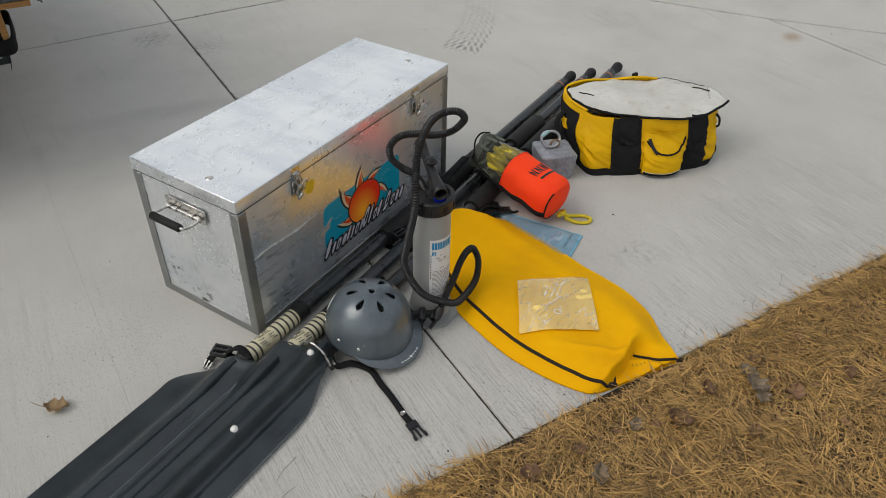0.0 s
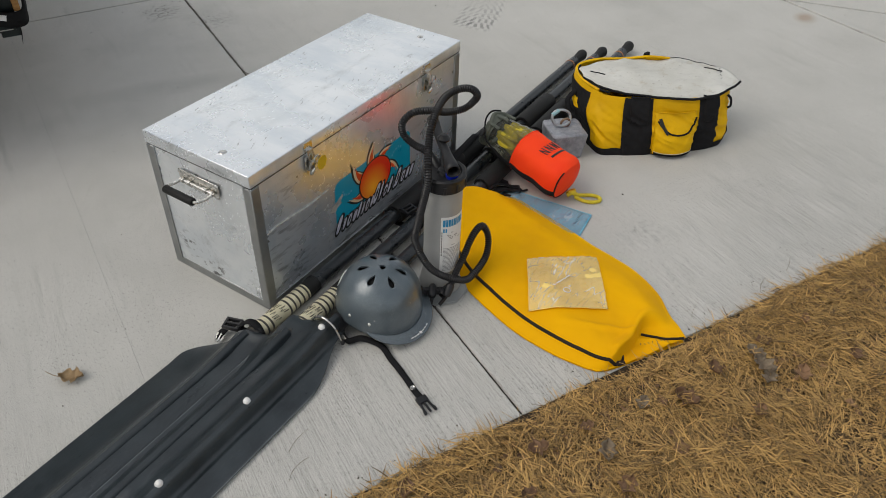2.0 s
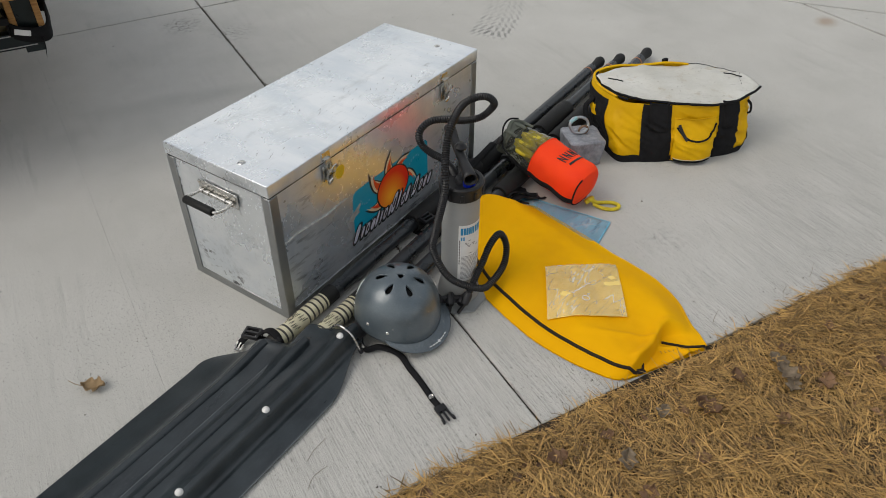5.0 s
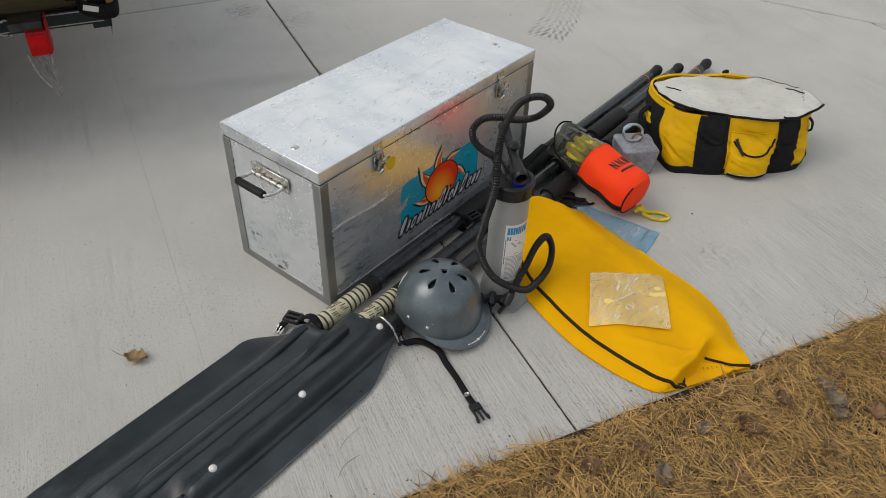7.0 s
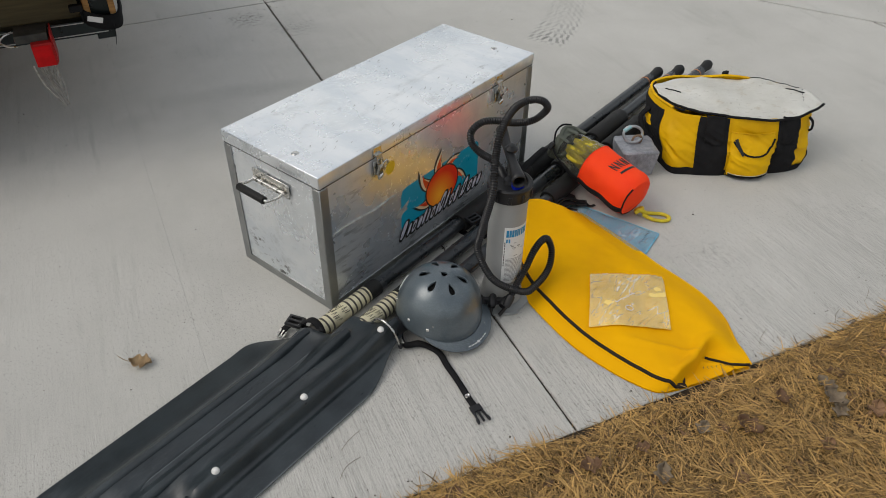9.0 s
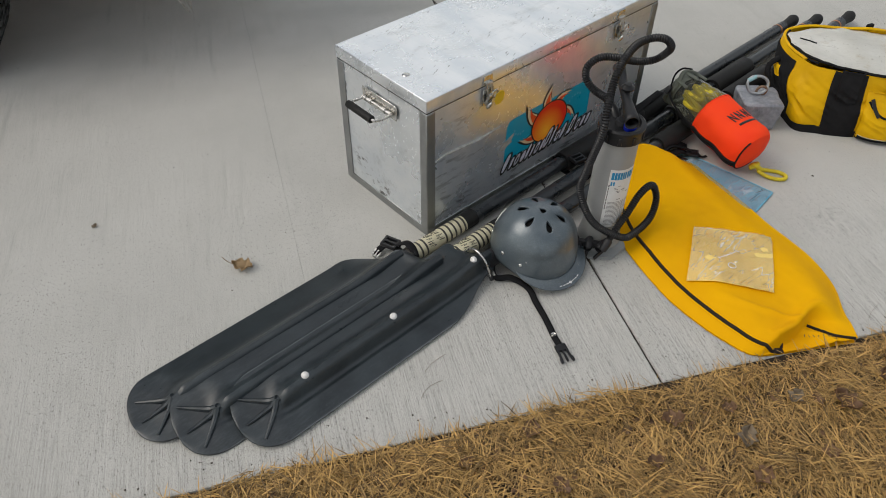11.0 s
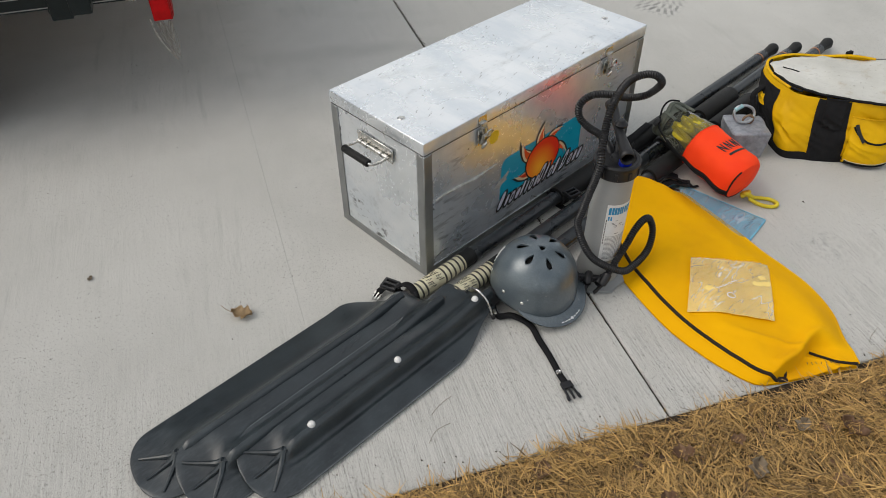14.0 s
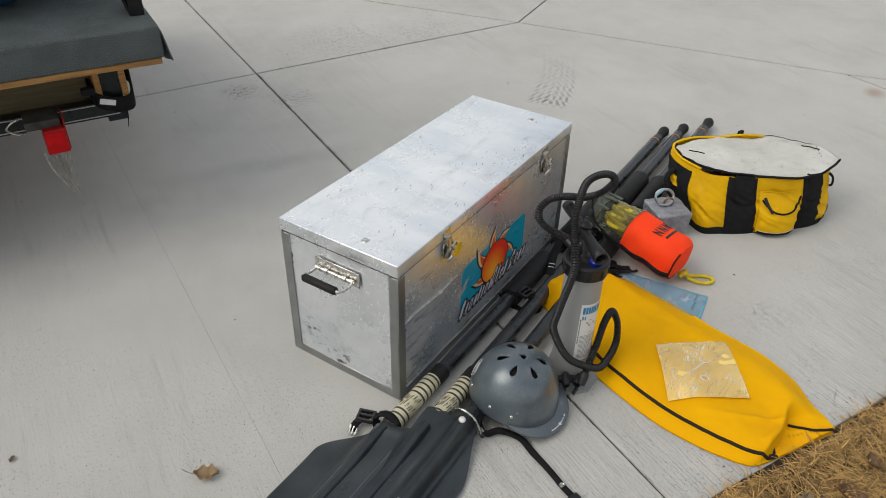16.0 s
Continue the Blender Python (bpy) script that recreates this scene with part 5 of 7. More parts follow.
# ---- the hand pump ----
def pump():
    at = Vector((0.385, -0.335, 0))
    top = thing("hand_pump", Matrix.Translation(at), "grey barrel hand pump with a black ribbed hose, standing upright", "hand pump")
    R, H = 0.0526, 0.388
    turn = Matrix.Rotation(radians(22), 4, "Z")
    outline = [(-0.014 + 0.088 * math.cos(q), -0.006 + 0.082 * math.sin(q)) for q in np.linspace(0, 2 * math.pi, 8, endpoint=False)]
    bm = plate(outline, 0.009, turn)
    bmesh.ops.bevel(bm, geom=bm.edges[:], offset=0.0025, segments=2, affect="EDGES")
    part("base", bm, PUMP_BASE, top, "pale grey eight-sided foot plate")
    part("barrel", lathe([(R + 0.010, 0.009), (R + 0.008, 0.030), (R + 0.002, 0.060), (R, 0.080), (R, H)], 48), PUMP_GREY, top, "plain grey plastic barrel")
    cap = part("cap", lathe([(R + 0.002, H - 0.016), (R + 0.007, H - 0.014), (R + 0.007, H + 0.012), (R + 0.009, H + 0.016), (R + 0.009, H + 0.024), (R + 0.004, H + 0.028),
                             (R - 0.004, H + 0.027), (R - 0.008, H + 0.020), (0.020, H + 0.020), (0.016, H + 0.030), (0.012, H + 0.032), (0, H + 0.032)], 48), BLACK_PLASTIC, top, "black screw cap")
    for k in range(10):
        a = 2 * math.pi * k / 10
        part("cap_rib", box((0.004, 0.010, 0.024), ((R + 0.008) * math.cos(a), (R + 0.008) * math.sin(a), H), 0.0012, turn=Matrix.Rotation(a, 4, "Z"), segments=1), BLACK_PLASTIC, cap)
    part("valve_button", lathe([(0.017, H + 0.020), (0.017, H + 0.030), (0.013, H + 0.034), (0, H + 0.034)], 20, Matrix.Translation((-0.006, -0.028, 0))), BLUE_KNOB, cap, "blue plastic valve")
    centre = Vector((0.045, 0.034, H + 0.074))
    part("rod", tube([(0.016, 0.012, H + 0.02), centre], 0.009, 16), BLACK_PLASTIC, top)
    # cross handle with open ends
    near, far = Vector((-0.039, -0.052, H + 0.064)), Vector((0.118, 0.119, H + 0.084))
    bar = part("handle", tube([near.lerp(far, f) for f in np.linspace(0, 1, 14)], lambda f: 0.0128 + 0.0062 * smooth01((0.42 - f) / 0.42) + 0.004 * smooth01((f - 0.7) / 0.3), 20, caps=False), BLACK_PLASTIC, top, "black cross handle with open ends")
    solid(bar, 0.003)
    part("handle_collar", lathe([(0.012, 0), (0.017, 0.003), (0.018, 0.008), (0.012, 0.014), (0.009, 0.018), (0, 0.019)], 20, Matrix.Translation(centre + Vector((0, 0, 0.010)))), BLACK_PLASTIC, top)
    part("outlet", tube([(0.015, 0.030, H + 0.012), (0.020, 0.045, H + 0.026), (0.030, 0.070, H + 0.032)], 0.013, 16), BLACK_PLASTIC, cap, "black hose outlet")
    # ribbed hose: up in two loops, down the front, a loop low down
    way = [(0.026, 0.058, 0.415), (0.036, 0.086, 0.425), (0.039, 0.128, 0.428), (0.039, 0.161, 0.446), (0.043, 0.168, 0.48), (0.065, 0.148, 0.508), (0.103, 0.118, 0.507), (0.151, 0.092, 0.489), (0.19, 0.062, 0.492),
           (0.204, 0.038, 0.519), (0.197, 0.026, 0.545), (0.179, 0.035, 0.567), (0.154, 0.055, 0.572), (0.117, 0.072, 0.564), (0.064, 0.065, 0.555), (0.014, 0.052, 0.531), (-0.02, 0.038, 0.497), (-0.061, 0.013, 0.46),
           (-0.079, 0.001, 0.413), (-0.093, 0.021, 0.279), (-0.098, 0.023, 0.215), (-0.083, -0.026, 0.128), (-0.021, -0.088, 0.076), (0.03, -0.099, 0.072), (0.098, -0.096, 0.085), (0.14, -0.078, 0.12),
           (0.142, -0.058, 0.155), (0.11, -0.056, 0.168), (0.068, -0.058, 0.156), (0.027, -0.064, 0.131), (-0.022, -0.068, 0.101), (-0.062, -0.070, 0.064)]
    n = 1300
    pts = spline(way, n)
    ridges = 250
    hose = bmesh.new()
    add_tube(hose, pts, lambda f: 0.0098 + 0.0013 * math.sin(2 * math.pi * ridges * f), 12)
    part("hose", hose, BLACK_PLASTIC, top, "black corrugated hose hanging in loops")
    end = pts[-1]
    dirn = (pts[-1] - pts[-14]).normalized()
    part("hose_nozzle", tube([end - dirn * 0.012, end, end + dirn * 0.022, end + dirn * 0.024], lambda f: (0.0125, 0.0135, 0.0115, 0.009)[min(int(f * 3.01), 3)], 16), BLACK_PLASTIC, top, "black hose end fitting")
    # clip with spare nozzles low on the barrel
    v = Vector((-0.80, -0.60, 0))
    w = Vector((0.60, -0.80, 0))
    clip = part("nozzle_clip", box((0.085, 0.014, 0.020), v * (R + 0.030) - w * 0.018 + Vector((0, 0, 0.048)), 0.003, turn=Matrix.Rotation(math.atan2(w.y, w.x), 4, "Z")), BLACK_PLASTIC, top, "black clip holding spare nozzles")
    for k, (o, tip) in enumerate(((-0.062, 0.9), (-0.030, 1.0), (0.004, 0.8))):
        c = v * (R + 0.040) + w * o + Vector((0, 0, 0.046))
        part("nozzle", lathe([(0.011, -0.010), (0.0135, 0.0), (0.0135, 0.018), (0.010, 0.026), (0.007, 0.030)], 16, Matrix.Translation(c) @ (Euler((0.9 * (k - 1), 1.2, 0.5 * k)).to_matrix().to_4x4())), BLACK_PLASTIC, clip)
        part("wing", box((0.006, 0.040, 0.010), c + Vector((0, 0, -0.014 - 0.006 * k)), 0.001, turn=Euler((0.8 + k, 0.3, 0.7 * k)).to_matrix().to_4x4()), BLACK_PLASTIC, clip)
    # printed label wrapped round the barrel
    a0, a1 = radians(-152), radians(-62)
    rl = R + 0.0006

    def wrap(lo, hi, z_lo, z_hi, r):
        k = max(int((hi - lo) * 14), 2)
        return sheet(k, 1, lambda a, b: Vector((r * math.cos(mix(lo, hi, a)), r * math.sin(mix(lo, hi, a)), mix(z_lo, z_hi, b))))
    label = part("label", wrap(a0, a1, 0.090, 0.294, rl), PAPER, top, "white printed label")
    spread = a1 - a0
    x = 0.07
    for wd in (0.10, 0.09, 0.09, 0.085, 0.07, 0.075, 0.02, 0.09, 0.10, 0.10):
        if wd > 0.03:
            part("title_bar", wrap(a0 + spread * x, a0 + spread * (x + wd * 0.82), 0.261, 0.285, rl + 0.0004), INK_BLUE, label)
        x += wd
    for k, (p, q) in enumerate(((0.08, 0.13), (0.16, 0.21))):
        part("arrow_bar", wrap(a0 + spread * p, a0 + spread * q, 0.241, 0.254, rl + 0.0004), INK_BLUE, label)
    rng = random.Random(3)
    for k in range(10):
        p = rng.uniform(0.22, 0.75)
        z = rng.uniform(0.190, 0.238)
        part("drawing_bar", wrap(a0 + spread * p, a0 + spread * (p + rng.uniform(0.04, 0.16)), z, z + 0.0025, rl + 0.0004), INK_GREY, label)
    for k in range(18):
        z = 0.182 - 0.0048 * k
        part("text_bar", wrap(a0 + spread * 0.10, a0 + spread * rng.uniform(0.72, 0.93), z, z + 0.0018, rl + 0.0004), INK_GREY, label)
    for k in range(9):
        part("hand_text_bar", wrap(a0 + spread * 0.03, a0 + spread * 0.06, 0.156 + 0.010 * k, 0.163 + 0.010 * k, rl + 0.0004), INK_BLACK, label)


pump()


# ---- the yellow storage bag ----
def yellow_bag():
    top = thing("storage_bag", Matrix.Translation((0.55, -0.55, 0)), "yellow cloth storage bag with a clear window, lying flat", "storage bag")
    left = spline([(0.615, -0.125, 0), (0.535, -0.240, 0), (0.431, -0.374, 0), (0.381, -0.481, 0), (0.336, -0.620, 0), (0.323, -0.731, 0), (0.324, -0.805, 0), (0.339, -0.882, 0), (0.405, -0.932, 0)], 101)
    right = spline([(0.800, -0.172, 0), (0.890, -0.290, 0), (0.878, -0.400, 0), (0.845, -0.545, 0), (0.816, -0.640, 0), (0.800, -0.719, 0), (0.775, -0.810, 0), (0.722, -0.901, 0), (0.655, -0.963, 0), (0.578, -1.036, 0)], 101)

    def skin(s, w):
        """s from the upper end to the lower, w from the left edge to the right."""
        f = s * 100
        i = min(int(f), 99)
        a, b = left[i].lerp(left[i + 1], f - i), right[i].lerp(right[i + 1], f - i)
        p = a.lerp(b, w)
        # a fuller side at the left, flat at the right
        puff = (1 - (1 - min(w / 0.30, 1.0)) ** 2.2) * (1 - smooth01((w - 0.72) / 0.28)) ** 0.8
        ends = smooth01(s / 0.06) * 0.35 + 0.65
        z = 0.006 + 0.044 * puff * ends
        z += 0.036 * (1 - smooth01(s / 0.26)) * smooth01((0.98 - w) / 0.22) * smooth01(w / 0.2)
        z += 0.005 * wob(p, 9) * puff + 0.0025 * wob(p, 28, 3) * puff
        z += 0.010 * math.sin((w * 3.0 + s * 2.4) * 3.0) * puff * 0.22
        # the end is folded under: a ridge, and a flat corner beyond it
        ridge = mix(-0.902, -0.919, (p.x - 0.40) / 0.17) - 0.006 * math.sin((p.x - 0.40) * 30)
        span_x = smooth01((p.x - 0.385) / 0.02) * smooth01((0.610 - p.x) / 0.06)
        z += 0.013 * math.exp(-((p.y - ridge - 0.006) / 0.016) ** 2) * span_x
        steep = 0.012 + 0.13 * smooth01((p.x - 0.53) / 0.12)
        z = mix(z, 0.010 + 0.003 * wob(p, 30) + 0.010 * smooth01((p.x - 0.45) / 0.10), smooth01((ridge - p.y) / steep) * smooth01((0.700 - p.x) / 0.08))
        z += 0.006 * math.exp(-((w - 0.5 - 0.3 * math.sin(7 * s)) / 0.035) ** 2) * puff * smooth01((s - 0.66) / 0.1)
        return Vector((p.x, p.y, max(z, 0.003)))
    bm = sheet(320, 130, skin)
    # the underside closes it
    low = sheet(30, 10, lambda s, w: Vector((skin(s, w).x, skin(s, w).y, 0.0015)))
    low_mesh = bpy.data.meshes.new("tmp")
    low.to_mesh(low_mesh)
    low.free()
    bm.from_mesh(low_mesh)
    bpy.data.meshes.remove(low_mesh)
    part("cover", bm, YELLOW, top, "bright yellow coated cloth with soft folds", local=False)
    seam = [skin(s, 0.088) + Vector((0, 0, 0.001)) for s in np.linspace(0.16, 0.972, 70)]
    part("piping", tube(seam, 0.0050, 10), PIPING, top, "black piping along the side", local=False)
    edge2 = [skin(s, 0.995) + Vector((0, 0, 0.004)) for s in np.linspace(0.02, 0.16, 16)]
    part("piping", tube(edge2, 0.004, 8), PIPING, top, "black piping at the corner", local=False)
    hem = spline([skin(0.972, 0.088) + Z * 0.001, Vector((0.388, -0.909, 0.014)), Vector((0.404, -0.919, 0.010)), Vector((0.416, -0.913, 0.018)), Vector((0.424, -0.902, 0.034))], 24)
    part("piping", tube(hem, 0.0036, 8), PIPING, top, "black piping turned round the corner", local=False)
    # clear window let into the cover, over a yellow back
    wc = [Vector(p) for p in ((0.576, -0.525, 0), (0.722, -0.693, 0), (0.524, -0.816, 0), (0.396, -0.630, 0))]

    def on_cover(p):
        """The cover's point over a place of the plan."""
        best = None
        for i in range(101):
            a, b = left[i], right[i]
            d = b - a
            w = (p - a).dot(d) / d.length_squared
            off = (a + d * w - p).length
            if best is None or off < best[0]:
                best = (off, i / 100, w)
        q = skin(best[1], min(max(best[2], 0), 1))
        return Vector((p.x, p.y, q.z))

    fold = [on_cover(p) + Z * 0.002 for p in spline([(0.518, -0.926, 0), (0.526, -0.952, 0), (0.540, -0.990, 0), (0.572, -1.032, 0)], 26)]
    part("piping", tube(fold, 0.0038, 8), PIPING, top, "black piping on the folded end", local=False)
    for k in range(8):
        p = on_cover(Vector((0.488 + 0.007 * k, -0.938 - 0.0085 * k, 0))) + Z * 0.001
        part("scribble_bar", box((0.0015, 0.009, 0.0005), p, 0.0, turn=Matrix.Rotation(2.2 + 0.25 * (k % 3), 4, "Z")), WOOD_BROWN, top, local=False)

    def pane(a, b):
        return on_cover(wc[0].lerp(wc[1], b).lerp(wc[3].lerp(wc[2], b), a))
    win = part("window_pane", sheet(70, 70, lambda a, b: pane(a, b) + Vector((0, 0, 0.0082 + 0.0060 * (0.30 - abs(wob(pane(a, b), 12, 5))) + 0.0040 * (0.25 - abs(wob(pane(a, b), 30, 9)))))), CLEAR, top, "creased clear vinyl window", local=False)
    win.visible_shadow = False
    back = part("window_back", sheet(30, 30, lambda a, b: pane(a, b) + Vector((0, 0, 0.0060))), surface("pale_ochre_lining", (0.84, 0.60, 0.13), (0.94, 0.74, 0.26), 0.6, 0, 14, 200, 0.2), top, "pale ochre lining behind the window", local=False)
    for k in range(7):
        a, b = 0.60 - 0.030 * k, 0.34 + 0.036 * k
        p = pane(a, b) + Vector((0, 0, 0.0112))
        part("letter_bar", box((0.003, 0.010, 0.0005), p, 0.0, turn=Matrix.Rotation(0.2 + 0.9 * (k % 2), 4, "Z")), INK_WHITE, win, local=False)
    p = pane(0.70, 0.50) + Vector((0, 0, 0.0112))
    part("badge_ring", tube([p + Vector((0.009 * math.cos(q), 0.011 * math.sin(q), 0)) for q in np.linspace(0, 6.28, 20, endpoint=False)], 0.0012, 6, closed=True), INK_WHITE, win, local=False)


yellow_bag()


# ---- clear blue pouch ----
def pouch():
    top = thing("waterproof_pouch", Matrix.Translation((0.88, -0.45, 0)), "flat pale blue clear vinyl pouch half under the yellow bag", "pouch")
    c = [Vector((0.800, -0.245, 0)), Vector((0.930, -0.265, 0)), Vector((0.962, -0.572, 0)), Vector((0.816, -0.588, 0))]

    def at(a, b, z):
        p = c[0].lerp(c[3], a).lerp(c[1].lerp(c[2], a), b)
        edge = min(a, 1 - a, b, 1 - b)
        return Vector((p.x, p.y, z * smooth01(edge / 0.12) + 0.002 + 0.0015 * wob(p, 25) * (z > 0.004)))
    part("back_sheet", sheet(24, 14, lambda a, b: at(a, b, 0.0) + Vector((0, 0, 0.0005))), surface("pale_blue_film", (0.19, 0.43, 0.57), (0.33, 0.55, 0.66), 0.35, 0, 9, 200, 0.1), top, "pale blue back sheet", local=False)
    part("front_sheet", sheet(30, 18, lambda a, b: at(a, b, 0.007) + Vector((0, 0, 0.002))), BLUE_CLEAR, top, "clear pale blue front sheet", local=False).visible_shadow = False
    rim = [at(a, b, 0) + Vector((0, 0, 0.002)) for a, b in [(0, t) for t in np.linspace(0, 1, 10)] + [(t, 1) for t in np.linspace(0.05, 1, 18)] + [(1, 1 - t) for t in np.linspace(0.05, 1, 10)] + [(1 - t, 0) for t in np.linspace(0.05, 0.95, 18)]]
    part("welded_edge", tube(rim, 0.003, 6, closed=True, flat=0.5), surface("blue_welded_edge", (0.10, 0.36, 0.52), (0.18, 0.45, 0.60), 0.3, 0, 30, 200, 0.05), top, "blue welded edge", local=False)
    for k in range(7):
        p = at(0.93 - 0.012 * k * 0, 0.34 + 0.085 * k, 0) + Vector((0, 0.008, 0.0105))
        part("letter_bar", box((0.010, 0.0016, 0.0004), p, 0.0, turn=Matrix.Rotation(1.0 + 0.9 * (k % 3), 4, "Z")), INK_BLACK, top, local=False)


pouch()


# ---- throw bag with its rope ----
def throw_bag():
    a = Vector((1.050, -0.130, 0.138))
    b = Vector((0.992, -0.455, 0.080))
    x = (b - a).normalized()
    y = Z.cross(x).normalized()
    z = x.cross(y)
    m = Matrix((x, y, z)).transposed().to_4x4()
    m.translation = a
    top = thing("throw_bag", m, "orange rescue throw bag, its mesh mouth full of yellow rope", "throw bag")
    L = (b - a).length
    R = 0.077

    def wall(f, q, grow=0.0):
        """f along the bag, q round it."""
        r = R * mix(0.80, 1.0, smooth01(f / 0.45)) * (1 - 0.13 * max((f - 0.90) / 0.10, 0.0) ** 2.2) + grow
        flat = 1.0 - 0.10 * max(0.0, -math.sin(q))
        c = math.cos(q)
        s = math.sin(q)
        k = 2.4
        rr = r / (abs(c) ** k + abs(s) ** k) ** (1 / k)
        p = Vector((f * L, rr * c, rr * s * flat))
        p.z += 0.004 * wob(p, 22)
        p.y += 0.004 * wob(p, 22, 4)
        return p
    cut = 0.42
    n = 40
    bm = sheet(36, n, lambda i, j: wall(mix(cut, 1.0, i), 2 * math.pi * j), wrap=True)
    # rounded end
    end = sheet(8, n, lambda i, j: Vector((L + 0.014 * math.sin(i * 1.57), *(Vector((0, wall(1, 2 * math.pi * j).y, wall(1, 2 * math.pi * j).z)) * (1 - i * 0.999)).yz)), wrap=True)
    tmp = bpy.data.meshes.new("tmp")
    end.to_mesh(tmp)
    end.free()
    bm.from_mesh(tmp)
    bpy.data.meshes.remove(tmp)
    bmesh.ops.remove_doubles(bm, verts=bm.verts, dist=0.0006)
    body = part("body", bm, ORANGE, top, "bright orange nylon body")
    for q in (3.45, 3.62):
        part("zip_tape", tube([wall(f, q, 0.001) for f in np.linspace(0.16, 0.995, 30)], 0.0045, 8), WEBBING, body, "black seam tape")
    part("end_seam", tube([wall(0.995, q, 0.0005) for q in np.linspace(2.2, 5.2, 26)], 0.0028, 8), WEBBING, body, "black seam round the end")
    part("top_seam", tube([wall(cut, q, 0.0005) for q in np.linspace(0, 6.28, 36, endpoint=False)], 0.0022, 8, closed=True), ORANGE, body)
    # mesh mouth: threads over the rope
    part("mesh_mouth", sheet(16, n, lambda i, j: wall(mix(0.0, cut, i), 2 * math.pi * j, -0.002) + Vector((0, 0, 0.006 * wob(wall(i, 6 * j), 30))), wrap=True), clear_film("grey_green_net", (0.62, 0.63, 0.50), 0.7, 0.05, 60, 0.004, 1.15), top, "grey-green net mouth, gathered")
    part("mouth_hem", tube([wall(0.0, q, 0.0) * 1.0 + Vector((-0.004 + 0.012 * math.sin(3 * q), 0, 0)) for q in np.linspace(0, 6.28, 36, endpoint=False)], 0.008, 8, closed=True), MESH_GREY, top, "gathered grey hem")
    for q in (0.9, 1.6, 2.3):
        part("hem_band", tube([wall(f, q, 0.003) + Vector((0, 0, 0.003 * math.sin(20 * f))) for f in np.linspace(-0.02, 0.13, 12)], 0.007, 8, flat=0.5), MESH_GREY, top)
    part("mouth_collar", sheet(10, n, lambda i, j: wall(mix(-0.03, 0.065, i), 2 * math.pi * j, 0.001) + Vector((0, 0, 0.007 * wob((6 * math.cos(6.28 * j), 6 * math.sin(6.28 * j), i * 2), 1.0))), wrap=True), MESH_GREY, top, "bunched grey-green cloth collar")
    # rope stuffed into the mouth
    rng = random.Random(11)
    loops = []
    for k in range(39):
        f = mix(0.12, 0.40, 0.5 + 0.5 * math.sin(k * 2.4))
        q = mix(0.3, 2.9, (k % 13) / 12) + rng.uniform(-0.1, 0.1)
        p = wall(f, q, -0.012 - 0.006 * (k // 13))
        loops.append(p)
    rope = spline(loops, 420)
    part("stuffed_rope", tube(rope, 0.0084, 8), ROPE, top, "yellow rope stuffed into the bag")
    part("rope_core", lathe([(0, 0.03), (0.030, 0.04), (0.040, 0.10), (0.045, L * 0.46), (0, L * 0.47)], 24, Euler((0, math.pi / 2, 0)).to_matrix().to_4x4()), ROPE_DIM, top)
    # printed mark: three slanted shapes in a row and a thin bar below
    for k in range(3):
        q0 = 2.02 - 0.33 * k
        for f0, q1, f1, q2 in ((0.640, q0, 0.745, q0 - 0.04), (0.645, q0, 0.740, q0 - 0.21), (0.640, q0 - 0.17, 0.745, q0 - 0.22)):
            part("print_bar", tube([wall(mix(f0, f1, t), mix(q1, q2, t), 0.0006) for t in np.linspace(0, 1, 6)], 0.0028, 6, flat=0.3), INK_BLACK, body)
    part("print_bar", tube([wall(0.790 + 0.006 * t, mix(1.98, 1.12, t), 0.0006) for t in np.linspace(0, 1, 12)], 0.0042, 6, flat=0.3), INK_BLACK, body)
    # knot and loop of yellow cord at the end
    inv = m.inverted()
    knot = [(0.995, -0.462, 0.020), (1.015, -0.475, 0.030), (1.030, -0.468, 0.024), (1.018, -0.455, 0.014), (1.004, -0.470, 0.032), (1.022, -0.486, 0.018), (1.032, -0.476, 0.012)]
    part("cord_knot", tube(spline(knot, 60), 0.0072, 10), ROPE, top, "yellow cord knot", local=False)
    loop = [(1.020, -0.480, 0.014), (1.045, -0.500, 0.008), (1.066, -0.530, 0.007), (1.066, -0.556, 0.007), (1.048, -0.562, 0.007), (1.028, -0.545, 0.007), (1.016, -0.515, 0.008), (1.012, -0.485, 0.014)]
    part("cord_loop", tube(spline(loop, 60), 0.0064, 10), ROPE, top, "loop of yellow cord on the concrete", local=False)
    part("drawstring", tube(spline([(1.10, -0.12, 0.19), (1.07, -0.10, 0.195), (1.03, -0.10, 0.185), (0.99, -0.12, 0.165), (0.965, -0.14, 0.145), (0.950, -0.20, 0.11)], 50), 0.0032, 8), WEBBING, top, "black drawstring", local=False)
    lock = part("cord_lock", box((0.018, 0.016, 0.028), (0.975, -0.118, 0.160), 0.004, turn=Euler((0.3, 0.5, 0.2)).to_matrix().to_4x4()), BLACK_PLASTIC, top, "black cord lock", local=False)


throw_bag()


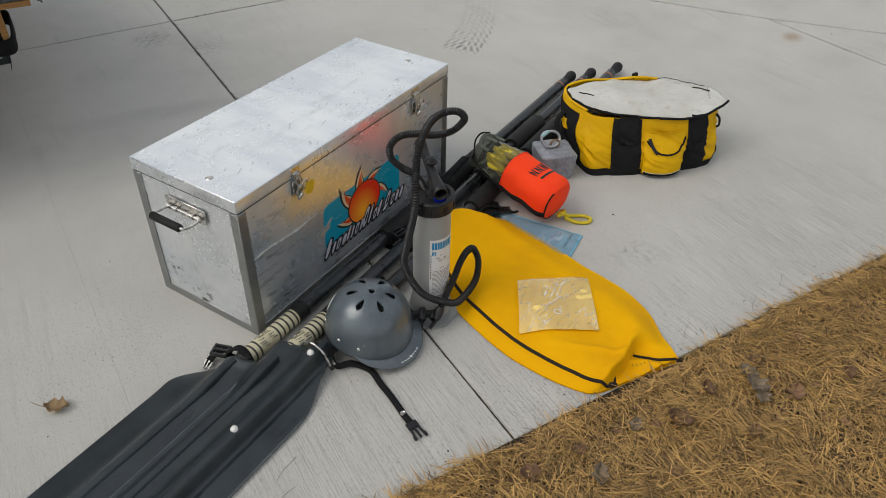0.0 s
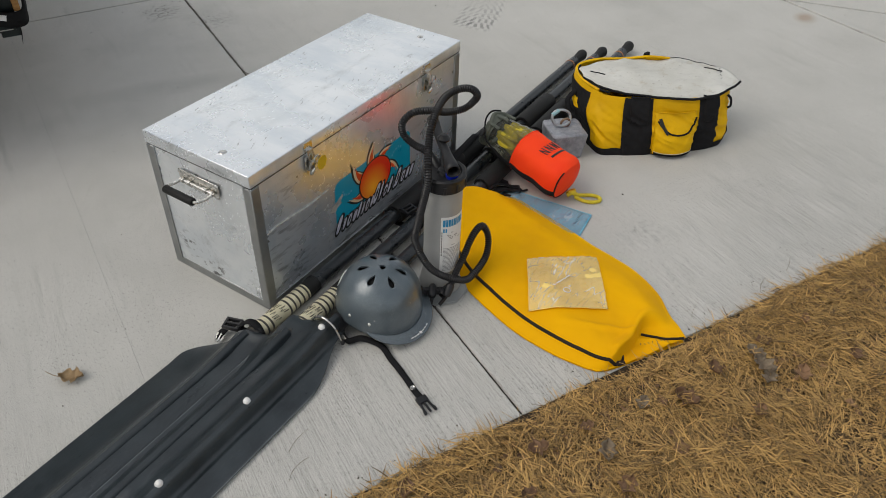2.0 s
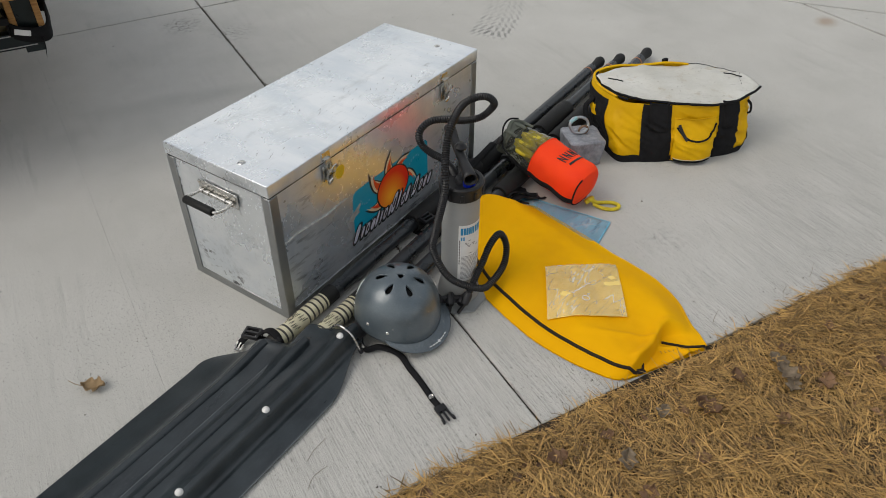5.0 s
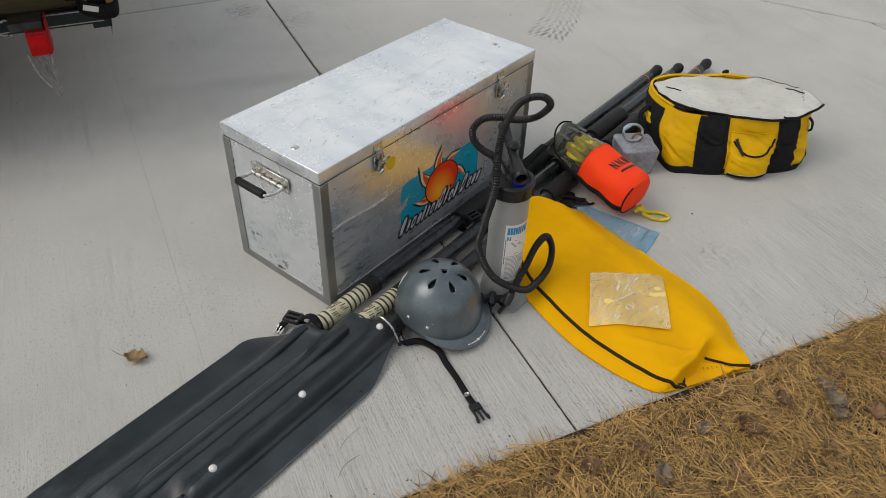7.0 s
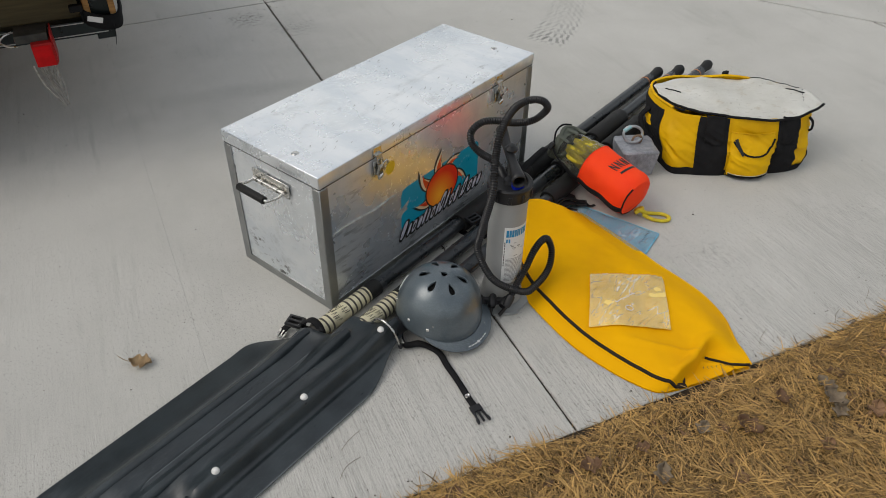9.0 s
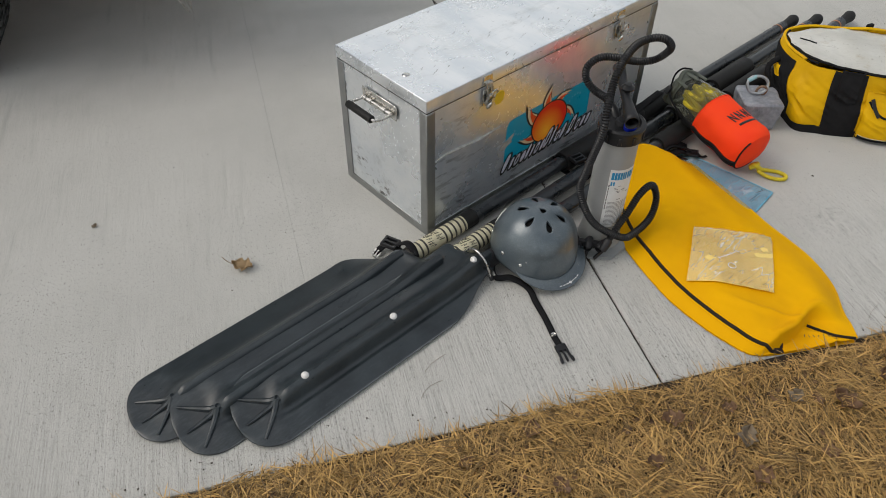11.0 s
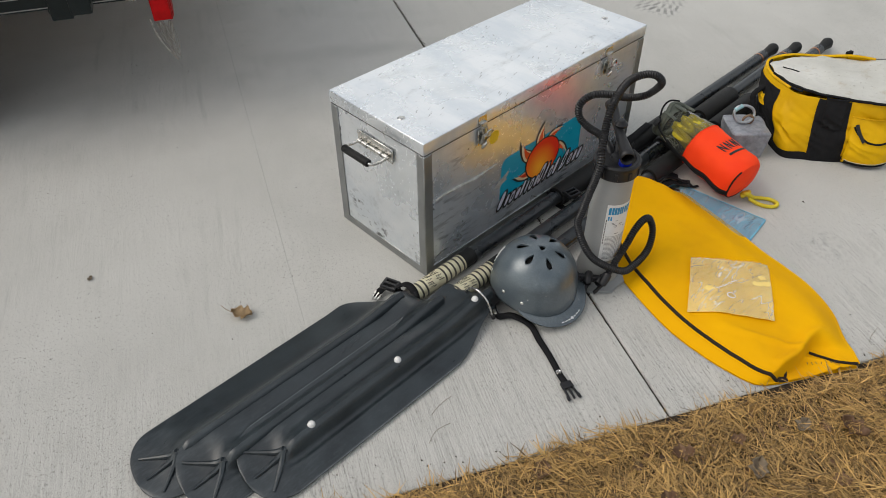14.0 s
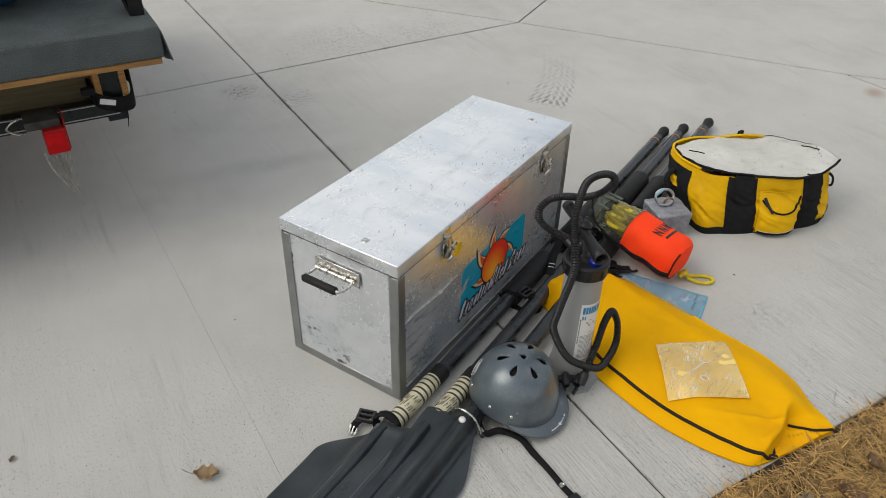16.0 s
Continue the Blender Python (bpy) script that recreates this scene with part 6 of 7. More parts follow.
# ---- lead weight with a carabiner ----
def weight():
    m = pose(1.268, -0.308, 0.0, 0, 0, -42)
    top = thing("anchor_weight", m, "rough cast lead weight with a steel eye, on the concrete", "anchor weight")
    bm = bmesh.new()
    add_box(bm, (0.134, 0.128, 0.108), (0, 0, 0.054), 0.014, segments=3)
    bmesh.ops.subdivide_edges(bm, edges=bm.edges[:], cuts=4, use_grid_fill=True)
    for v in bm.verts:
        k = v.co.z / 0.108
        v.co.x *= mix(0.90, 1.04, k)
        v.co.y *= mix(0.90, 1.04, k)
        v.co += v.co.normalized() * (0.006 * wob(v.co, 22) + 0.003 * wob(v.co, 60, 2))
        v.co.z = max(v.co.z, 0.0)
    part("block", bm, LEAD, top, "dull grey cast lead block")
    ring = [Vector((0.017 * math.cos(q), 0.004, 0.107 + 0.016 + 0.017 * math.sin(q))) for q in np.linspace(0, 6.28, 24, endpoint=False)]
    part("eye", tube(ring, 0.0045, 10, closed=True), surface("rusty_steel", (0.16, 0.09, 0.05), (0.33, 0.24, 0.17), 0.6, 0.6, 40, 200, 0.3), top, "rusty steel eye")
    c = Vector((-0.012, 0.0, 0.128))
    shape = [(px, 0.004 + 0.55 * pz, pz) for px, pz in ((-0.034, 0.000), (-0.040, 0.018), (-0.026, 0.036), (0.006, 0.038), (0.028, 0.026), (0.030, 0.006), (0.012, -0.010), (-0.020, -0.010))]
    ca = part("carabiner", tube(spline([c + Vector(p) for p in shape], 60, closed=True)[:-1], 0.0052, 10, closed=True), surface("worn_carabiner", (0.30, 0.32, 0.33), (0.55, 0.56, 0.57), 0.4, 0.8, 40, 200, 0.1), top, "worn grey carabiner")
    part("gate_sleeve", tube([c + Vector((-0.038, 0.004 + 0.55 * 0.026, 0.026)), c + Vector((-0.012, 0.004 + 0.55 * 0.038, 0.038))], 0.0075, 12), surface("pale_blue_gate", (0.22, 0.42, 0.46), (0.34, 0.55, 0.58), 0.45, 0.2, 40, 200, 0.1), ca, "pale blue screw gate")


weight()


# ---- the yellow and black duffel ----
def duffel():
    m = Matrix.Translation((1.330, -0.410, 0)) @ Matrix.Rotation(math.atan2(-0.733, 0.680), 4, "Z")
    top = thing("duffel_bag", m, "yellow and black duffel bag, its grey flap loose on top", "duffel bag")
    base = spline([(0.012, 0.012, 0), (0.10, -0.026, 0), (0.30, -0.034, 0), (0.49, -0.012, 0), (0.530, 0.05, 0), (0.520, 0.23, 0), (0.28, 0.265, 0), (0.025, 0.24, 0)], 160, closed=True)
    rim = spline([(0.012, 0.085, 0), (0.11, 0.030, 0), (0.32, 0.0, 0), (0.47, 0.020, 0), (0.545, 0.10, 0), (0.525, 0.25, 0), (0.29, 0.320, 0), (0.0, 0.295, 0)], 160, closed=True)
    H = 0.212

    def wall(j, h, out=0.0):
        """j round the bag from the front corner along the front, h up it; both 0..1."""
        f = (j % 1.0) * 159
        i = int(f)
        a, b = base[i].lerp(base[(i + 1) % 160], f - i), rim[i].lerp(rim[(i + 1) % 160], f - i)
        p = a.lerp(b, smooth01(h) * 0.5 + h * 0.5)
        c = Vector((0.27, 0.15, 0))
        d = Vector((p.x - c.x, (p.y - c.y) * 1.8, 0)).normalized()
        bulge = 0.014 * math.sin(math.pi * min(h, 1.0))
        crease = 0.014 * wob((j * 16, h * 2.4, 0), 1.0) + 0.019 * (0.3 - abs(wob((j * 30 + h * 5, h * 4.2, 0), 1.0, 3))) + 0.004 * (0.3 - abs(wob((j * 60 - h * 6, h * 7, 0), 1.0, 8)))
        p = p + d * (bulge + crease * math.sin(math.pi * min(max(h, 0), 1)) + out)
        p.z = h * (H + 0.010 * wob((j * 9, 0, 0), 1.0, 5) + 0.008 * smooth01((j - 0.45) / 0.15) * smooth01((0.95 - j) / 0.1))
        return p

    def patch(j0, j1, h0, h1, out, nj=40, nh=32, taper=0.0):
        def at(a, b):
            mid = (j0 + j1) / 2
            k = 1 - taper * b
            j = mid + (mix(j0, j1, a) - mid) * k
            edge = min(a, 1 - a, 0.12) / 0.12
            return wall(j, mix(h0, h1, b), out * (0.35 + 0.65 * smooth01(edge)))
        return sheet(nj, nh, at)
    body = sheet(40, 260, lambda h, j: wall(j, h), wrap=True)
    part("body", body, DUFFEL_YELLOW, top, "creased yellow vinyl sides")
    low = part("base_panel", sheet(4, 150, lambda h, j: wall(j, h * (0.13 + 0.05 * math.sin(j * 40) * 0.3), 0.0035), wrap=True), WEBBING, top, "black base panel")
    for j0, j1 in ((0.070, 0.146), (0.256, 0.318)):
        part("side_panel", patch(j0, j1, 0.0, 1.0, 0.006, taper=0.10), WEBBING, top, "black reinforcing panel")
        mid = (j0 + j1) / 2 + 0.004
        band = part("handle_strap", patch(mid - 0.024, mid + 0.024, 0.58, 1.04, 0.013), WEBBING, top, "black webbing handle strap")
        solid(band, 0.004)
    part("end_panel", patch(0.875, 0.985, 0.0, 0.92, 0.005), WEBBING, top, "black end panel")
    part("end_tab", patch(0.915, 0.945, 0.55, 0.72, 0.009), DUFFEL_YELLOW, top, "small yellow end tab")
    part("end_panel", patch(0.36, 0.44, 0.0, 0.30, 0.005), WEBBING, top, "black corner panel")
    # end handle
    hp = spline([wall(0.93, 0.80, 0.006), wall(0.935, 0.66, 0.034), wall(0.94, 0.45, 0.036), wall(0.945, 0.33, 0.010)], 30)
    part("end_handle", tube(hp, lambda f: 0.011 + 0.0012 * math.sin(120 * f), 12, flat=0.7), WEBBING, top, "padded black end handle")
    part("side_loop", tube(spline([wall(0.352, 0.92, 0.004), wall(0.352, 0.86, 0.018), wall(0.352, 0.74, 0.016), wall(0.352, 0.70, 0.004)], 20), 0.007, 8, flat=0.6), WEBBING, top, "black loop")
    # front pocket
    def pocket(a, b):
        j, h = mix(0.150, 0.250, a), mix(0.02, 0.80, b)
        swell = math.sin(math.pi * min(max(a, 0.0), 1.0)) ** 0.45
        up = (1 - smooth01((b - 0.35) / 0.65)) * 0.75 + 0.25
        return wall(j, h, 0.004 + 0.042 * swell * up * smooth01(b / 0.10 + 0.35))
    pk = part("pocket", sheet(48, 40, lambda a, b: pocket(a, b)), DUFFEL_YELLOW, top, "bulging yellow front pocket")
    part("pocket_base", sheet(24, 4, lambda a, b: pocket(a, b * 0.11) + Vector((0, -0.003, 0))), WEBBING, pk, "black pocket base")
    part("pocket_trim", tube([pocket(a, 0.12) + Vector((0, -0.002, 0)) for a in np.linspace(0.02, 0.98, 30)], 0.0012, 6), CREAM, pk, "thin pale trim")
    mouth = [pocket(a, 0.92 - 0.34 * (1 - abs(2 * a - 1) ** 2.5)) + Vector((0, -0.003, 0)) for a in np.linspace(0.06, 0.97, 30)]
    part("pocket_zip", tube(mouth, 0.0035, 8), WEBBING, pk, "black curved zip")
    pull = spline([pocket(0.10, 0.86) + Vector((0, -0.004, 0.004)), pocket(0.16, 0.74) + Vector((0, -0.009, 0)), pocket(0.26, 0.62) + Vector((0, -0.007, -0.004))], 16)
    part("pull_tab", tube(pull, 0.0075, 8, flat=0.5), BLACK_PLASTIC, pk, "black pull tab")
    part("pocket_top_seam", tube([pocket(a, 0.995) + Vector((0, -0.002, 0)) for a in np.linspace(0, 1, 16)], 0.002, 6), DUFFEL_YELLOW, pk)
    # loose grey flap over the opening
    fr = spline([(-0.010, 0.190, 0), (0.035, 0.100, 0), (0.13, 0.040, 0), (0.32, -0.008, 0), (0.46, 0.006, 0), (0.592, 0.098, 0)], 41)
    bk = spline([(-0.008, 0.272, 0), (0.14, 0.318, 0), (0.30, 0.322, 0), (0.43, 0.300, 0), (0.560, 0.235, 0)], 41)

    def flap(a, b):
        f = a * 40
        i = min(int(f), 39)
        p = fr[i].lerp(fr[i + 1], f - i).lerp(bk[i].lerp(bk[i + 1], f - i), b)
        z = H + 0.008 + 0.008 * math.sin(math.pi * b) + 0.010 * math.exp(-((p.x - 0.40) / 0.10) ** 2 - ((p.y - 0.25) / 0.06) ** 2)
        z += 0.009 * wob((p.x * 8, p.y * 8, 0), 1.0, 2) + 0.006 * (0.3 - abs(wob((p.x * 15, p.y * 22, 0), 1.0, 4))) + 0.003 * wob((p.x * 30, p.y * 30, 0), 1.0, 6)
        z -= 0.006 * smooth01((b - 0.6) / 0.4) * smooth01((a - 0.3) / 0.4)
        return Vector((p.x, p.y, z))
    fl = part("flap", sheet(50, 34, flap), FLAP_GREY, top, "dirty pale grey flap")
    solid(fl, 0.003)
    part("flap_piping", tube([flap(a, 0.0) + Vector((0, -0.001, -0.002)) for a in np.linspace(0, 1, 50)], 0.0048, 8), WEBBING, fl, "black piping on the flap's edge")
    part("flap_piping", tube([flap(a, 1.0) + Vector((0, 0.001, -0.002)) for a in np.linspace(0.62, 1, 20)], 0.004, 8), WEBBING, fl)
    part("flap_slit", tube([flap(a, 0.55 - 0.9 * (a - 0.06)) + Vector((0, 0, 0.001)) for a in np.linspace(0.08, 0.18, 12)], 0.0034, 6, flat=0.5), WEBBING, fl, "dark slit")
    part("flap_slit", tube([flap(a, 0.72 - 1.2 * (a - 0.80)) + Vector((0, 0, 0.001)) for a in np.linspace(0.84, 0.95, 10)], 0.0036, 6, flat=0.5), WEBBING, fl)
    for k in range(5):
        p = flap(0.885 + 0.018 * k, 0.30 + 0.09 * k) + Vector((0, 0, 0.002))
        part("scribble_bar", box((0.012, 0.002, 0.0006), p, 0.0, turn=Matrix.Rotation(0.9 + 0.5 * (k % 2), 4, "Z")), INK_BLACK, fl)
    # yellow rim showing behind the flap
    back = [wall(j, 1.0, -0.004) + Vector((0, 0, 0.004)) for j in np.linspace(0.60, 1.0, 50)]
    part("opening_rim", tube(back, 0.0055, 10, flat=0.8), DUFFEL_YELLOW, top, "rolled yellow rim of the opening")
    inner = [wall(j, 1.0, -0.012) + Vector((0, 0, 0.004)) for j in np.linspace(0.86, 1.03, 24)]
    part("zip", tube(inner, 0.004, 8), WEBBING, top, "black zip beside the rim")
    tip = wall(0.66, 1.0, 0.004)
    part("rear_tab", box((0.028, 0.014, 0.022), tip + Vector((0, 0.006, 0.004)), 0.005, turn=Matrix.Rotation(0.5, 4, "Z")), WEBBING, top, "black tab at the back")


duffel()


# ---- loose straps and buckles ----
def ribbon(points, width, count=40, roll=0.0):
    pts = spline(points, count)
    bm = bmesh.new()
    rows = []
    for i, p in enumerate(pts):
        d = (pts[min(i + 1, count - 1)] - pts[max(i - 1, 0)]).normalized()
        s = d.cross(Z)
        s = s.normalized() if s.length > 0.05 else Vector((1, 0, 0))
        s = Matrix.Rotation(roll, 3, d) @ s
        rows.append((bm.verts.new(p - s * width / 2), bm.verts.new(p + s * width / 2)))
    for (a, b), (c, e) in zip(rows, rows[1:]):
        bm.faces.new((a, b, e, c))
    return bm


def buckle(bm, at, turn, size=1.0):
    m = Matrix.Translation(at) @ Matrix.Rotation(turn, 4, "Z")
    for s, p in (((0.030, 0.006, 0.010), (0, 0.018, 0)), ((0.030, 0.006, 0.010), (0, -0.018, 0)), ((0.006, 0.042, 0.010), (0.014, 0, 0)), ((0.006, 0.042, 0.010), (-0.014, 0, 0)), ((0.006, 0.036, 0.007), (0, 0, 0.002))):
        q = bmesh.new()
        add_box(q, [v * size for v in s], [v * size for v in p], 0.0016)
        q.transform(m)
        tmp = bpy.data.meshes.new("tmp")
        q.to_mesh(tmp)
        q.free()
        bm.from_mesh(tmp)
        bpy.data.meshes.remove(tmp)
    return bm


def straps():
    # round the neck of the nearest blade to the box
    s = thing("oar_strap", Matrix.Translation((-0.11, -0.02, 0.03)), "black webbing strap with a plastic buckle round an oar's neck", "strap", "loose straps")
    ring = [Vector((-0.105 + 0.010 * math.sin(q), -0.038 + 0.034 * math.cos(q), 0.030 + 0.031 * math.sin(q))) for q in np.linspace(0, 6.28, 30)]
    w = part("webbing", ribbon(ring, 0.022, 40), WEBBING, s, local=False)
    solid(w, 0.002)
    tail = part("tail", ribbon([(-0.104, -0.010, 0.044), (-0.108, 0.012, 0.036), (-0.122, 0.034, 0.022), (-0.142, 0.042, 0.012), (-0.160, 0.034, 0.008)], 0.022), WEBBING, s, local=False)
    solid(tail, 0.002)
    part("buckle", buckle(bmesh.new(), (-0.116, 0.022, 0.036), 0.35, 1.15), BLACK_PLASTIC, s, "black plastic buckle", local=False)
    prongs = bmesh.new()
    for k in (-1, 0, 1):
        add_box(prongs, (0.030, 0.005, 0.006), (-0.160, 0.034 + 0.010 * k, 0.012), 0.0015, turn=Matrix.Rotation(0.4 + 0.12 * k, 4, "Z"))
    part("prongs", prongs, STEEL, s, "pale plastic prongs", local=False)
    # between two shafts, beside the pump
    s = thing("oar_strap", Matrix.Translation((0.55, -0.11, 0.03)), "black strap and buckle holding two oar shafts together", "strap", "loose straps")
    ring = [Vector((0.555 + 0.006 * math.sin(q), -0.082 + 0.068 * math.cos(q), 0.030 + 0.030 * math.sin(q))) for q in np.linspace(0, 6.28, 36)]
    w = part("webbing", ribbon(ring, 0.024, 48), WEBBING, s, local=False)
    solid(w, 0.002)
    part("buckle", buckle(bmesh.new(), (0.560, -0.095, 0.066), 1.4, 1.1), BLACK_PLASTIC, s, "black plastic buckle", local=False)
    # flat strap lying along the shafts, with pale stitching
    s = thing("flat_strap", Matrix.Translation((0.85, -0.08, 0.05)), "flat black strap lying over the oar shafts", "strap", "loose straps")
    w = part("webbing", ribbon([(0.70, -0.110, 0.058), (0.80, -0.075, 0.066), (0.90, -0.055, 0.072), (1.00, -0.045, 0.074), (1.08, -0.035, 0.070)], 0.026), WEBBING, s, local=False)
    solid(w, 0.002)
    for k in (0, 1):
        part("stitching", box((0.003, 0.020, 0.0008), (0.735 + 0.018 * k, -0.098 + 0.006 * k, 0.0625), 0.0, turn=Matrix.Rotation(0.3, 4, "Z")), INK_WHITE, s, local=False)
    part("pad", lathe([(0, 0.018), (0.022, 0.016), (0.034, 0.006), (0.036, 0.0), (0, 0.0)], 20, Matrix.Translation((0.93, -0.040, 0.052))), RUBBER, s, local=False)
    # dark bundle under the corner of the yellow bag
    s = thing("black_harness", Matrix.Translation((0.90, -0.27, 0.0)), "bunched black straps and buckles on the concrete", "harness", "loose straps")
    for k, pts in enumerate(([(0.80, -0.235, 0.020), (0.86, -0.232, 0.045), (0.915, -0.262, 0.030), (0.935, -0.300, 0.016)], [(0.82, -0.255, 0.030), (0.88, -0.262, 0.034), (0.925, -0.285, 0.012), (0.955, -0.300, 0.008)],
                             [(0.78, -0.215, 0.035), (0.84, -0.205, 0.050), (0.90, -0.215, 0.040), (0.95, -0.255, 0.010)])):
        w = part("webbing", ribbon(pts, 0.026, 30, 0.3 * (k - 1)), WEBBING, s, local=False)
        solid(w, 0.002)
    part("buckle", buckle(bmesh.new(), (0.925, -0.292, 0.020), 0.6, 0.9), BLACK_PLASTIC, s, "black plastic buckle", local=False)
    part("strap_tail", ribbon([(0.93, -0.30, 0.012), (0.95, -0.318, 0.006), (0.965, -0.325, 0.006)], 0.012, 12), WEBBING, s, local=False)
    # steel bail wire at the neck of the top oar
    s = thing("bail_clip", Matrix.Translation((0.0, -0.24, 0.05)), "bent steel wire hoop over the neck of an oar", "wire clip")
    hoop = spline([(0.006, -0.160, 0.056), (0.004, -0.182, 0.086), (0.003, -0.212, 0.096), (0.004, -0.240, 0.082), (0.006, -0.254, 0.056), (0.008, -0.262, 0.034)], 40)
    part("wire", tube(hoop, 0.0034, 10), STEEL, s, local=False)
    part("wire_foot", tube([(0.008, -0.262, 0.036), (0.010, -0.265, 0.024)], 0.006, 10), BLACK_PLASTIC, s, local=False)


straps()


# ---- leaves and grit ----
def leaf(name, at, size, turn, curl, material, label, group, stalk=True):
    top = thing(name, Matrix.Translation(at) @ Matrix.Rotation(turn, 4, "Z"), label, "leaf", group)

    def skin(a, b):
        x = mix(-0.5, 0.5, a)
        w = 0.36 * math.sin(math.pi * min(max(a, 0.001), 0.999)) ** 0.75 * (1 + 0.30 * math.sin(a * 17 + turn) * abs(2 * b - 1) + 0.2 * wob((a * 9, b * 3, turn), 1.0))
        y = w * (2 * b - 1)
        z = curl * (abs(2 * b - 1) ** 1.6 * 0.20 + 0.12 * (x * 2) ** 2) + 0.09 * wob((x * 6 + turn, y * 6, 0), 1.0)
        return Vector((x, y, z + 0.09)) * size
    blade = part("leaf_blade", sheet(16, 10, skin), material, top)
    solid(blade, 0.0006)
    if stalk:
        part("stalk", tube(spline([skin(0.98, 0.5), skin(0.98, 0.5) + Vector((0.20, 0.05, 0.18)) * size, skin(0.98, 0.5) + Vector((0.42, 0.04, 0.40)) * size], 12), 0.0009, 6), material, top)
    return top


def scatter():
    leaf("dead_leaf", (-0.472, 0.247, 0.0), 0.062, radians(128), 0.9, surface("tan_leaf", (0.20, 0.13, 0.06), (0.36, 0.25, 0.13), 0.7, 0, 30, 200, 0.3), "curled tan dead leaf with its stalk, on the concrete", "fallen leaves")
    spots = ((0.607, -1.247, 0.085, GREY_LEAF), (0.640, -1.215, 0.06, GREY_LEAF), (0.575, -1.270, 0.05, GREY_LEAF), (0.298, -1.020, 0.055, GREY_LEAF), (0.107, -1.005, 0.06, GREY_LEAF), (-0.132, -0.699, 0.045, DEAD_LEAF),
             (0.373, -1.109, 0.06, DEAD_LEAF), (0.642, -1.344, 0.06, DEAD_LEAF), (0.52, -1.14, 0.05, DEAD_LEAF), (0.33, -1.06, 0.04, DEAD_LEAF), (0.15, -0.93, 0.05, DEAD_LEAF), (0.70, -1.22, 0.05, DEAD_LEAF),
             (0.86, -1.30, 0.045, DEAD_LEAF), (1.05, -1.36, 0.05, DEAD_LEAF), (0.02, -0.86, 0.05, DEAD_LEAF), (-0.25, -0.66, 0.05, DEAD_LEAF), (-0.42, -0.62, 0.045, DEAD_LEAF), (-0.10, -0.90, 0.05, DEAD_LEAF),
             (0.22, -1.15, 0.05, DEAD_LEAF), (0.45, -1.28, 0.05, DEAD_LEAF), (-0.60, -0.55, 0.04, DEAD_LEAF), (0.05, -1.08, 0.05, DEAD_LEAF), (-0.30, -0.80, 0.05, DEAD_LEAF), (0.80, -1.45, 0.05, DEAD_LEAF))
    rng = random.Random(21)
    for x, y, s, mat in spots:
        grey_one = mat is GREY_LEAF
        leaf("dead_leaf", (x, y, 0.004), s * rng.uniform(0.75, 1.1), rng.uniform(0, 6.28), rng.uniform(0.6, 1.5), mat, "crumpled grey weathered leaf in the dead grass" if grey_one else "curled brown dead leaf in the dead grass", "fallen leaves", False)
    leaf("dead_leaf", (-0.715, 0.688, 0.0), 0.020, 0.6, 0.9, GREY_LEAF, "small grey-brown leaf scrap on the concrete", "fallen leaves", False)
    # grit and crumbs on the concrete
    rng = np.random.default_rng(5)
    bm = bmesh.new()
    for k in range(900):
        a, b = rng.uniform(-2.2, 3.6), rng.uniform(EDGE + 0.01, 3.2) if k % 3 else EDGE + abs(rng.normal(0, 0.06)) + 0.004
        p = uv(a, b, 0.0006)
        r = rng.uniform(0.0008, 0.0026) * (1.6 if rng.random() < 0.06 else 1.0)
        h = rng.uniform(0, 6.28)
        vs = [bm.verts.new(p + Vector((r * math.cos(h + q) * rng.uniform(0.6, 1.5), r * math.sin(h + q) * rng.uniform(0.6, 1.5), 0))) for q in (0, 1.6, 3.1, 4.7)]
        t = bm.verts.new(p + Vector((0, 0, r * 1.1)))
        for i in range(4):
            bm.faces.new((vs[i], vs[(i + 1) % 4], t))
    # crumbs gathered in the joints and in swept-up spots
    places = []
    for k in range(760):
        t, j = rng.random(), rng.normal(0, 0.0055)
        p0, p1 = (((0.27, -0.42), (1.444, 1.998)), ((1.444, 1.998), (3.025, 1.279)), ((1.444, 1.998), (2.40, 3.98)))[0 if k > 380 else k % 3]
        places.append((mix(p0[0], p1[0], t) + j, mix(p0[1], p1[1], t) + j * 0.4, 1.35 if k > 380 else 1.1))
    for x, y, spread, amount in ((1.23, 1.895, 0.045, 60), (1.32, 1.62, 0.05, 30), (2.55, 1.65, 0.22, 60), (2.1, 1.95, 0.25, 60), (1.75, 2.05, 0.18, 40), (1.0, 1.70, 0.25, 12)):
        for k in range(amount):
            places.append((x + rng.normal(0, spread), y + rng.normal(0, spread * 0.7), 1.05))
    for x, y, big in places:
        r = rng.uniform(0.0009, 0.0030) * big
        h = rng.uniform(0, 6.28)
        p = Vector((x, y, 0.0006))
        vs = [bm.verts.new(p + Vector((r * math.cos(h + q) * rng.uniform(0.6, 1.9), r * math.sin(h + q) * rng.uniform(0.6, 1.6), 0))) for q in (0, 1.6, 3.1, 4.7)]
        t = bm.verts.new(p + Vector((0, 0, r * 0.9)))
        for i in range(4):
            bm.faces.new((vs[i], vs[(i + 1) % 4], t))
    mesh = bpy.data.meshes.new("grit")
    bm.to_mesh(mesh)
    bm.free()
    mesh.materials.append(GRIT)
    tagged(new("grit", mesh), "dark crumbs and grit scattered on the concrete", "grit", kind="stuff")
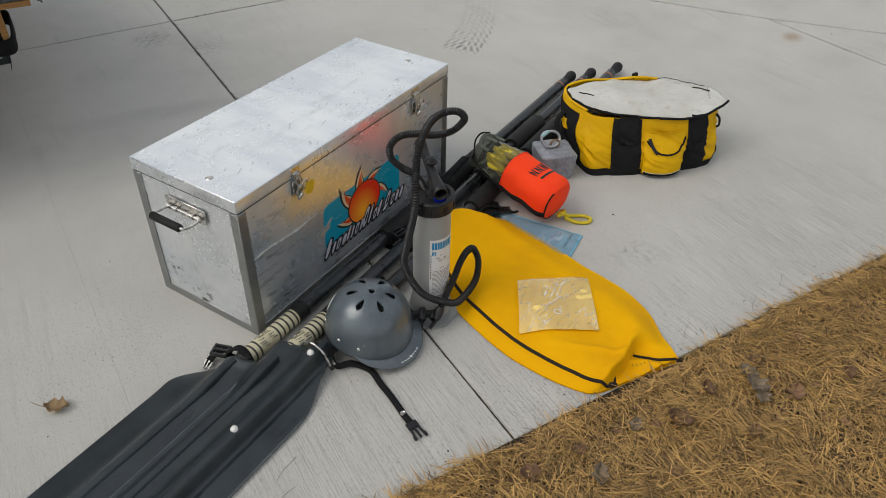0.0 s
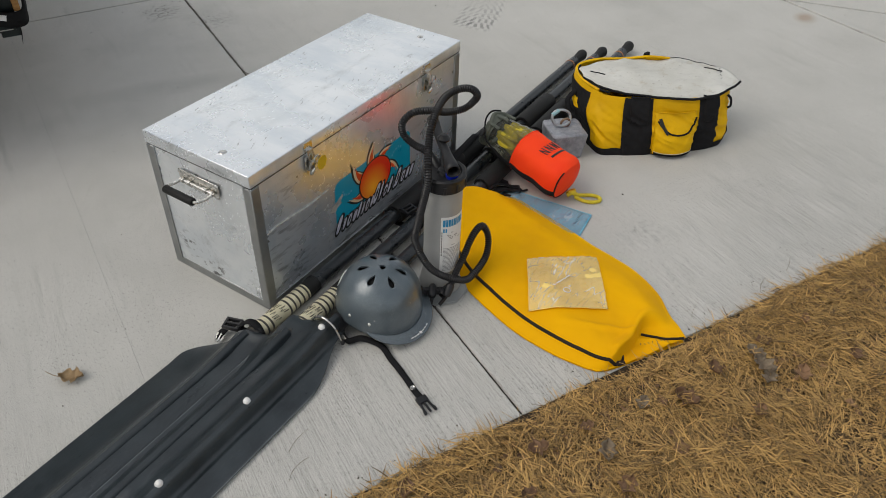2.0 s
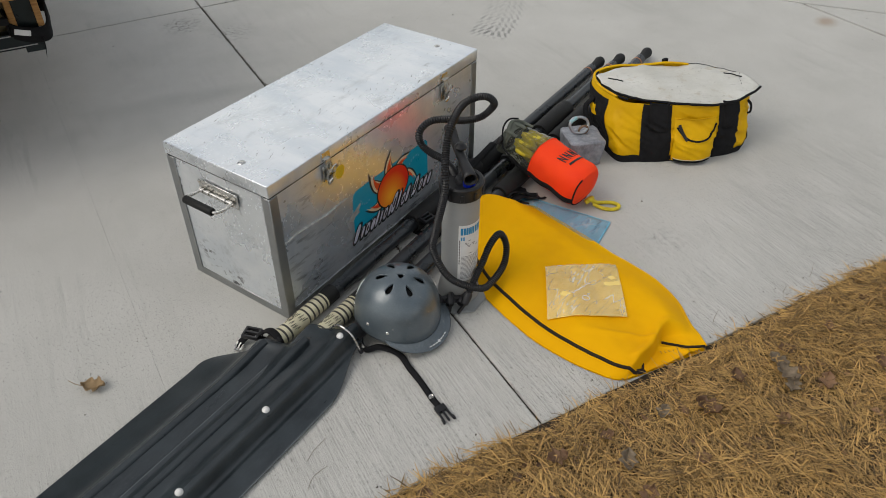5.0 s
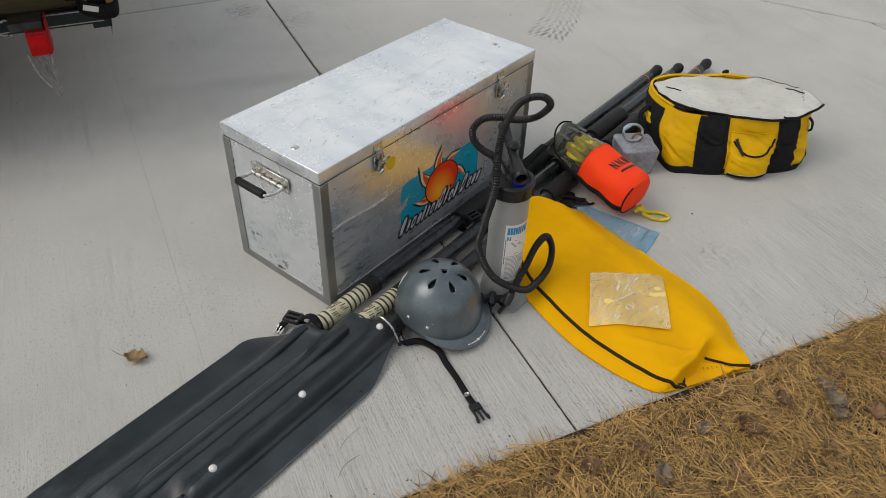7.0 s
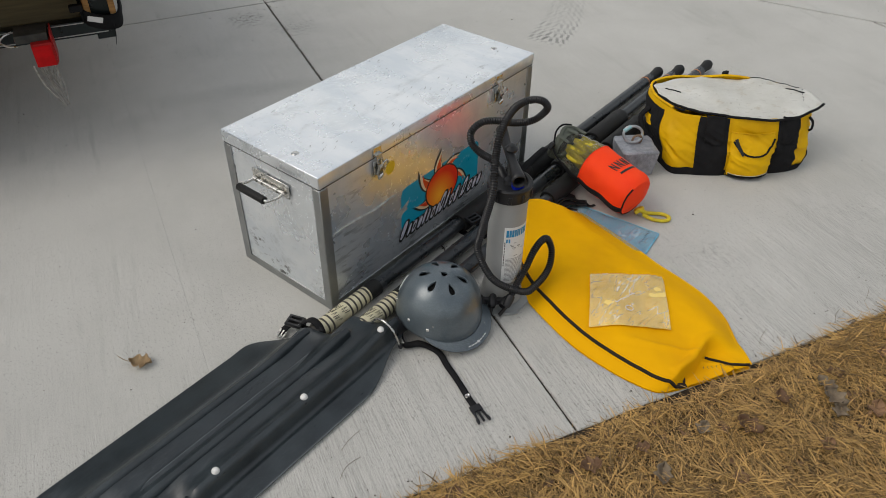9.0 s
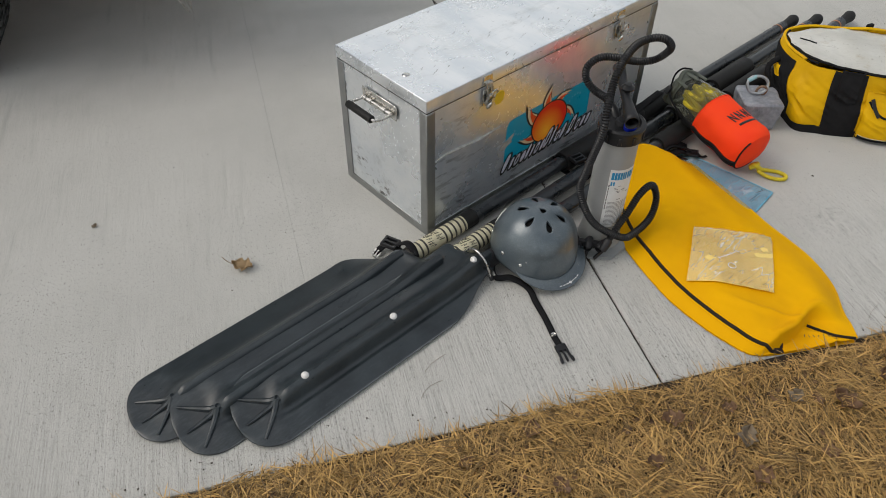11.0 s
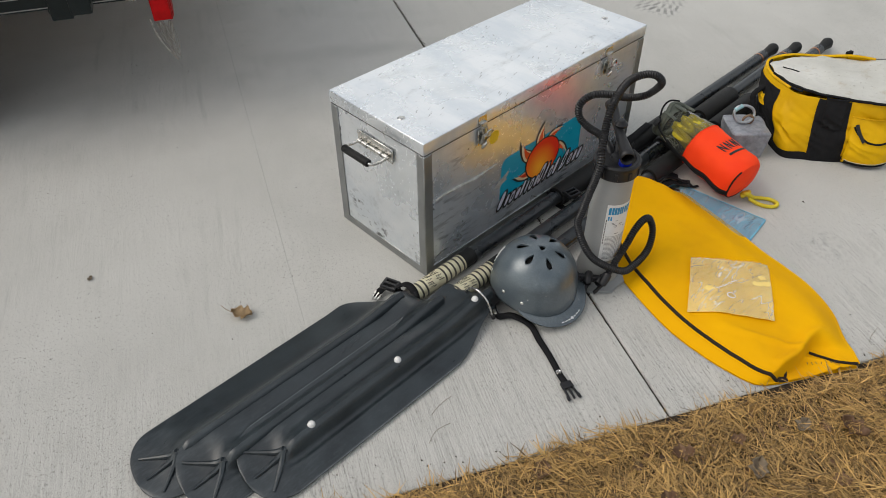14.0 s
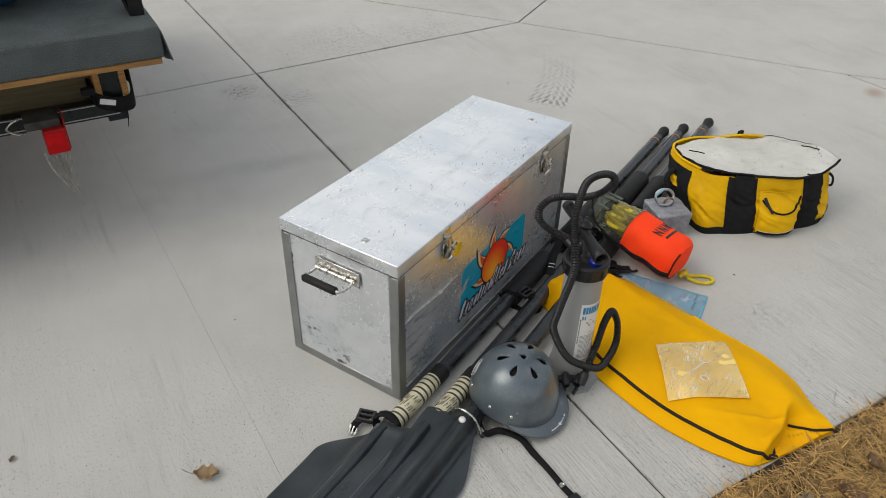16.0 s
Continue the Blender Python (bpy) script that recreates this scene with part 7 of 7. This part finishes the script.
    # a few stray stems on the slab
    for x, y, t in ((-0.285, -0.365, 0.3), (-0.345, -0.42, 0.9), (0.72, -1.02, 0.2), (1.10, -1.20, -0.4), (0.95, -1.16, 0.5)):
        st = thing("grass_stem", pose(x, y, 0.001), "thin dry grass stem on the concrete", "grass stem", "stray stems")
        part("stem", tube(spline([(-0.035, 0, 0.001), (0, 0.004 + 0.01 * t, 0.002), (0.04, 0.006, 0.001)], 10), 0.0005, 5), WOOD_BROWN, st)


scatter()


# ---- the trailer ----
def trailer():
    m = Matrix((U, V, Z)).transposed().to_4x4()
    m.translation = Vector((0.290, 1.135, 0))
    top = thing("boat_trailer", m, "flatbed trailer with a grey carpeted deck on black steel", "trailer")
    # W: the unseen width, made large so the deck shades more ground
    W, Lx = 2.2, 4.6
    deck = bmesh.new()
    add_box(deck, (Lx, W, 0.104), (-Lx / 2, W / 2, 0.696), 0.012, segments=3)
    part("deck", deck, CARPET, top, "grey outdoor carpet wrapped over the deck")
    part("deck_board", box((Lx - 0.01, W - 0.006, 0.019), (-Lx / 2 - 0.006, W / 2 + 0.001, 0.6345), 0.002, segments=1), WOOD, top, "sawn timber deck edge")
    flap = sheet(6, 6, lambda a, b: Vector((0.003 + 0.020 * a * (1 - b * 0.2) + 0.004 * math.sin(5 * b), 0.008 - 0.01 * a + 0.09 * b, 0.730 - 0.098 * a - 0.02 * b)))
    solid(part("carpet_flap", flap, CARPET, top, "loose corner of carpet"), 0.004)
    # plywood side below the deck, set back
    part("side_board", box((Lx - 0.22, 0.02, 0.27), (-Lx / 2 - 0.06, 0.36, 0.496), 0.002, segments=1), WOOD_BROWN, top, "weathered plywood side board")
    beam = part("frame_beam", box((Lx - 0.2, 0.05, 0.060), (-Lx / 2 - 0.04, 0.300, 0.388), 0.006), FRAME_STEEL, top, "black steel frame beam")
    # unseen far board, added to block light from under the deck
    part("side_board", box((Lx - 0.22, 0.02, 0.42), (-Lx / 2 - 0.06, W - 0.10, 0.42), 0.002, segments=1), WOOD_BROWN, top)
    for z in (0.368, 0.411):
        part("scuffed_edge", box((Lx - 1.9, 0.001, 0.004), (-Lx / 2 + 0.80, 0.2742, z), 0.0), FRAME_SCUFF, beam, "worn bare metal line")
    part("frame_beam", box((Lx - 0.2, 0.05, 0.088), (-Lx / 2 - 0.04, W - 0.3, 0.375), 0.006), FRAME_STEEL, top)
    for x in (-0.75, -1.9, -3.2):
        part("cross_member", box((0.07, W - 0.6, 0.08), (x, W / 2, 0.372), 0.005), FRAME_STEEL, top, "steel cross member")
        part("upright", box((0.075, 0.05, 0.32), (x + 0.02, 0.262, 0.49), 0.004), FRAME_STEEL, top, "steel upright under the deck")
    part("lug", box((0.075, 0.07, 0.075), (-0.655, 0.235, 0.392), 0.008), FRAME_STEEL, top, "steel lug")
    # timber post with a strap round it
    for x in (-0.203, -0.117):
        part("post_board", box((0.022, 0.085, 0.20), (x, 0.305, 0.533), 0.002, segments=1), WOOD, top, "timber post board")
    part("post_core", box((0.066, 0.07, 0.30), (-0.160, 0.312, 0.490), 0.002, segments=1), FRAME_STEEL, top)
    ring = spline([(-0.216, 0.258, 0.436), (-0.16, 0.252, 0.412), (-0.104, 0.262, 0.410), (-0.090, 0.310, 0.440), (-0.096, 0.370, 0.475), (-0.215, 0.375, 0.465), (-0.226, 0.310, 0.450)], 60, closed=True)
    rb = bmesh.new()
    rows = [(rb.verts.new(p - Z * 0.027), rb.verts.new(p + Z * 0.027)) for p in ring]
    for i in range(len(rows) - 1):
        rb.faces.new((rows[i][0], rows[i + 1][0], rows[i + 1][1], rows[i][1]))
    st = part("strap", rb, WEBBING, top, "black strap wound round the post")
    solid(st, 0.008, 0.0)
    part("strap_label", box((0.052, 0.002, 0.020), (-0.184, 0.2455, 0.428), 0.0, turn=Matrix.Rotation(radians(17), 4, "Y")), PAPER, st, "white label on the strap")
    part("strap_tail", tube([(-0.125, 0.262, 0.40), (-0.128, 0.258, 0.36), (-0.136, 0.256, 0.318)], lambda f: mix(0.016, 0.003, f), 8, flat=0.2), WEBBING, st, "hanging strap tail")
    part("strap_end", box((0.045, 0.026, 0.026), (-0.238, 0.248, 0.478), 0.006), WEBBING, st)
    # red tail lamp with frayed twine below it
    lamp = part("tail_lamp", box((0.070, 0.090, 0.088), (-0.378, 0.190, 0.364), 0.006), RED_PAINT, top, "red tail lamp housing")
    part("lens", box((0.062, 0.004, 0.076), (-0.380, 0.1435, 0.362), 0.0015), RED_LENS, lamp, "bright red lens")
    part("lamp_bracket", box((0.108, 0.10, 0.030), (-0.405, 0.220, 0.420), 0.004), DULL_BLACK, top, "black lamp bracket")
    part("lamp_bracket", box((0.004, 0.10, 0.11), (-0.341, 0.20, 0.384), 0.001), RED_PAINT, top)
    hooks = spline([(-0.470, 0.262, 0.418), (-0.500, 0.250, 0.410), (-0.515, 0.246, 0.392), (-0.490, 0.240, 0.374), (-0.462, 0.238, 0.372)], 24)
    part("wire_hook", tube(hooks, 0.004, 8), STEEL, top, "bent steel wire")
    rng = random.Random(8)
    for k in range(20):
        x0 = rng.uniform(-0.415, -0.350)
        p0 = Vector((x0, 0.160 + rng.uniform(-0.01, 0.02), 0.322))
        tip = Vector((-0.364 + rng.uniform(-0.012, 0.012), 0.165, 0.150 + rng.uniform(0, 0.11)))
        mid = p0.lerp(tip, 0.5) + Vector((rng.uniform(-0.012, 0.012), rng.uniform(-0.01, 0.01), 0))
        part("twine_strand", tube(spline([p0, mid, tip], 8), 0.0015, 5), STRING, lamp)
    part("twine", tube(spline([Vector((-0.425, 0.150, 0.330)), Vector((-0.410, 0.155, 0.245)), Vector((-0.364, 0.165, 0.150))], 14), 0.0035, 6), STRING, lamp, "frayed pale twine hanging below the lamp")
    # wheel under the deck
    wheel(top, Vector((-1.295, 0.190, 0.300)))
    wheel(top, Vector((-1.295, W - 0.19, 0.300)))
    part("axle", tube([(-1.295, 0.24, 0.30), (-1.295, W - 0.24, 0.30)], 0.03, 12), FRAME_STEEL, top, "steel axle")


def wheel(top, c):
    rot = Matrix.Translation(c) @ Euler((math.pi / 2, 0, 0)).to_matrix().to_4x4()
    prof = [(0.170, -0.085), (0.20, -0.100), (0.255, -0.104), (0.285, -0.094), (0.294, -0.075), (0.297, 0.0), (0.294, 0.075), (0.285, 0.094), (0.255, 0.104), (0.20, 0.100), (0.170, 0.085), (0.166, 0.0), (0.170, -0.085)]
    w = part("wheel", lathe([(0, 0.05), (0.06, 0.055), (0.075, 0.03), (0.150, 0.02), (0.168, 0.075), (0.172, 0.085), (0.172, -0.085), (0.160, -0.05), (0, -0.05)], 40, rot), HUB, top, "dark painted wheel")
    part("tyre", lathe(prof, 56, rot), TYRE, w, "black treaded tyre")
    lug = bmesh.new()
    for k in range(48):
        a = 2 * math.pi * k / 48
        for y in (-0.082, -0.030, 0.030, 0.082):
            b = a + (0.065 if abs(y) < 0.05 else 0)
            add_box(lug, (0.014, 0.026, 0.042), (0.296 * math.cos(b), 0.296 * math.sin(b), y), 0.0, turn=Matrix.Rotation(b, 4, "Z"))
    lug.transform(rot)
    part("tread", lug, TYRE, w, smooth=False)


def boat():
    m = Matrix((U, V, Z)).transposed().to_4x4()
    m.translation = Vector((0.290, 1.135, 0.748))
    top = thing("blue_raft", m, "inflated blue raft on the trailer's carpeted deck", "raft")
    for y, z in ((0.445, 0.243), (0.52, 0.70), (1.30, 0.243), (1.23, 0.70)):
        pts = [Vector((x, y + 0.012 * math.sin(9 * x), z + 0.10 * smooth01((-0.6 - x) / -0.5 + 0.4) * 0)) for x in np.linspace(-0.10, -3.8, 40)]
        part("tube", tube(pts, lambda f: 0.243 * (0.5 + 0.5 * smooth01(f / 0.08)), 28), BOAT_BLUE, top, "inflated blue tube")
    foot = thing("foam_chock", m @ Matrix.Translation((-0.040, 0.175, 0.0)), "black foam block on the trailer deck", "chock")
    part("block", box((0.046, 0.10, 0.15), (0, 0, 0.075), 0.004), RUBBER, foot)
    part("wing", box((0.006, 0.09, 0.14), (-0.038, 0, 0.068), 0.002, turn=Matrix.Rotation(radians(-17), 4, "Y")), RUBBER, foot)
    part("bolt", lathe([(0, 0.004), (0.007, 0.003), (0.009, 0)], 14, Matrix.Translation((0.0, -0.05, 0.062)) @ Euler((math.pi / 2, 0, 0)).to_matrix().to_4x4()), WHITE, foot)


trailer()
boat()
